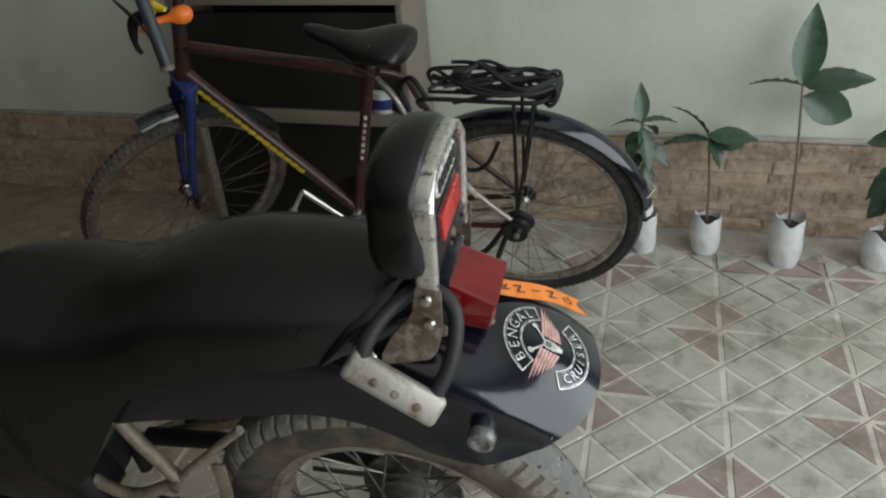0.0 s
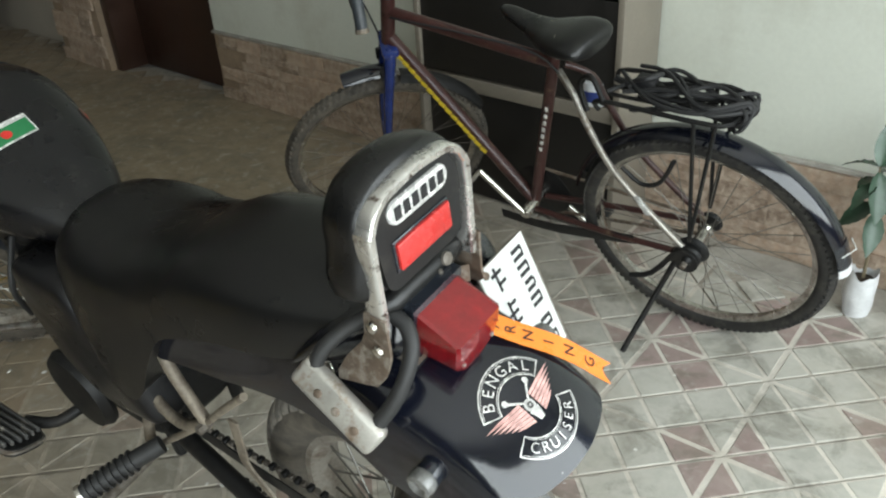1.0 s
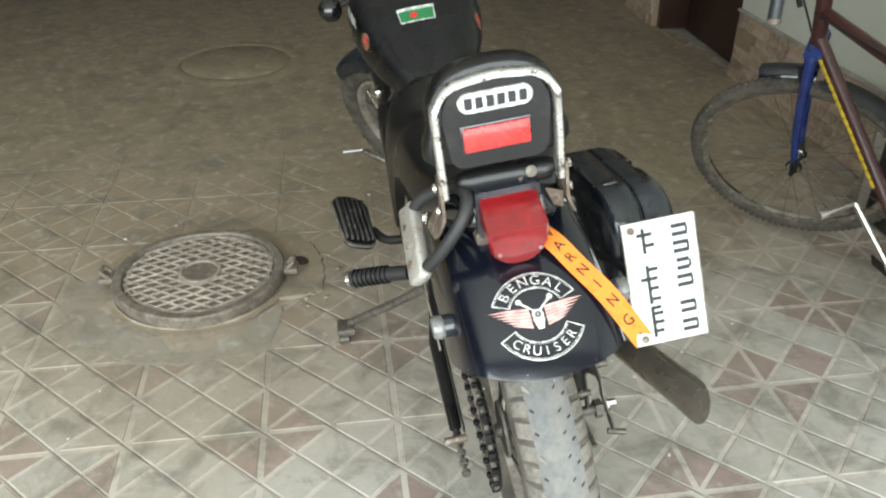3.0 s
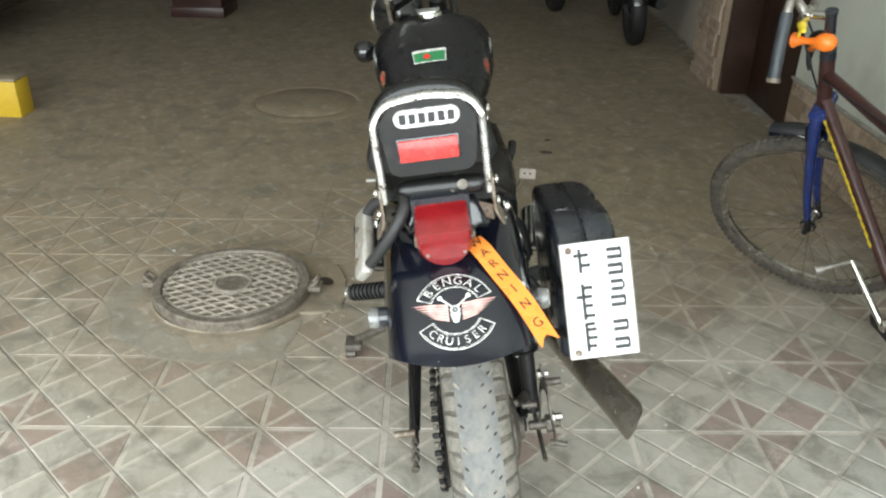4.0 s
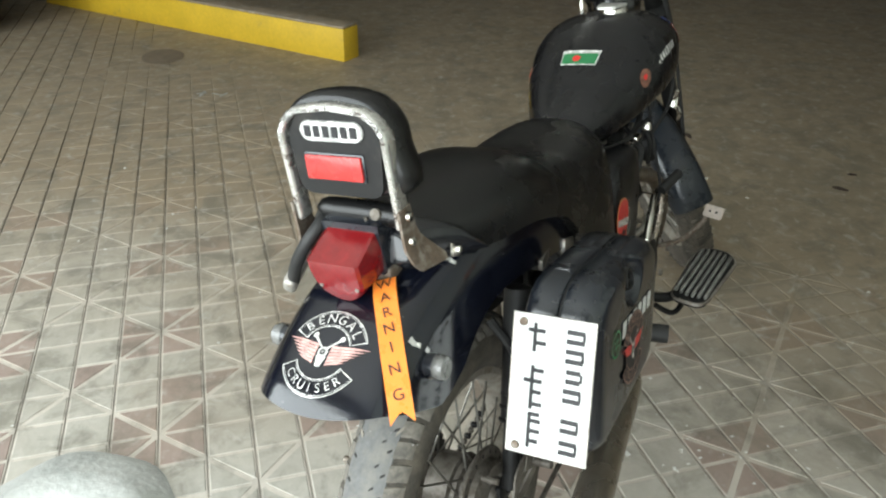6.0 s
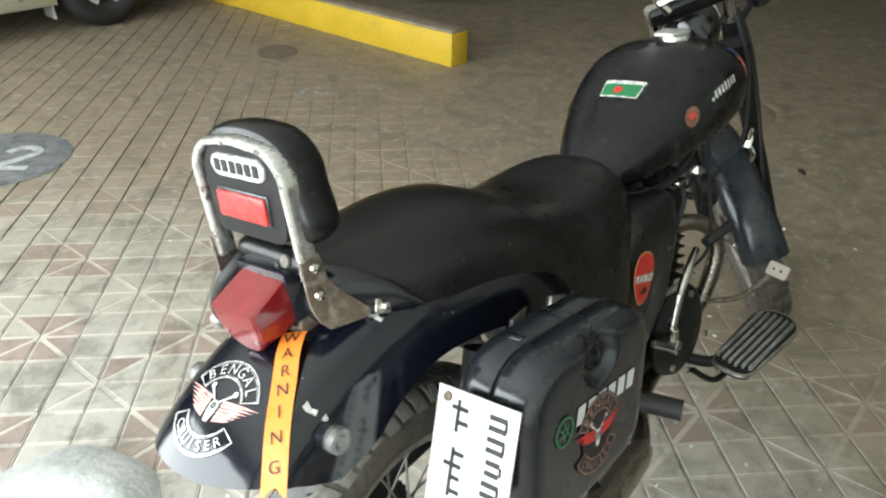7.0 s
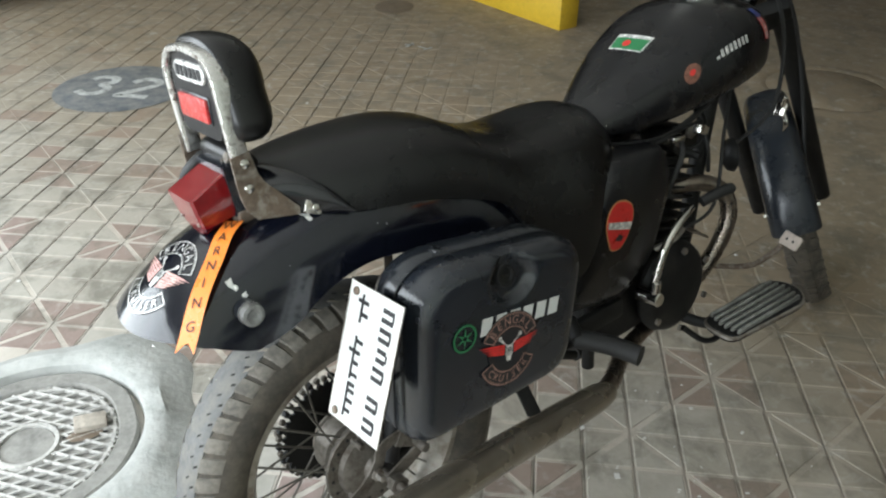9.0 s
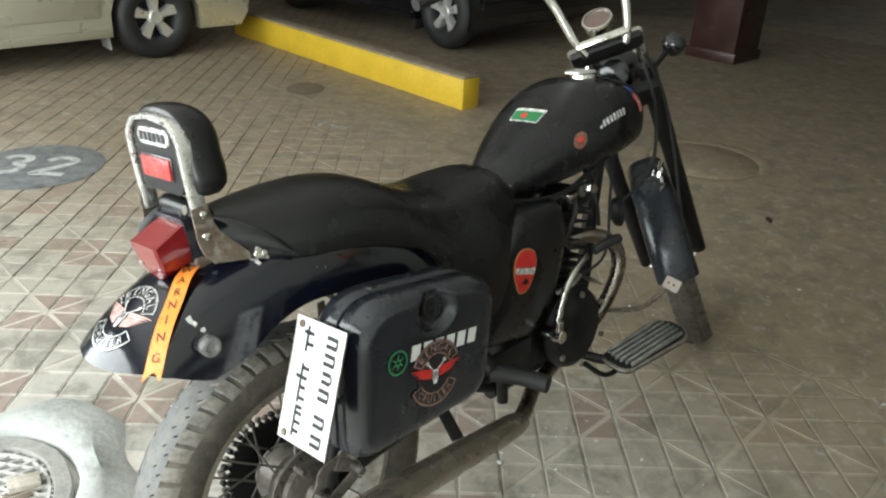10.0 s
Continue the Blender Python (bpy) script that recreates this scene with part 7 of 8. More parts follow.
part("headlamp_ring", turned([(0.080, 0.012), (0.087, 0.014), (0.087, 0.026), (0.072, 0.030)], STEER @ axis_to((1.56, 0, 0.955), (1, 0, -0.05)), 28, wrap=True), M["chrome"], lamp)
guard = []
for k in range(25):
    a = radians(58 + 118 * k / 24)
    row = []
    for q in range(13):
        b = -1 + q / 6
        r = 0.338 + 0.047 * min(1.0, max(0.0, (58 + 118 * k / 24 - 80) / 80)) - 0.050 * abs(b) ** 3
        row.append(STEER @ (AXLE_F + Vector((r * math.cos(a), 0.063 * math.sin(b * math.pi / 2 * 0.96), r * math.sin(a) - 0.0))))
    guard.append(row)
hub_f = STEER @ AXLE_F
thick = [[p + (hub_f - p).normalized() * 0.004 for p in r] for r in guard]
part("front_mudguard", join(rings(guard, closed=False), rings(thick, closed=False)), M["guard_blue"], moto, "blue-black front mudguard", 60)
part("mudguard_stay", each(*[moved(tube([AXLE_F + Vector((0, s * 0.075, 0)), AXLE_F + Vector((-0.33, s * 0.066, 0.08))], 0.004, 8), STEER) for s in (1, -1)]), M["chrome"], moto)
part("guard_clip", join(block((0.012, 0.026, 0.034), Matrix.Translation((1.445, -0.098, 0.684)) @ pose(0, 0, 0, 10, 20, 15), 0.004), rod((1.440, -0.104, 0.695), (1.436, -0.112, 0.720), 0.0055), tube([(1.445, -0.105, 0.675), (1.438, -0.118, 0.655), (1.446, -0.110, 0.632)], [0.005, 0.006, 0.003], 8, 4)), M["chrome"], moto, "bright bent metal clip")
part("front_cable", each(tube([(1.40, -0.07, 1.02), (1.50, -0.075, 0.90), (1.56, -0.085, 0.72), (1.60, -0.095, 0.52), (1.66, -0.09, 0.36)], 0.005, 8, 6), tube([(1.38, -0.08, 1.00), (1.42, -0.10, 0.86), (1.40, -0.10, 0.70), (1.30, -0.06, 0.62)], 0.005, 8, 6), tube([(1.42, 0.10, 1.02), (1.46, 0.14, 0.86), (1.34, 0.07, 0.72)], 0.005, 8, 6)), M["rubber"], moto, "black control cable")


# ---------------------------------------------------------------- the bicycle: x ahead from the rear hub's foot, y to its left
CYCLE = Matrix.Translation((0.249, 2.154, 0)) @ Matrix.Rotation(math.atan2(0.27, -0.963), 4, "Z") @ Matrix.Rotation(radians(-18), 4, "X")
cycle = thing("bicycle", CYCLE, "old maroon bicycle with a blue fork on its stand", "bicycle")
HUB_R, HUB_F = Vector((0, 0, 0.346)), Vector((1.09, 0.0, 0.346))
BB, ST = Vector((0.515, 0, 0.310)), Vector((0.355, 0, 0.850))
HT, HL = Vector((0.865, 0, 0.955)), Vector((0.915, 0, 0.815))
knob = ((-0.019, 0.0, 0.019), 0.011, 0.013, 0.0035, 1.55)
spoked(cycle, "rear_wheel", axis_to(HUB_R, (0, 1, 0)), 0.342, 0.046, 0.046, 0.299, 0.022, 0.075, 32, M["bicycle_tyre"], M["dark_rim"], 0.0012, "knobbly rear tyre on a spoked rim", knob)
TURN = Matrix.Translation(HL) @ Matrix.Rotation(radians(-47), 4, (HL - HT).normalized()) @ Matrix.Translation(-HL)
spoked(cycle, "front_wheel", TURN @ axis_to(HUB_F, (0, 1, 0)), 0.342, 0.042, 0.042, 0.302, 0.020, 0.07, 32, M["tyre"], M["dark_rim"], 0.0009, "knobbly dusty front tyre on a spoked rim", ((-0.0165, 0.0, 0.0165), 0.012, 0.013, 0.0050, 1.75), M["tyre"], M["dim_spoke"])
part("frame", join(tube([ST + Vector((0.006, 0, -0.02)), HT + Vector((0.012, 0, -0.05))], 0.0165, 14), tube([BB, HL + Vector((-0.004, 0, 0.01))], 0.018, 14), tube([BB, ST + Vector((0, 0, 0.02))], 0.0155, 14), tube([HL + (HL - HT) * 0.12, HT], 0.020, 14)), M["maroon"], cycle, "maroon steel frame")
for s in (1, -1):
    part("seat_stay", tube([ST + Vector((-0.01, s * 0.015, -0.03)), Vector((0.290, s * 0.045, 0.775)), Vector((0.262, s * 0.052, 0.70)), Vector((0.20, s * 0.056, 0.57)), Vector((0.10, s * 0.06, 0.45)), HUB_R + Vector((0.01, s * 0.062, 0.01))], 0.009, 10, 5), M["steel"] if s > 0 else M["maroon"], cycle, "bare steel seat stay" if s > 0 else "maroon seat stay")
    part("chain_stay", tube([BB + Vector((-0.02, s * 0.03, 0)), Vector((0.25, s * 0.052, 0.325)), HUB_R + Vector((0, s * 0.062, 0))], 0.009, 10, 4), M["maroon"], cycle)
tp = []
for k in range(16):
    p = HL.lerp(BB, 0.06 + 0.040 * k) + Vector((0.0, 0.019, 0.004))
    tp.append(block((0.016, 0.002, 0.022), Matrix.Translation(p) @ pose(0, 0, 0, 0, 50, 0), 0.0006, 1))
part("frame_bar", tp, M["yellow_tape"], cycle)
part("frame_stripe", tube([HL.lerp(BB, 0.66) + Vector((0, 0.012, 0.003)), HL.lerp(BB, 0.05) + Vector((0, 0.012, 0.003))], 0.0075, 8), M["gold_print"], cycle)
part("seat_bar", each(*[block((0.010, 0.002, 0.014), Matrix.Translation(ST.lerp(BB, 0.30 + 0.045 * k) + Vector((0.0, 0.0155, 0))) @ pose(0, 0, 0, 0, -16, 0), 0.0005, 1) for k in range(7)]), M["silver_print"], cycle)
fork_l = [moved(tube([HL + (HL - HT) * 0.10 + Vector((0, s * 0.03, 0)), HL + (HL - HT).normalized() * 0.06 + Vector((0.005, s * 0.046, 0)), HUB_F + Vector((-0.055, s * 0.043, 0.17)), HUB_F + Vector((-0.012, s * 0.042, 0.03))], [0.017, 0.0175, 0.0135, 0.010], 12, 5), TURN) for s in (1, -1)]
part("fork", join(*fork_l, moved(block((0.05, 0.11, 0.03), Matrix.Translation(HL + (HL - HT) * 0.14), 0.01), TURN)), M["blue"], cycle, "glossy blue fork")
part("fork_end", each(*[moved(join(tube([HUB_F + Vector((-0.018, s * 0.042, 0.045)), HUB_F + Vector((0, s * 0.043, -0.008))], [0.0105, 0.012], 10), rod(HUB_F + Vector((0, s * 0.03, 0)), HUB_F + Vector((0, s * 0.066, 0)), 0.009, 6), turned([(0.010, 0), (0.026, 0.001), (0.026, 0.004), (0.010, 0.008)], axis_to(HUB_F + Vector((0, s * 0.026, 0)), (0, s, 0)), 20)), TURN) for s in (1, -1)]), M["matt_black"], cycle, "greasy black fork end and hub flange")
BACK_C = CYCLE.inverted()


def steer_pts(*points):
    """Places in the room, turned into the bicycle's own frame."""
    return [BACK_C @ Vector(p) for p in points]


UPW = (HT - HL).normalized()
post_top = HT + UPW * 0.142
clamp = steer_pts((-0.695, 2.030, 1.020))[0]
stem = part("stem", join(tube([HT, HT + UPW * 0.03], 0.021, 14), tube([HT, post_top], 0.0145, 14), turned([(0.001, -0.004), (0.0165, -0.002), (0.0165, 0.006), (0.008, 0.009), (0.001, 0.009)], axis_to(post_top, UPW), 14)), M["plastic"], cycle, "dark handlebar stem")
part("stem_arm", join(tube([post_top - UPW * 0.012, clamp], [0.0115, 0.010], 12), rod(clamp + (BACK_C.to_3x3() @ Vector((0.013, -0.016, -0.008))), clamp - (BACK_C.to_3x3() @ Vector((0.013, -0.016, -0.008))), 0.0155)), M["chrome"], stem, "bright stem arm and clamp")
part("handlebar", tube(steer_pts((-0.665, 1.945, 0.855), (-0.680, 1.956, 0.950), (-0.698, 1.972, 1.035), (-0.706, 1.992, 1.058), (-0.702, 2.012, 1.040), (-0.695, 2.030, 1.020), (-0.718, 2.066, 1.030), (-0.775, 2.120, 1.055), (-0.850, 2.165, 1.075), (-0.935, 2.215, 1.080)), 0.0125, 12, 5), M["steel"], cycle, "bent steel handlebar")
for pts in (((-0.665, 1.945, 0.855), (-0.680, 1.956, 0.950), (-0.695, 1.969, 1.025)), ((-0.938, 2.217, 1.080), (-0.895, 2.193, 1.079), (-0.850, 2.165, 1.075))):
    grip = part("grip", tube(steer_pts(*pts), 0.0165, 14, 4), M["grip"], cycle, "dusty blue-grey grip")
    end, way = steer_pts(pts[0])[0], steer_pts(pts[0])[0] - steer_pts(pts[1])[0]
    part("grip_end", turned([(0.006, -0.006), (0.0175, -0.006), (0.0190, 0.0), (0.0175, 0.006), (0.011, 0.007), (0.010, 0.001), (0.001, 0.0)], axis_to(end, way), 16), M["stay"], grip, "worn open end of the grip")
part("brake_lever", tube(steer_pts((-0.665, 2.10, 0.945), (-0.735, 2.13, 0.945), (-0.80, 2.165, 0.925), (-0.815, 2.175, 0.865), (-0.805, 2.18, 0.835)), [0.015, 0.021, 0.017, 0.008, 0.007], 10, 5), M["matt_black"], cycle, "black hooked brake lever")
horn = part("bulb_horn", turned([(0.001, -0.030), (0.012, -0.028), (0.022, -0.017), (0.025, 0.0), (0.021, 0.016), (0.011, 0.030), (0.009, 0.050), (0.010, 0.07)], axis_to(Vector((0.828, 0.018, 1.012)), (0.80, 0.55, 0.05)), 22), M["orange"], cycle, "orange rubber bulb horn")
part("trumpet", turned([(0.009, 0.05), (0.010, 0.062), (0.014, 0.078), (0.021, 0.090), (0.019, 0.090), (0.009, 0.07)], axis_to(Vector((0.828, 0.018, 1.012)), (0.80, 0.55, 0.05)), 18), M["orange"], horn, "short orange horn bell")
part("yellow_rag", join(tube(steer_pts((-0.655, 2.000, 0.985), (-0.690, 2.020, 0.992), (-0.715, 2.050, 0.985)), [0.006, 0.013, 0.008], 10, 3), tube(steer_pts((-0.685, 2.015, 0.990), (-0.700, 2.025, 0.960)), [0.007, 0.004], 8)), M["yellow_tape"], cycle, "scrap of yellow rag tied by the horn")
part("lever_hood", tube(steer_pts((-0.745, 2.125, 0.925), (-0.775, 2.14, 0.905)), [0.012, 0.009], 10), M["orange"], cycle, "orange rag on the lever")
sad = []
for x, z, w, h in ((0.185, 0.925, 0.050, 0.030), (0.195, 0.942, 0.075, 0.045), (0.235, 0.948, 0.085, 0.055), (0.29, 0.940, 0.075, 0.055), (0.345, 0.932, 0.050, 0.048), (0.40, 0.936, 0.032, 0.038), (0.46, 0.946, 0.024, 0.030), (0.49, 0.946, 0.012, 0.016)):
    sad.append([Vector((x, w * math.copysign(abs(math.cos(a)) ** 0.7, math.cos(a)), z - h * 0.5 + (h * 0.5) * math.sin(a))) for a in (2 * math.pi * k / 20 for k in range(20))])
SADDLE = Matrix.Translation((0.40, -0.05, -0.03)) @ Matrix.Rotation(radians(-12), 4, "Z") @ Matrix.Translation((-0.335, 0, 0))
part("saddle", rings([[SADDLE @ p for p in r] for r in zip(*[spline(c, 3) for c in zip(*sad)])]), M["vinyl"], cycle, "worn black saddle", 70)
part("saddle_post", join(tube([ST, ST + (ST - BB).normalized() * 0.06], 0.013, 12), *[tube([SADDLE @ Vector(p) for p in ((0.22, s * 0.03, 0.905), (0.30, s * 0.022, 0.892), (0.40, s * 0.01, 0.915))], 0.0035, 8, 4) for s in (1, -1)]), M["steel"], cycle)


def guard_arc(c, r, a0, a1, w, m=Matrix()):
    rows = []
    for k in range(29):
        a = radians(a0 + (a1 - a0) * k / 28)
        rows.append([m @ (c + Vector(((r - 0.016 * abs(b) ** 2.5) * math.cos(a), w * b, (r - 0.016 * abs(b) ** 2.5) * math.sin(a)))) for b in (-1, -0.8, -0.5, -0.2, 0.2, 0.5, 0.8, 1)])
    low = [[p + (c - p).normalized() * 0.002 for p in r] for r in rows]
    return join(rings(rows, closed=False), rings(low, closed=False))


part("rear_mudguard", guard_arc(HUB_R, 0.368, 18, 160, 0.033), M["fender_black"], cycle, "dark blue-black mudguard tied with string", 60)
part("mudguard_end", guard_arc(HUB_R, 0.3695, 160, 174, 0.032), M["plastic"], cycle, "dark mudguard end", 60)
part("tape", guard_arc(HUB_R, 0.3705, 171, 175, 0.033), M["bag"], cycle, "grimy scrap of white tape", 60)
part("string", each(tube([(-0.352, 0.034, 0.452), (-0.372, 0.0, 0.458), (-0.352, -0.034, 0.452)], 0.0015, 6)), M["white"], cycle)
part("front_mudguard", guard_arc(HUB_F, 0.396, 89, 113, 0.031, TURN), M["fender_black"], cycle, "black front mudguard", 60)
part("front_mudguard", guard_arc(HUB_F, 0.366, 116, 168, 0.031, TURN), M["matt_black"], cycle, "black front mudguard", 60)
# carrier with elastic cords wound over it
CX = lambda pts: [(x * 0.85 + 0.035, y, z) for x, y, z in pts]
rack = part("carrier", tube(CX([(0.22, 0.055, 0.760), (0.20, 0.065, 0.795), (-0.08, 0.068, 0.79), (-0.15, 0.05, 0.785), (-0.162, 0.0, 0.783), (-0.15, -0.05, 0.785), (-0.08, -0.068, 0.79), (0.20, -0.065, 0.795), (0.22, -0.055, 0.760)]), 0.006, 8, 5), M["matt_black"], cycle, "black rear carrier wound with cords")
for y in (-0.03, 0.0, 0.03):
    part("rod", tube(CX([(0.20, y, 0.792), (-0.155, y, 0.785)]), 0.005, 8), M["matt_black"], rack)
for s in (1, -1):
    for d in (0.0, -0.05):
        part("leg", tube([(-0.02 + d, s * 0.066, 0.79), (0.0, s * 0.066, 0.40)], 0.005, 8), M["matt_black"], rack)
part("stay", tube([(0.20, 0.065, 0.795), (0.24, 0.04, 0.84), (0.28, 0.03, 0.80), (0.26, 0.045, 0.74)], 0.007, 10, 6), M["matt_black"], rack)
part("hook", tube([(0.17, 0.066, 0.60), (0.12, 0.066, 0.56), (0.07, 0.066, 0.58), (0.03, 0.066, 0.66)], 0.006, 8, 5), M["matt_black"], rack)
rnd = random.Random(3)
for k in range(9):
    z = 0.800 + 0.004 * (k % 4) + 0.004 * (k // 4)
    pts = [(0.16 + rnd.uniform(-0.03, 0.04), rnd.uniform(-0.05, 0.05), z + rnd.uniform(0, 0.015)), (0.05, rnd.uniform(-0.07, 0.07), z + rnd.uniform(0, 0.02)), (-0.08, rnd.uniform(-0.07, 0.07), z + rnd.uniform(0, 0.012)), (-0.175 - rnd.uniform(0, 0.012), rnd.uniform(-0.05, 0.05), z), (-0.165, rnd.uniform(-0.05, 0.05), z - 0.028 - rnd.uniform(0, 0.02)), (-0.05, rnd.uniform(-0.075, 0.075), z - 0.025), (0.12, rnd.uniform(-0.07, 0.07), z - 0.03)]
    part("elastic_cord", tube(CX(pts), 0.0052, 7, 5), M["cord"], rack, "black elastic cord")
part("cord_knot", join(tube([(0.12, 0.0, 0.83), (0.13, 0.03, 0.845), (0.10, 0.035, 0.858), (0.08, 0.0, 0.85), (0.10, -0.01, 0.835)], 0.006, 8, 5), block((0.05, 0.04, 0.02), Matrix.Translation((0.12, 0, 0.825)), 0.008)), M["cord"], rack)
# drive
part("chainring", turned([(0.02, 0.0), (0.088, 0.0), (0.092, 0.003), (0.088, 0.006), (0.02, 0.006)], axis_to(BB + Vector((0, -0.055, 0)), (0, 1, 0)), 40), M["matt_black"], cycle)
part("crank", join(tube([BB + Vector((0, 0.06, 0)), BB + Vector((0.12, 0.075, 0.145))], 0.009, 10), tube([BB + Vector((0, -0.065, 0)), BB + Vector((-0.12, -0.08, -0.13))], 0.009, 10), rod(BB + Vector((0, -0.07, 0)), BB + Vector((0, 0.065, 0)), 0.018)), M["chrome"], cycle, "chromed cranks")
part("pedal", join(rod(BB + Vector((0.12, 0.075, 0.145)), BB + Vector((0.12, 0.175, 0.145)), 0.007), turned([(0.001, 0), (0.013, 0), (0.013, 0.02), (0.001, 0.022)], axis_to(BB + Vector((0.12, 0.155, 0.145)), (0, 1, 0)), 12)), M["steel"], cycle, "bare pedal spindle")
part("pedal", block((0.09, 0.08, 0.022), Matrix.Translation(BB + Vector((-0.12, -0.13, -0.13))), 0.006), M["rubber"], cycle)
part("chain", join(tube([BB + Vector((0.0, -0.055, 0.088)), HUB_R + Vector((0, -0.045, 0.032))], 0.005, 6), tube([BB + Vector((0.0, -0.055, -0.088)), HUB_R + Vector((0, -0.045, -0.032))], 0.005, 6)), M["rust"], cycle)
part("chain_guard", tube([BB + Vector((0.10, 0.045, -0.045)), BB + Vector((-0.1, 0.05, -0.035)), HUB_R + Vector((0.16, 0.058, -0.01))], 0.012, 8, 3, flat=(0.004, 0.035, (0, 1, 0))), M["matt_black"], cycle)
part("hub_cone", each(turned([(0.006, 0.0), (0.030, 0.004), (0.034, 0.012), (0.030, 0.020), (0.016, 0.026), (0.010, 0.040), (0.007, 0.042)], axis_to(HUB_R + Vector((0, 0.055, 0)), (0, 1, 0)), 20), turned([(0.006, 0.0), (0.030, 0.004), (0.034, 0.012), (0.030, 0.020), (0.012, 0.026)], axis_to(HUB_R + Vector((0, -0.055, 0)), (0, -1, 0)), 20)), M["matt_black"], cycle, "greasy black hub cone")
part("axle_nut", rod(HUB_R + Vector((0, 0.094, 0)), HUB_R + Vector((0, 0.112, 0)), 0.008, 6), M["steel"], cycle)
part("stay_reflector", tube([(0.135, 0.070, 0.512), (0.105, 0.072, 0.462)], 0.007, 8, flat=(0.016, 0.006, (1, 0, 0))), M["silver_print"], cycle, "pale strip tied on the stay")
part("freewheel", turned([(0.012, 0), (0.042, 0), (0.044, 0.003), (0.042, 0.006), (0.034, 0.012), (0.012, 0.020)], axis_to(HUB_R + Vector((0, 0.040, 0)), (0, 1, 0)), 28), M["matt_black"], cycle)
part("kick_stand", join(tube([(0.03, 0.075, 0.335), (0.07, 0.12, 0.23), (0.125, 0.245, 0.078)], 0.008, 10, 4), tube([(0.03, 0.07, 0.36), (0.10, 0.09, 0.26), (0.16, 0.10, 0.235)], 0.008, 8, 3), turned([(0.012, -0.012), (0.038, -0.012), (0.038, 0.008), (0.012, 0.012)], axis_to((0.01, 0.075, 0.335), (0, 1, 0)), 16)), M["matt_black"], cycle, "black side stand")
part("brake_caliper", moved(join(tube([HL + Vector((0.05, 0.04, -0.06)), HL + Vector((0.06, 0.045, -0.10)), HL + Vector((0.06, 0.03, -0.12))], 0.007, 8, 3), tube([HL + Vector((0.05, -0.04, -0.06)), HL + Vector((0.06, -0.045, -0.10))], 0.007, 8, 3)), TURN), M["matt_black"], cycle)
part("brake_cable", each(tube(steer_pts((-0.80, 2.165, 0.93), (-0.83, 2.14, 0.99), (-0.76, 2.10, 0.93), (-0.735, 2.17, 0.78)), 0.003, 6, 6), tube([(0.86, 0.02, 0.90), (0.6, 0.018, 0.885), (0.40, 0.018, 0.86), (0.30, 0.03, 0.78)], 0.003, 6, 4)), M["cord"], cycle)


# ---------------------------------------------------------------- parked cars and machines at the back
def arch_outline(length, wheels, r, sill, belt, nose, tail):
    """Side view of a car's lower body, with its wheel arches, from the rear end (x = 0)."""
    pts = [(0.02, belt * 0.62), (0.03, sill + 0.10), (0.10, sill)]
    for w in wheels:
        pts += [(w - r - 0.02, sill)] + [(w + (r + 0.02) * math.cos(radians(a)), 0.31 + (r + 0.02) * math.sin(radians(a))) for a in range(170, 9, -16)] + [(w + r + 0.02, sill)]
    pts += [(length - 0.12, sill), (length - 0.02, sill + 0.12), (length, nose * 0.7), (length - 0.06, nose), (length * 0.70, belt), (length * 0.12, belt), (0.02, tail)]
    return [Vector(p) for p in pts]


def car_wheel(parent, x, y, r, spokes, side):
    m = axis_to((x, y, r), (0, side, 0))
    w = part("wheel", tyre_shape(r, 0.20, 0.17, m, 48), M["rubber"], parent, "black car tyre")
    rr = r * 0.71
    part("rim", turned([(rr, -0.08), (rr + 0.008, 0.070), (rr + 0.002, 0.082), (rr - 0.012, 0.080), (rr - 0.02, 0.03), (rr - 0.03, -0.08)], m, 40, wrap=True), M["alloy"], w, "silver alloy rim")
    part("disc", turned([(0.001, 0.0), (rr - 0.02, 0.0), (rr - 0.02, -0.02), (0.001, -0.02)], m, 32), M["matt_black"], w)
    part("hub_cap", turned([(0.06, 0.03), (0.062, 0.060), (0.045, 0.074), (0.03, 0.070), (0.001, 0.068)], m, 24), M["alloy"], w)
    for k in range(spokes):
        a = 360 * k / spokes + 90
        t = m @ pose(0, 0, 0, 0, 0, a)
        part("spoke", rings([[t @ Vector((q, s * wd, z)) for s, z in ((-1, 0.02), (-0.7, dz), (0.7, dz), (1, 0.02))] for q, wd, dz in ((0.045, 0.030, 0.066), (0.09, 0.036, 0.069), (rr - 0.04, 0.056, 0.076), (rr - 0.006, 0.082, 0.070))]), M["alloy"], w)
    return w


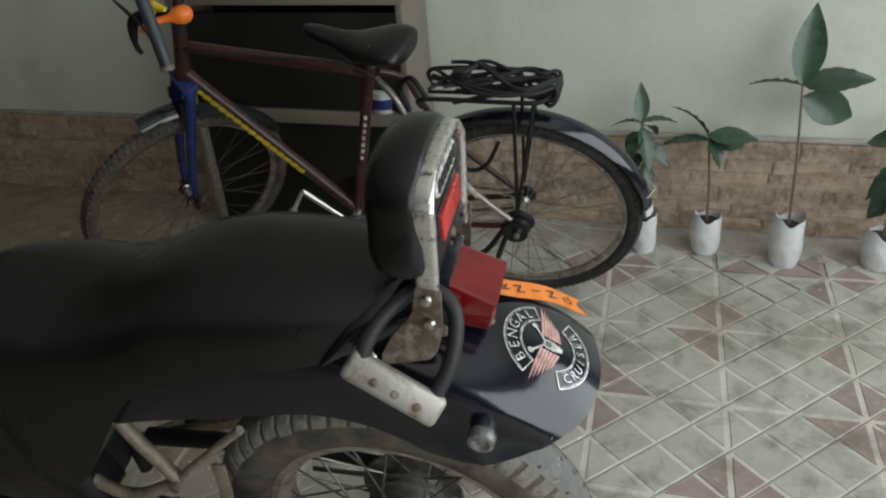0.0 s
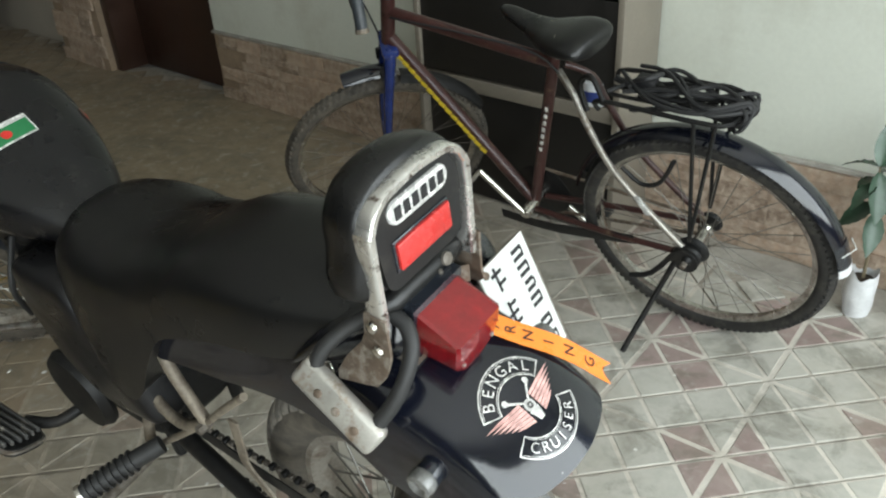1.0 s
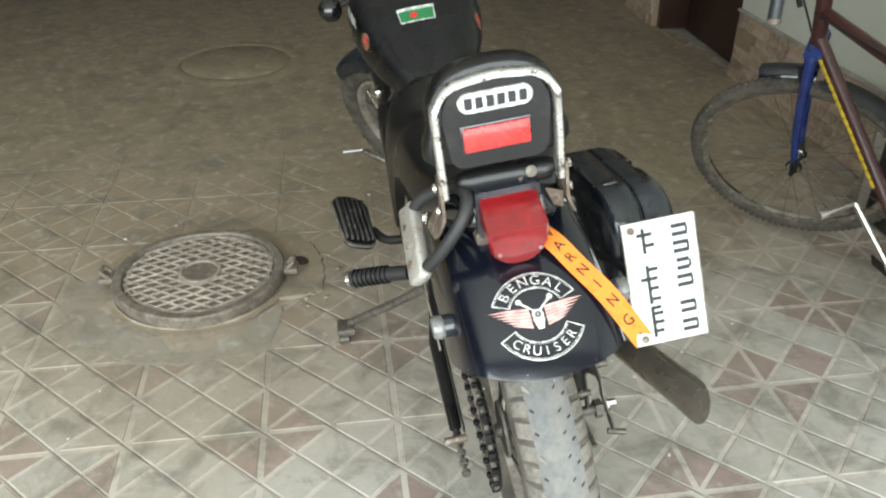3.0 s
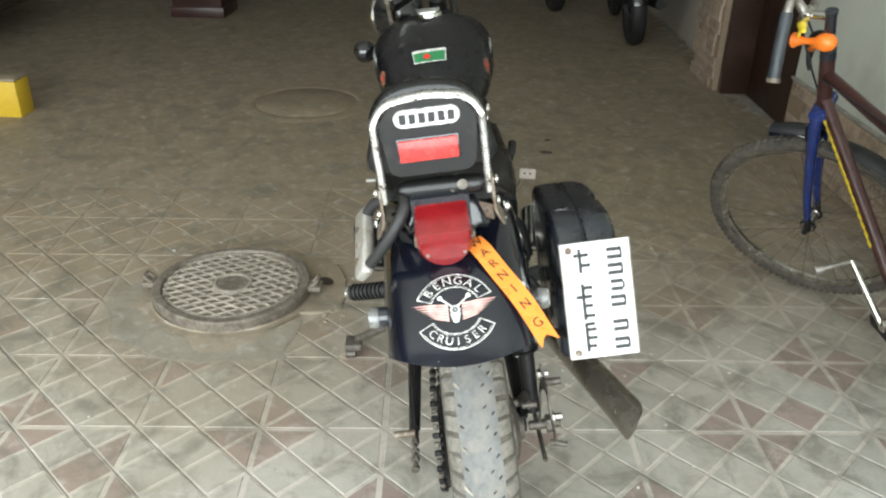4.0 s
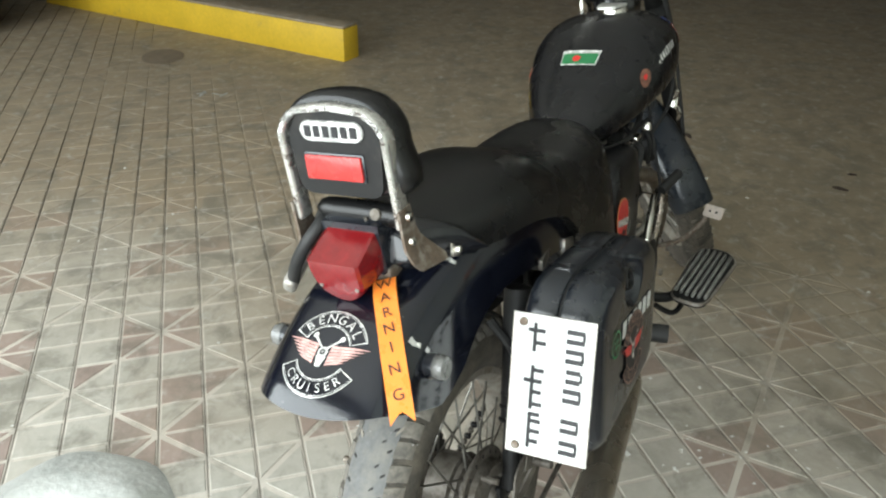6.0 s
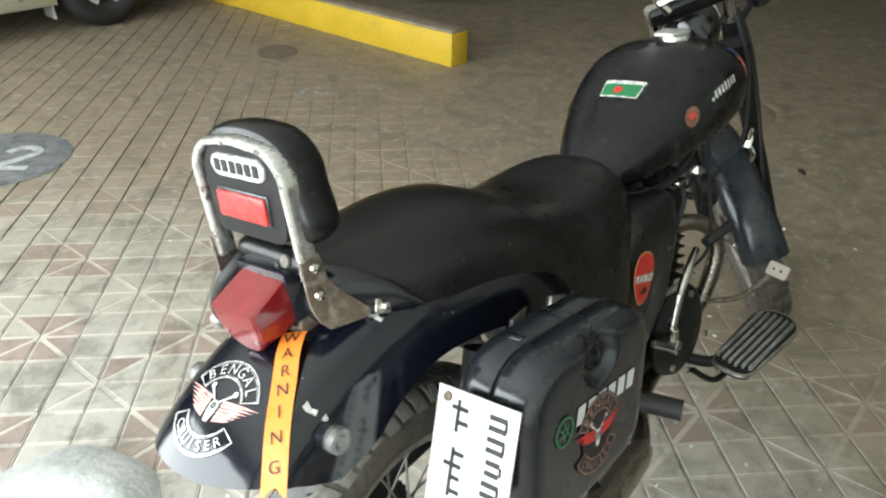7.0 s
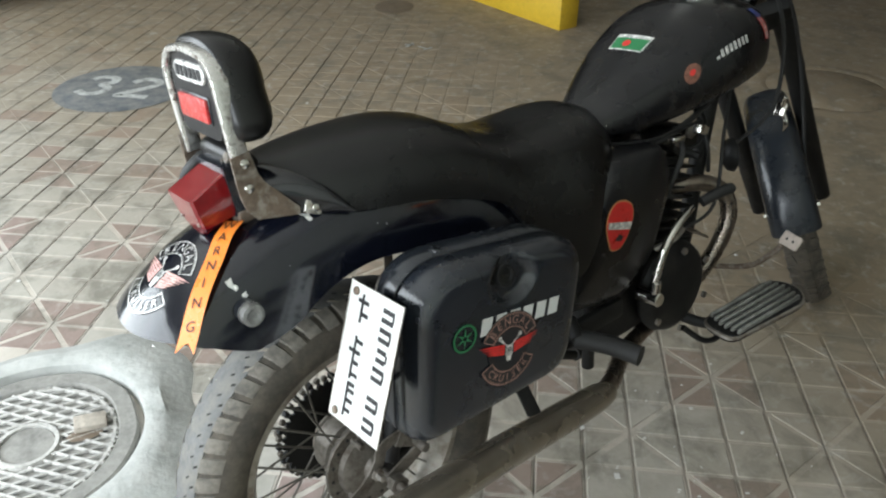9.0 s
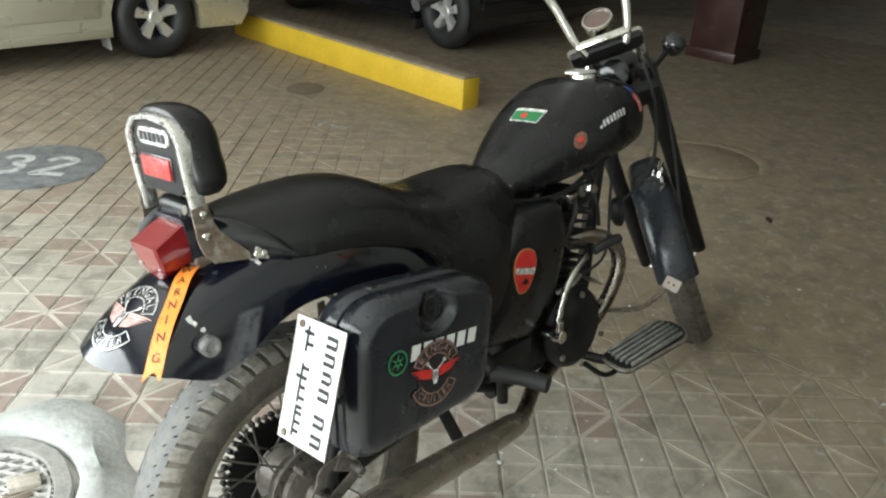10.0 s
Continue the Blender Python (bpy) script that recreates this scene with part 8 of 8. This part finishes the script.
def parked_car(m, material, label, length, wheels, side):
    """side: +1 when the side that shows is at y = 0 looking towards +y."""
    car = thing("car", m, label, "car", "parked cars")
    W = 1.66
    out = arch_outline(length, wheels, 0.325, 0.20, 0.86, 0.66, 0.74)
    lv = []
    c = Vector((length / 2, 0.5))
    for y, k in ((0.0, 0.985), (-0.025, 1.0), (-W + 0.025, 1.0), (-W, 0.985)):
        lv.append([Vector((c.x + (p.x - c.x) * (1 - (1 - k) * 0.3), y * side, c.y + (p.y - c.y) * k)) for p in out])
    body = part("body", rings(lv), material, car, "", 30)
    cab = [Vector(p) for p in [(length * 0.10, 0.86), (length * 0.74, 0.86), (length * 0.60, 1.30), (length * 0.52, 1.40), (length * 0.24, 1.40), (length * 0.16, 1.30)]]
    part("cabin", rings([[Vector((p.x, (-0.06 - y0 - 0.16 * (p.y - 0.86)) * side if y0 == 0 else (-W + 0.06 + 0.16 * (p.y - 0.86)) * side, p.y)) for p in cab] for y0 in (0, 1)]), M["glass"], car, "dark side windows")
    part("roof", block((length * 0.30, W - 0.30, 0.04), Matrix.Translation((length * 0.38, -W / 2 * side, 1.41)), 0.02), material, car)
    for x0, x1 in ((wheels[0] + 0.42, (wheels[0] + wheels[1]) / 2 + 0.05), ((wheels[0] + wheels[1]) / 2 + 0.06, wheels[1] - 0.42)):
        d = part("door", block((x1 - x0, 0.012, 0.50), Matrix.Translation(((x0 + x1) / 2, 0.004 * side, 0.60)), 0.006), material, car)
        part("handle", block((0.14, 0.02, 0.025), Matrix.Translation((x0 + 0.14, 0.016 * side, 0.76)), 0.008), material, d)
    part("sill_trim", block((wheels[1] - wheels[0] - 0.76, 0.03, 0.06), Matrix.Translation(((wheels[0] + wheels[1]) / 2, 0.006 * side, 0.235)), 0.01), material, car)
    for w in wheels:
        car_wheel(car, w, -0.10 * side, 0.31, 5, side)
        part("mud_flap", block((0.012, 0.16, 0.17), Matrix.Translation((w + 0.37 * (1 if w < length / 2 else -1), -0.11 * side, 0.19)) @ pose(0, 0, 0, 0, 6, 0), 0.005), M["rubber"] if material is M["car_black"] else M["alloy"], car)
    part("underside", block((length - 0.3, W - 0.3, 0.10), Matrix.Translation((length / 2, -W / 2 * side, 0.27)), 0.02), M["matt_black"], car)
    for x in (0.0, length):
        part("bumper", block((0.10, W - 0.05, 0.18), Matrix.Translation((x + (0.04 if x == 0 else -0.04), -W / 2 * side, 0.42)), 0.04), material, car)
    return car


# champagne saloon: its far end wheel stands by the kerb
silver = parked_car(ROOM @ pose(-2.31, -6.56, 0), M["car_silver"], "champagne-coloured saloon car with alloy wheels, parked", 4.2, (0.80, 3.30), 1)
# black car behind the kerb, seen from its side
black = parked_car(ROOM @ pose(-3.60, -8.75, 0, 0, 0, 90), M["car_black"], "black car with a bright side strip, parked behind the kerb", 3.5, (0.75, 3.05), -1)
part("side_strip", tube([(0.95, 0.02, 0.30), (1.8, 0.03, 0.285), (2.62, 0.03, 0.32)], 0.014, 10, 4), M["chrome"], black, "bright metal strip")


def parked_machine(x, y, turn, label):
    """A dark motorcycle in the gloom at the back."""
    mc = thing("parked_motorcycle", ROOM @ pose(x, y, 0, 0, 0, turn) @ pose(0, 0, 0, -6), label, "motorcycle", "parked motorcycles")
    for wx in (0, 1.22):
        spoked(mc, "wheel", axis_to((wx, 0, 0.30), (0, 1, 0)), 0.30, 0.125 - 0.03 * wx, 0.10, 0.215, 0.05, 0.09, 18, M["rubber"], M["matt_black"], 0.003, "black tyre on a dark spoked rim")
    part("frame", join(tube([(0, 0.07, 0.3), (0.5, 0.05, 0.32), (0.9, 0, 0.35), (1.02, 0, 0.85)], 0.02, 10, 4), tube([(0, -0.07, 0.3), (0.5, -0.05, 0.32)], 0.02, 10), tube([(1.22, 0.07, 0.3), (1.0, 0.06, 0.95)], 0.02, 10), tube([(1.22, -0.07, 0.3), (1.0, -0.06, 0.95)], 0.02, 10), tube([(0.95, 0.34, 1.02), (1.0, 0.1, 1.0), (1.0, -0.1, 1.0), (0.95, -0.34, 1.02)], 0.013, 10, 4)), M["matt_black"], mc)
    part("engine", join(block((0.30, 0.22, 0.22), Matrix.Translation((0.62, 0, 0.36)), 0.05), block((0.12, 0.16, 0.20), Matrix.Translation((0.70, 0, 0.52)), 0.03)), M["matt_black"], mc)
    part("tank", turned([(0.001, -0.24), (0.10, -0.20), (0.15, -0.02), (0.14, 0.14), (0.06, 0.22), (0.001, 0.23)], pose(0.74, 0, 0.80) @ axis_to((0, 0, 0), (1, 0, 0.12)), 22), M["car_black"], mc, "black tank")
    part("seat", block((0.62, 0.24, 0.10), Matrix.Translation((0.25, 0, 0.76)), 0.045, 3), M["vinyl"], mc)
    part("mudguard", guard_arc(Vector((0, 0, 0.30)), 0.34, 10, 170, 0.06), M["car_black"], mc, "", 60)
    part("mudguard", guard_arc(Vector((1.22, 0, 0.30)), 0.34, 30, 150, 0.055), M["car_black"], mc, "", 60)
    part("silencer", tube([(0.55, -0.14, 0.28), (0.1, -0.16, 0.30), (-0.25, -0.16, 0.34)], 0.04, 12), M["matt_black"], mc, "dark silencer")
    return mc


first = parked_machine(-4.73, -0.45, 178, "dark motorcycle standing by the stone pillar, in shade")
copy_thing(first, ROOM @ pose(-6.10, -0.95, 0, 0, 0, 187) @ pose(0, 0, 0, -6))
copy_thing(first, ROOM @ pose(-4.55, -6.1, 0, 0, 0, 178) @ pose(0, 0, 0, -6))

# bits of grit and paint specks on the floor
rnd = random.Random(21)
specks = []
for k in range(90):
    x, y = rnd.uniform(-2.4, 1.6), rnd.uniform(-1.0, 2.3)
    r = rnd.choice((0.003, 0.004, 0.005, 0.008))
    specks.append(([(x + r * math.cos(q) * rnd.uniform(0.5, 1.4), y + r * math.sin(q) * rnd.uniform(0.5, 1.4), 0.0016) for q in (0.3, 1.5, 2.8, 4.1, 5.3)] + [(x, y, 0.0016 + r * 0.35)], [(k2, (k2 + 1) % 5, 5) for k2 in range(5)]))
def dark_scrap(x, y, size, turn, label):
    """A crumpled bit of something dark, trodden flat."""
    rnd = random.Random(int(size * 1000))
    rows = []
    for k, r in enumerate((1.0, 0.92, 0.55, 0.1)):
        rows.append([(size * r * (1 + 0.25 * math.sin(2 * a + 1)) * math.cos(a), size * 0.5 * r * math.sin(a) * (1 + 0.2 * math.cos(3 * a)), (0.0, 0.0035, 0.006, 0.005)[k] * rnd.uniform(0.7, 1.2)) for a in (2 * math.pi * i / 14 for i in range(14))])
    lone("dark_scrap", rings(rows), M["scrap"], label, "litter", "dark scraps on the tiles", m=pose(x, y, 0.0012, 0, 0, turn))


dark_scrap(-2.45, 2.11, 0.030, 60, "trodden dark brown scrap on the tiles")
dark_scrap(-2.62, 2.19, 0.018, 80, "tiny dark brown scrap on the tiles")
dark_scrap(-2.92, 1.50, 0.032, 20, "flat dark scrap on the dusty tiles")
flakes = []
for k in range(46):
    x, y = rnd.gauss(-0.72, 0.26), rnd.gauss(1.52, 0.17)
    size = rnd.uniform(0.003, 0.011) * (1.6 if k % 9 == 0 else 1.0)
    flakes.append(block((size, size * rnd.uniform(0.35, 0.9), 0.0012), pose(x, y, 0.0012, 0, 0, rnd.uniform(0, 180)), 0.0004, 1))
lone("paint_flakes", join(*flakes), M["mastic"], "pale flakes of paint scattered on the tiles", "paint flakes", kind="stuff", smooth=0)
lone("grit", join(*specks), M["mastic"], "pale specks of grit and spilt paint on the tiles", "grit", kind="stuff", smooth=0)

# ---------------------------------------------------------------- stones and floor tiles last
clad(wall_north, -2.43, EAST - 0.3, DADO - 0.004, 6, NORTH @ Matrix.Translation((0, -0.012, 0)), 4, 300)
clad(pillar_stone, -3.91, -3.41, TOP * 0.45, 18, ROOM @ Matrix.Translation((0, -0.185, 0)), 9, 130, (0.12, 0.30))

H = 0.33
S = H / (2 * math.sqrt(2))
T0 = Vector((-0.6355, 0.5224, 0))
D1 = math.atan2(0.963, 0.27)
UX, VX = Vector((math.cos(D1 + math.pi / 4), math.sin(D1 + math.pi / 4), 0)), Vector((math.cos(D1 - math.pi / 4), math.sin(D1 - math.pi / 4), 0))
ROOM_INV = ROOM.inverted()
floor = room("floor", span(WEST, EAST + 1.2, SOUTH, -0.02, -0.02, -0.006), M["joint"], "tiled parking floor, dusty and stained", "floor")
room("cement_strip", span(0.05, EAST, -0.19, -0.016, -0.006, -0.0005), M["cement"], "bare cement strip along the foot of the wall", "floor")
HOLES = [(-1.392, 0.495, 0.29), (0.125, 0.10, 0.385)]


def cell_pieces(i, j, deep, cross, slant):
    """The one or two pieces of a floor cell, as outlines in steps of the grid, shrunk by the deep joint, the cross joints below and above, and the slanting groove."""
    g, e, h, k = deep / S / 2, cross[0] / S / 2, cross[1] / S / 2, slant / S
    a, b, c, d = (i + g, j + e), (i + 1 - g, j + e), (i + 1 - g, j + 1 - h), (i + g, j + 1 - h)
    if (i - j) % 4 == 0:
        return [[(a[0] + k, a[1]), b, (c[0], c[1] - k)], [(a[0], a[1] + k), (c[0] - k, c[1]), d]]
    if (i + j + 1) % 4 == 0:
        return [[a, (b[0] - k, b[1]), (d[0], d[1] - k)], [(b[0], b[1] + k), c, (d[0] + k, d[1])]]
    return [[a, b, c, d]]


def spot(u, v, z=0.0):
    p = T0 + UX * (u * S) + VX * (v * S)
    return (p.x, p.y, z)


def piece_shape(outline, top, seat):
    c = (sum(p[0] for p in outline) / len(outline), sum(p[1] for p in outline) / len(outline))
    inner_o = []
    for p in outline:
        dx, dy = p[0] - c[0], p[1] - c[1]
        q = 1 - 0.0022 / S / math.hypot(dx, dy)
        inner_o.append((c[0] + dx * q, c[1] + dy * q))
    n = len(outline)
    vs = [spot(*p, seat) for p in outline] + [spot(*p, top - 0.0012) for p in outline] + [spot(*p, top) for p in inner_o]
    fs = [(k, (k + 1) % n, n + (k + 1) % n, n + k) for k in range(n)] + [(n + k, n + (k + 1) % n, 2 * n + (k + 1) % n, 2 * n + k) for k in range(n)] + [tuple(range(2 * n, 3 * n))]
    return vs, fs


near = {"tile": [], "tile_red": []}
rest_of = {"tile": [], "tile_red": []}
beds = []
rnd = random.Random(77)
REACH = 62
for i in range(-REACH, REACH):
    for j in range(-REACH, REACH):
        x, y, _ = spot(i + 0.5, j + 0.5)
        q = ROOM_INV @ Vector((x, y, 0))
        if not (-7.5 < q.x < 2.8 and -8.6 < q.y < (-0.20 if q.x > 0.05 else -0.075)):
            continue
        if any(math.hypot(x - hx, y - hy) < hr for hx, hy, hr in HOLES):
            continue
        drive = max(0.0, min(1.0, max((-q.x - 0.9) / 1.2, (-q.y - 3.7) / 1.3)))
        gap = 0.0108 - 0.0080 * drive
        red = (i % 4 in (0, 3)) and (j % 4 in (0, 3))
        far = max(0.0, min(1.0, -q.y - 3.2 - 0.45 * max(0.0, q.x)))
        cross = [gap if v % 4 == 0 else gap * (1 - 0.45 * far) if v % 2 == 0 else gap * (1 - 0.75 * far) for v in (j, j + 1)]
        for o in cell_pieces(i, j, gap + 0.0008 * far, cross, gap * (1 - 0.80 * far)):
            kind = "tile_red" if red and rnd.random() < 0.85 - 0.5 * far or rnd.random() < 0.03 else "tile"
            top = rnd.uniform(-0.0006, 0.0006)
            inside = 0.15 < x < 1.35 and 1.0 < y < 2.05
            (near if inside else rest_of)[kind].append(piece_shape(o, top, -0.005))
for i in range(-REACH, REACH):
    # long beds between the deep joints
    for j0 in range(-REACH, REACH, 4):
        x, y, _ = spot(i + 0.5, j0 + 2)
        q = ROOM_INV @ Vector((x, y, 0))
        if not (-7.4 < q.x < 2.7 and -8.5 < q.y < (-0.30 if q.x > 0.1 else -0.17)):
            continue
        g = 0.014 + 0.012 * max(0.0, min(1.0, -q.y - 3.2))
        beds.append(([spot(i + g, j0, -0.0016), spot(i + 1 - g, j0, -0.0016), spot(i + 1 - g, j0 + 4, -0.0016), spot(i + g, j0 + 4, -0.0016)], [(0, 1, 2, 3)]))
# soil trodden over the tiles of the drive, thin and patchy where it peters out
STEP = 0.045
cols, lines = int(5.6 / STEP), int(5.4 / STEP)
vs, fs = [], []
for i in range(cols + 1):
    for j in range(lines + 1):
        x, y = -7.0 + STEP * i, -1.9 + STEP * j
        depth = (-x + 0.5 * y - 2.75) / 0.75 + 0.55 * noise.noise((x * 1.3, y * 1.3, 3.0)) + 0.5 * noise.noise((x * 4.5, y * 4.5, 9.0)) + 0.3 * noise.noise((x * 13, y * 13, 1.0))
        vs.append((x, y, max(-0.0045, min(0.0024, 0.0024 * depth)) + 0.0007 * noise.noise((x * 9, y * 9, 5.0))))
for i in range(cols):
    for j in range(lines):
        a = i * (lines + 1) + j
        corners = (a, a + lines + 1, a + lines + 2, a + 1)
        if max((ROOM_INV @ Vector(vs[k])).y for k in corners) < -0.03 and max(vs[k][2] for k in corners) > -0.003:
            fs.append(corners)
earth = part("trodden_soil", (vs, fs), M["earth"], floor, "brown soil trodden over the tiles", 60)
earth.matrix_parent_inverse = ROOM_INV
tagged(earth, kind="stuff")
bed = part("groove_bed", join(*beds), M["bed"], floor, "pale dust in the shallow grooves", 0)
bed.matrix_parent_inverse = ROOM_INV
for kind in ("tile", "tile_red"):
    ob = part("tiles_beyond", join(*rest_of[kind]), M[kind], floor, "", 0)
    ob.matrix_parent_inverse = ROOM_INV
    tagged(ob, kind="stuff")
    for shape in near[kind]:
        ob = part("tile", shape, M[kind], floor, "", 0)
        ob.matrix_parent_inverse = ROOM_INV
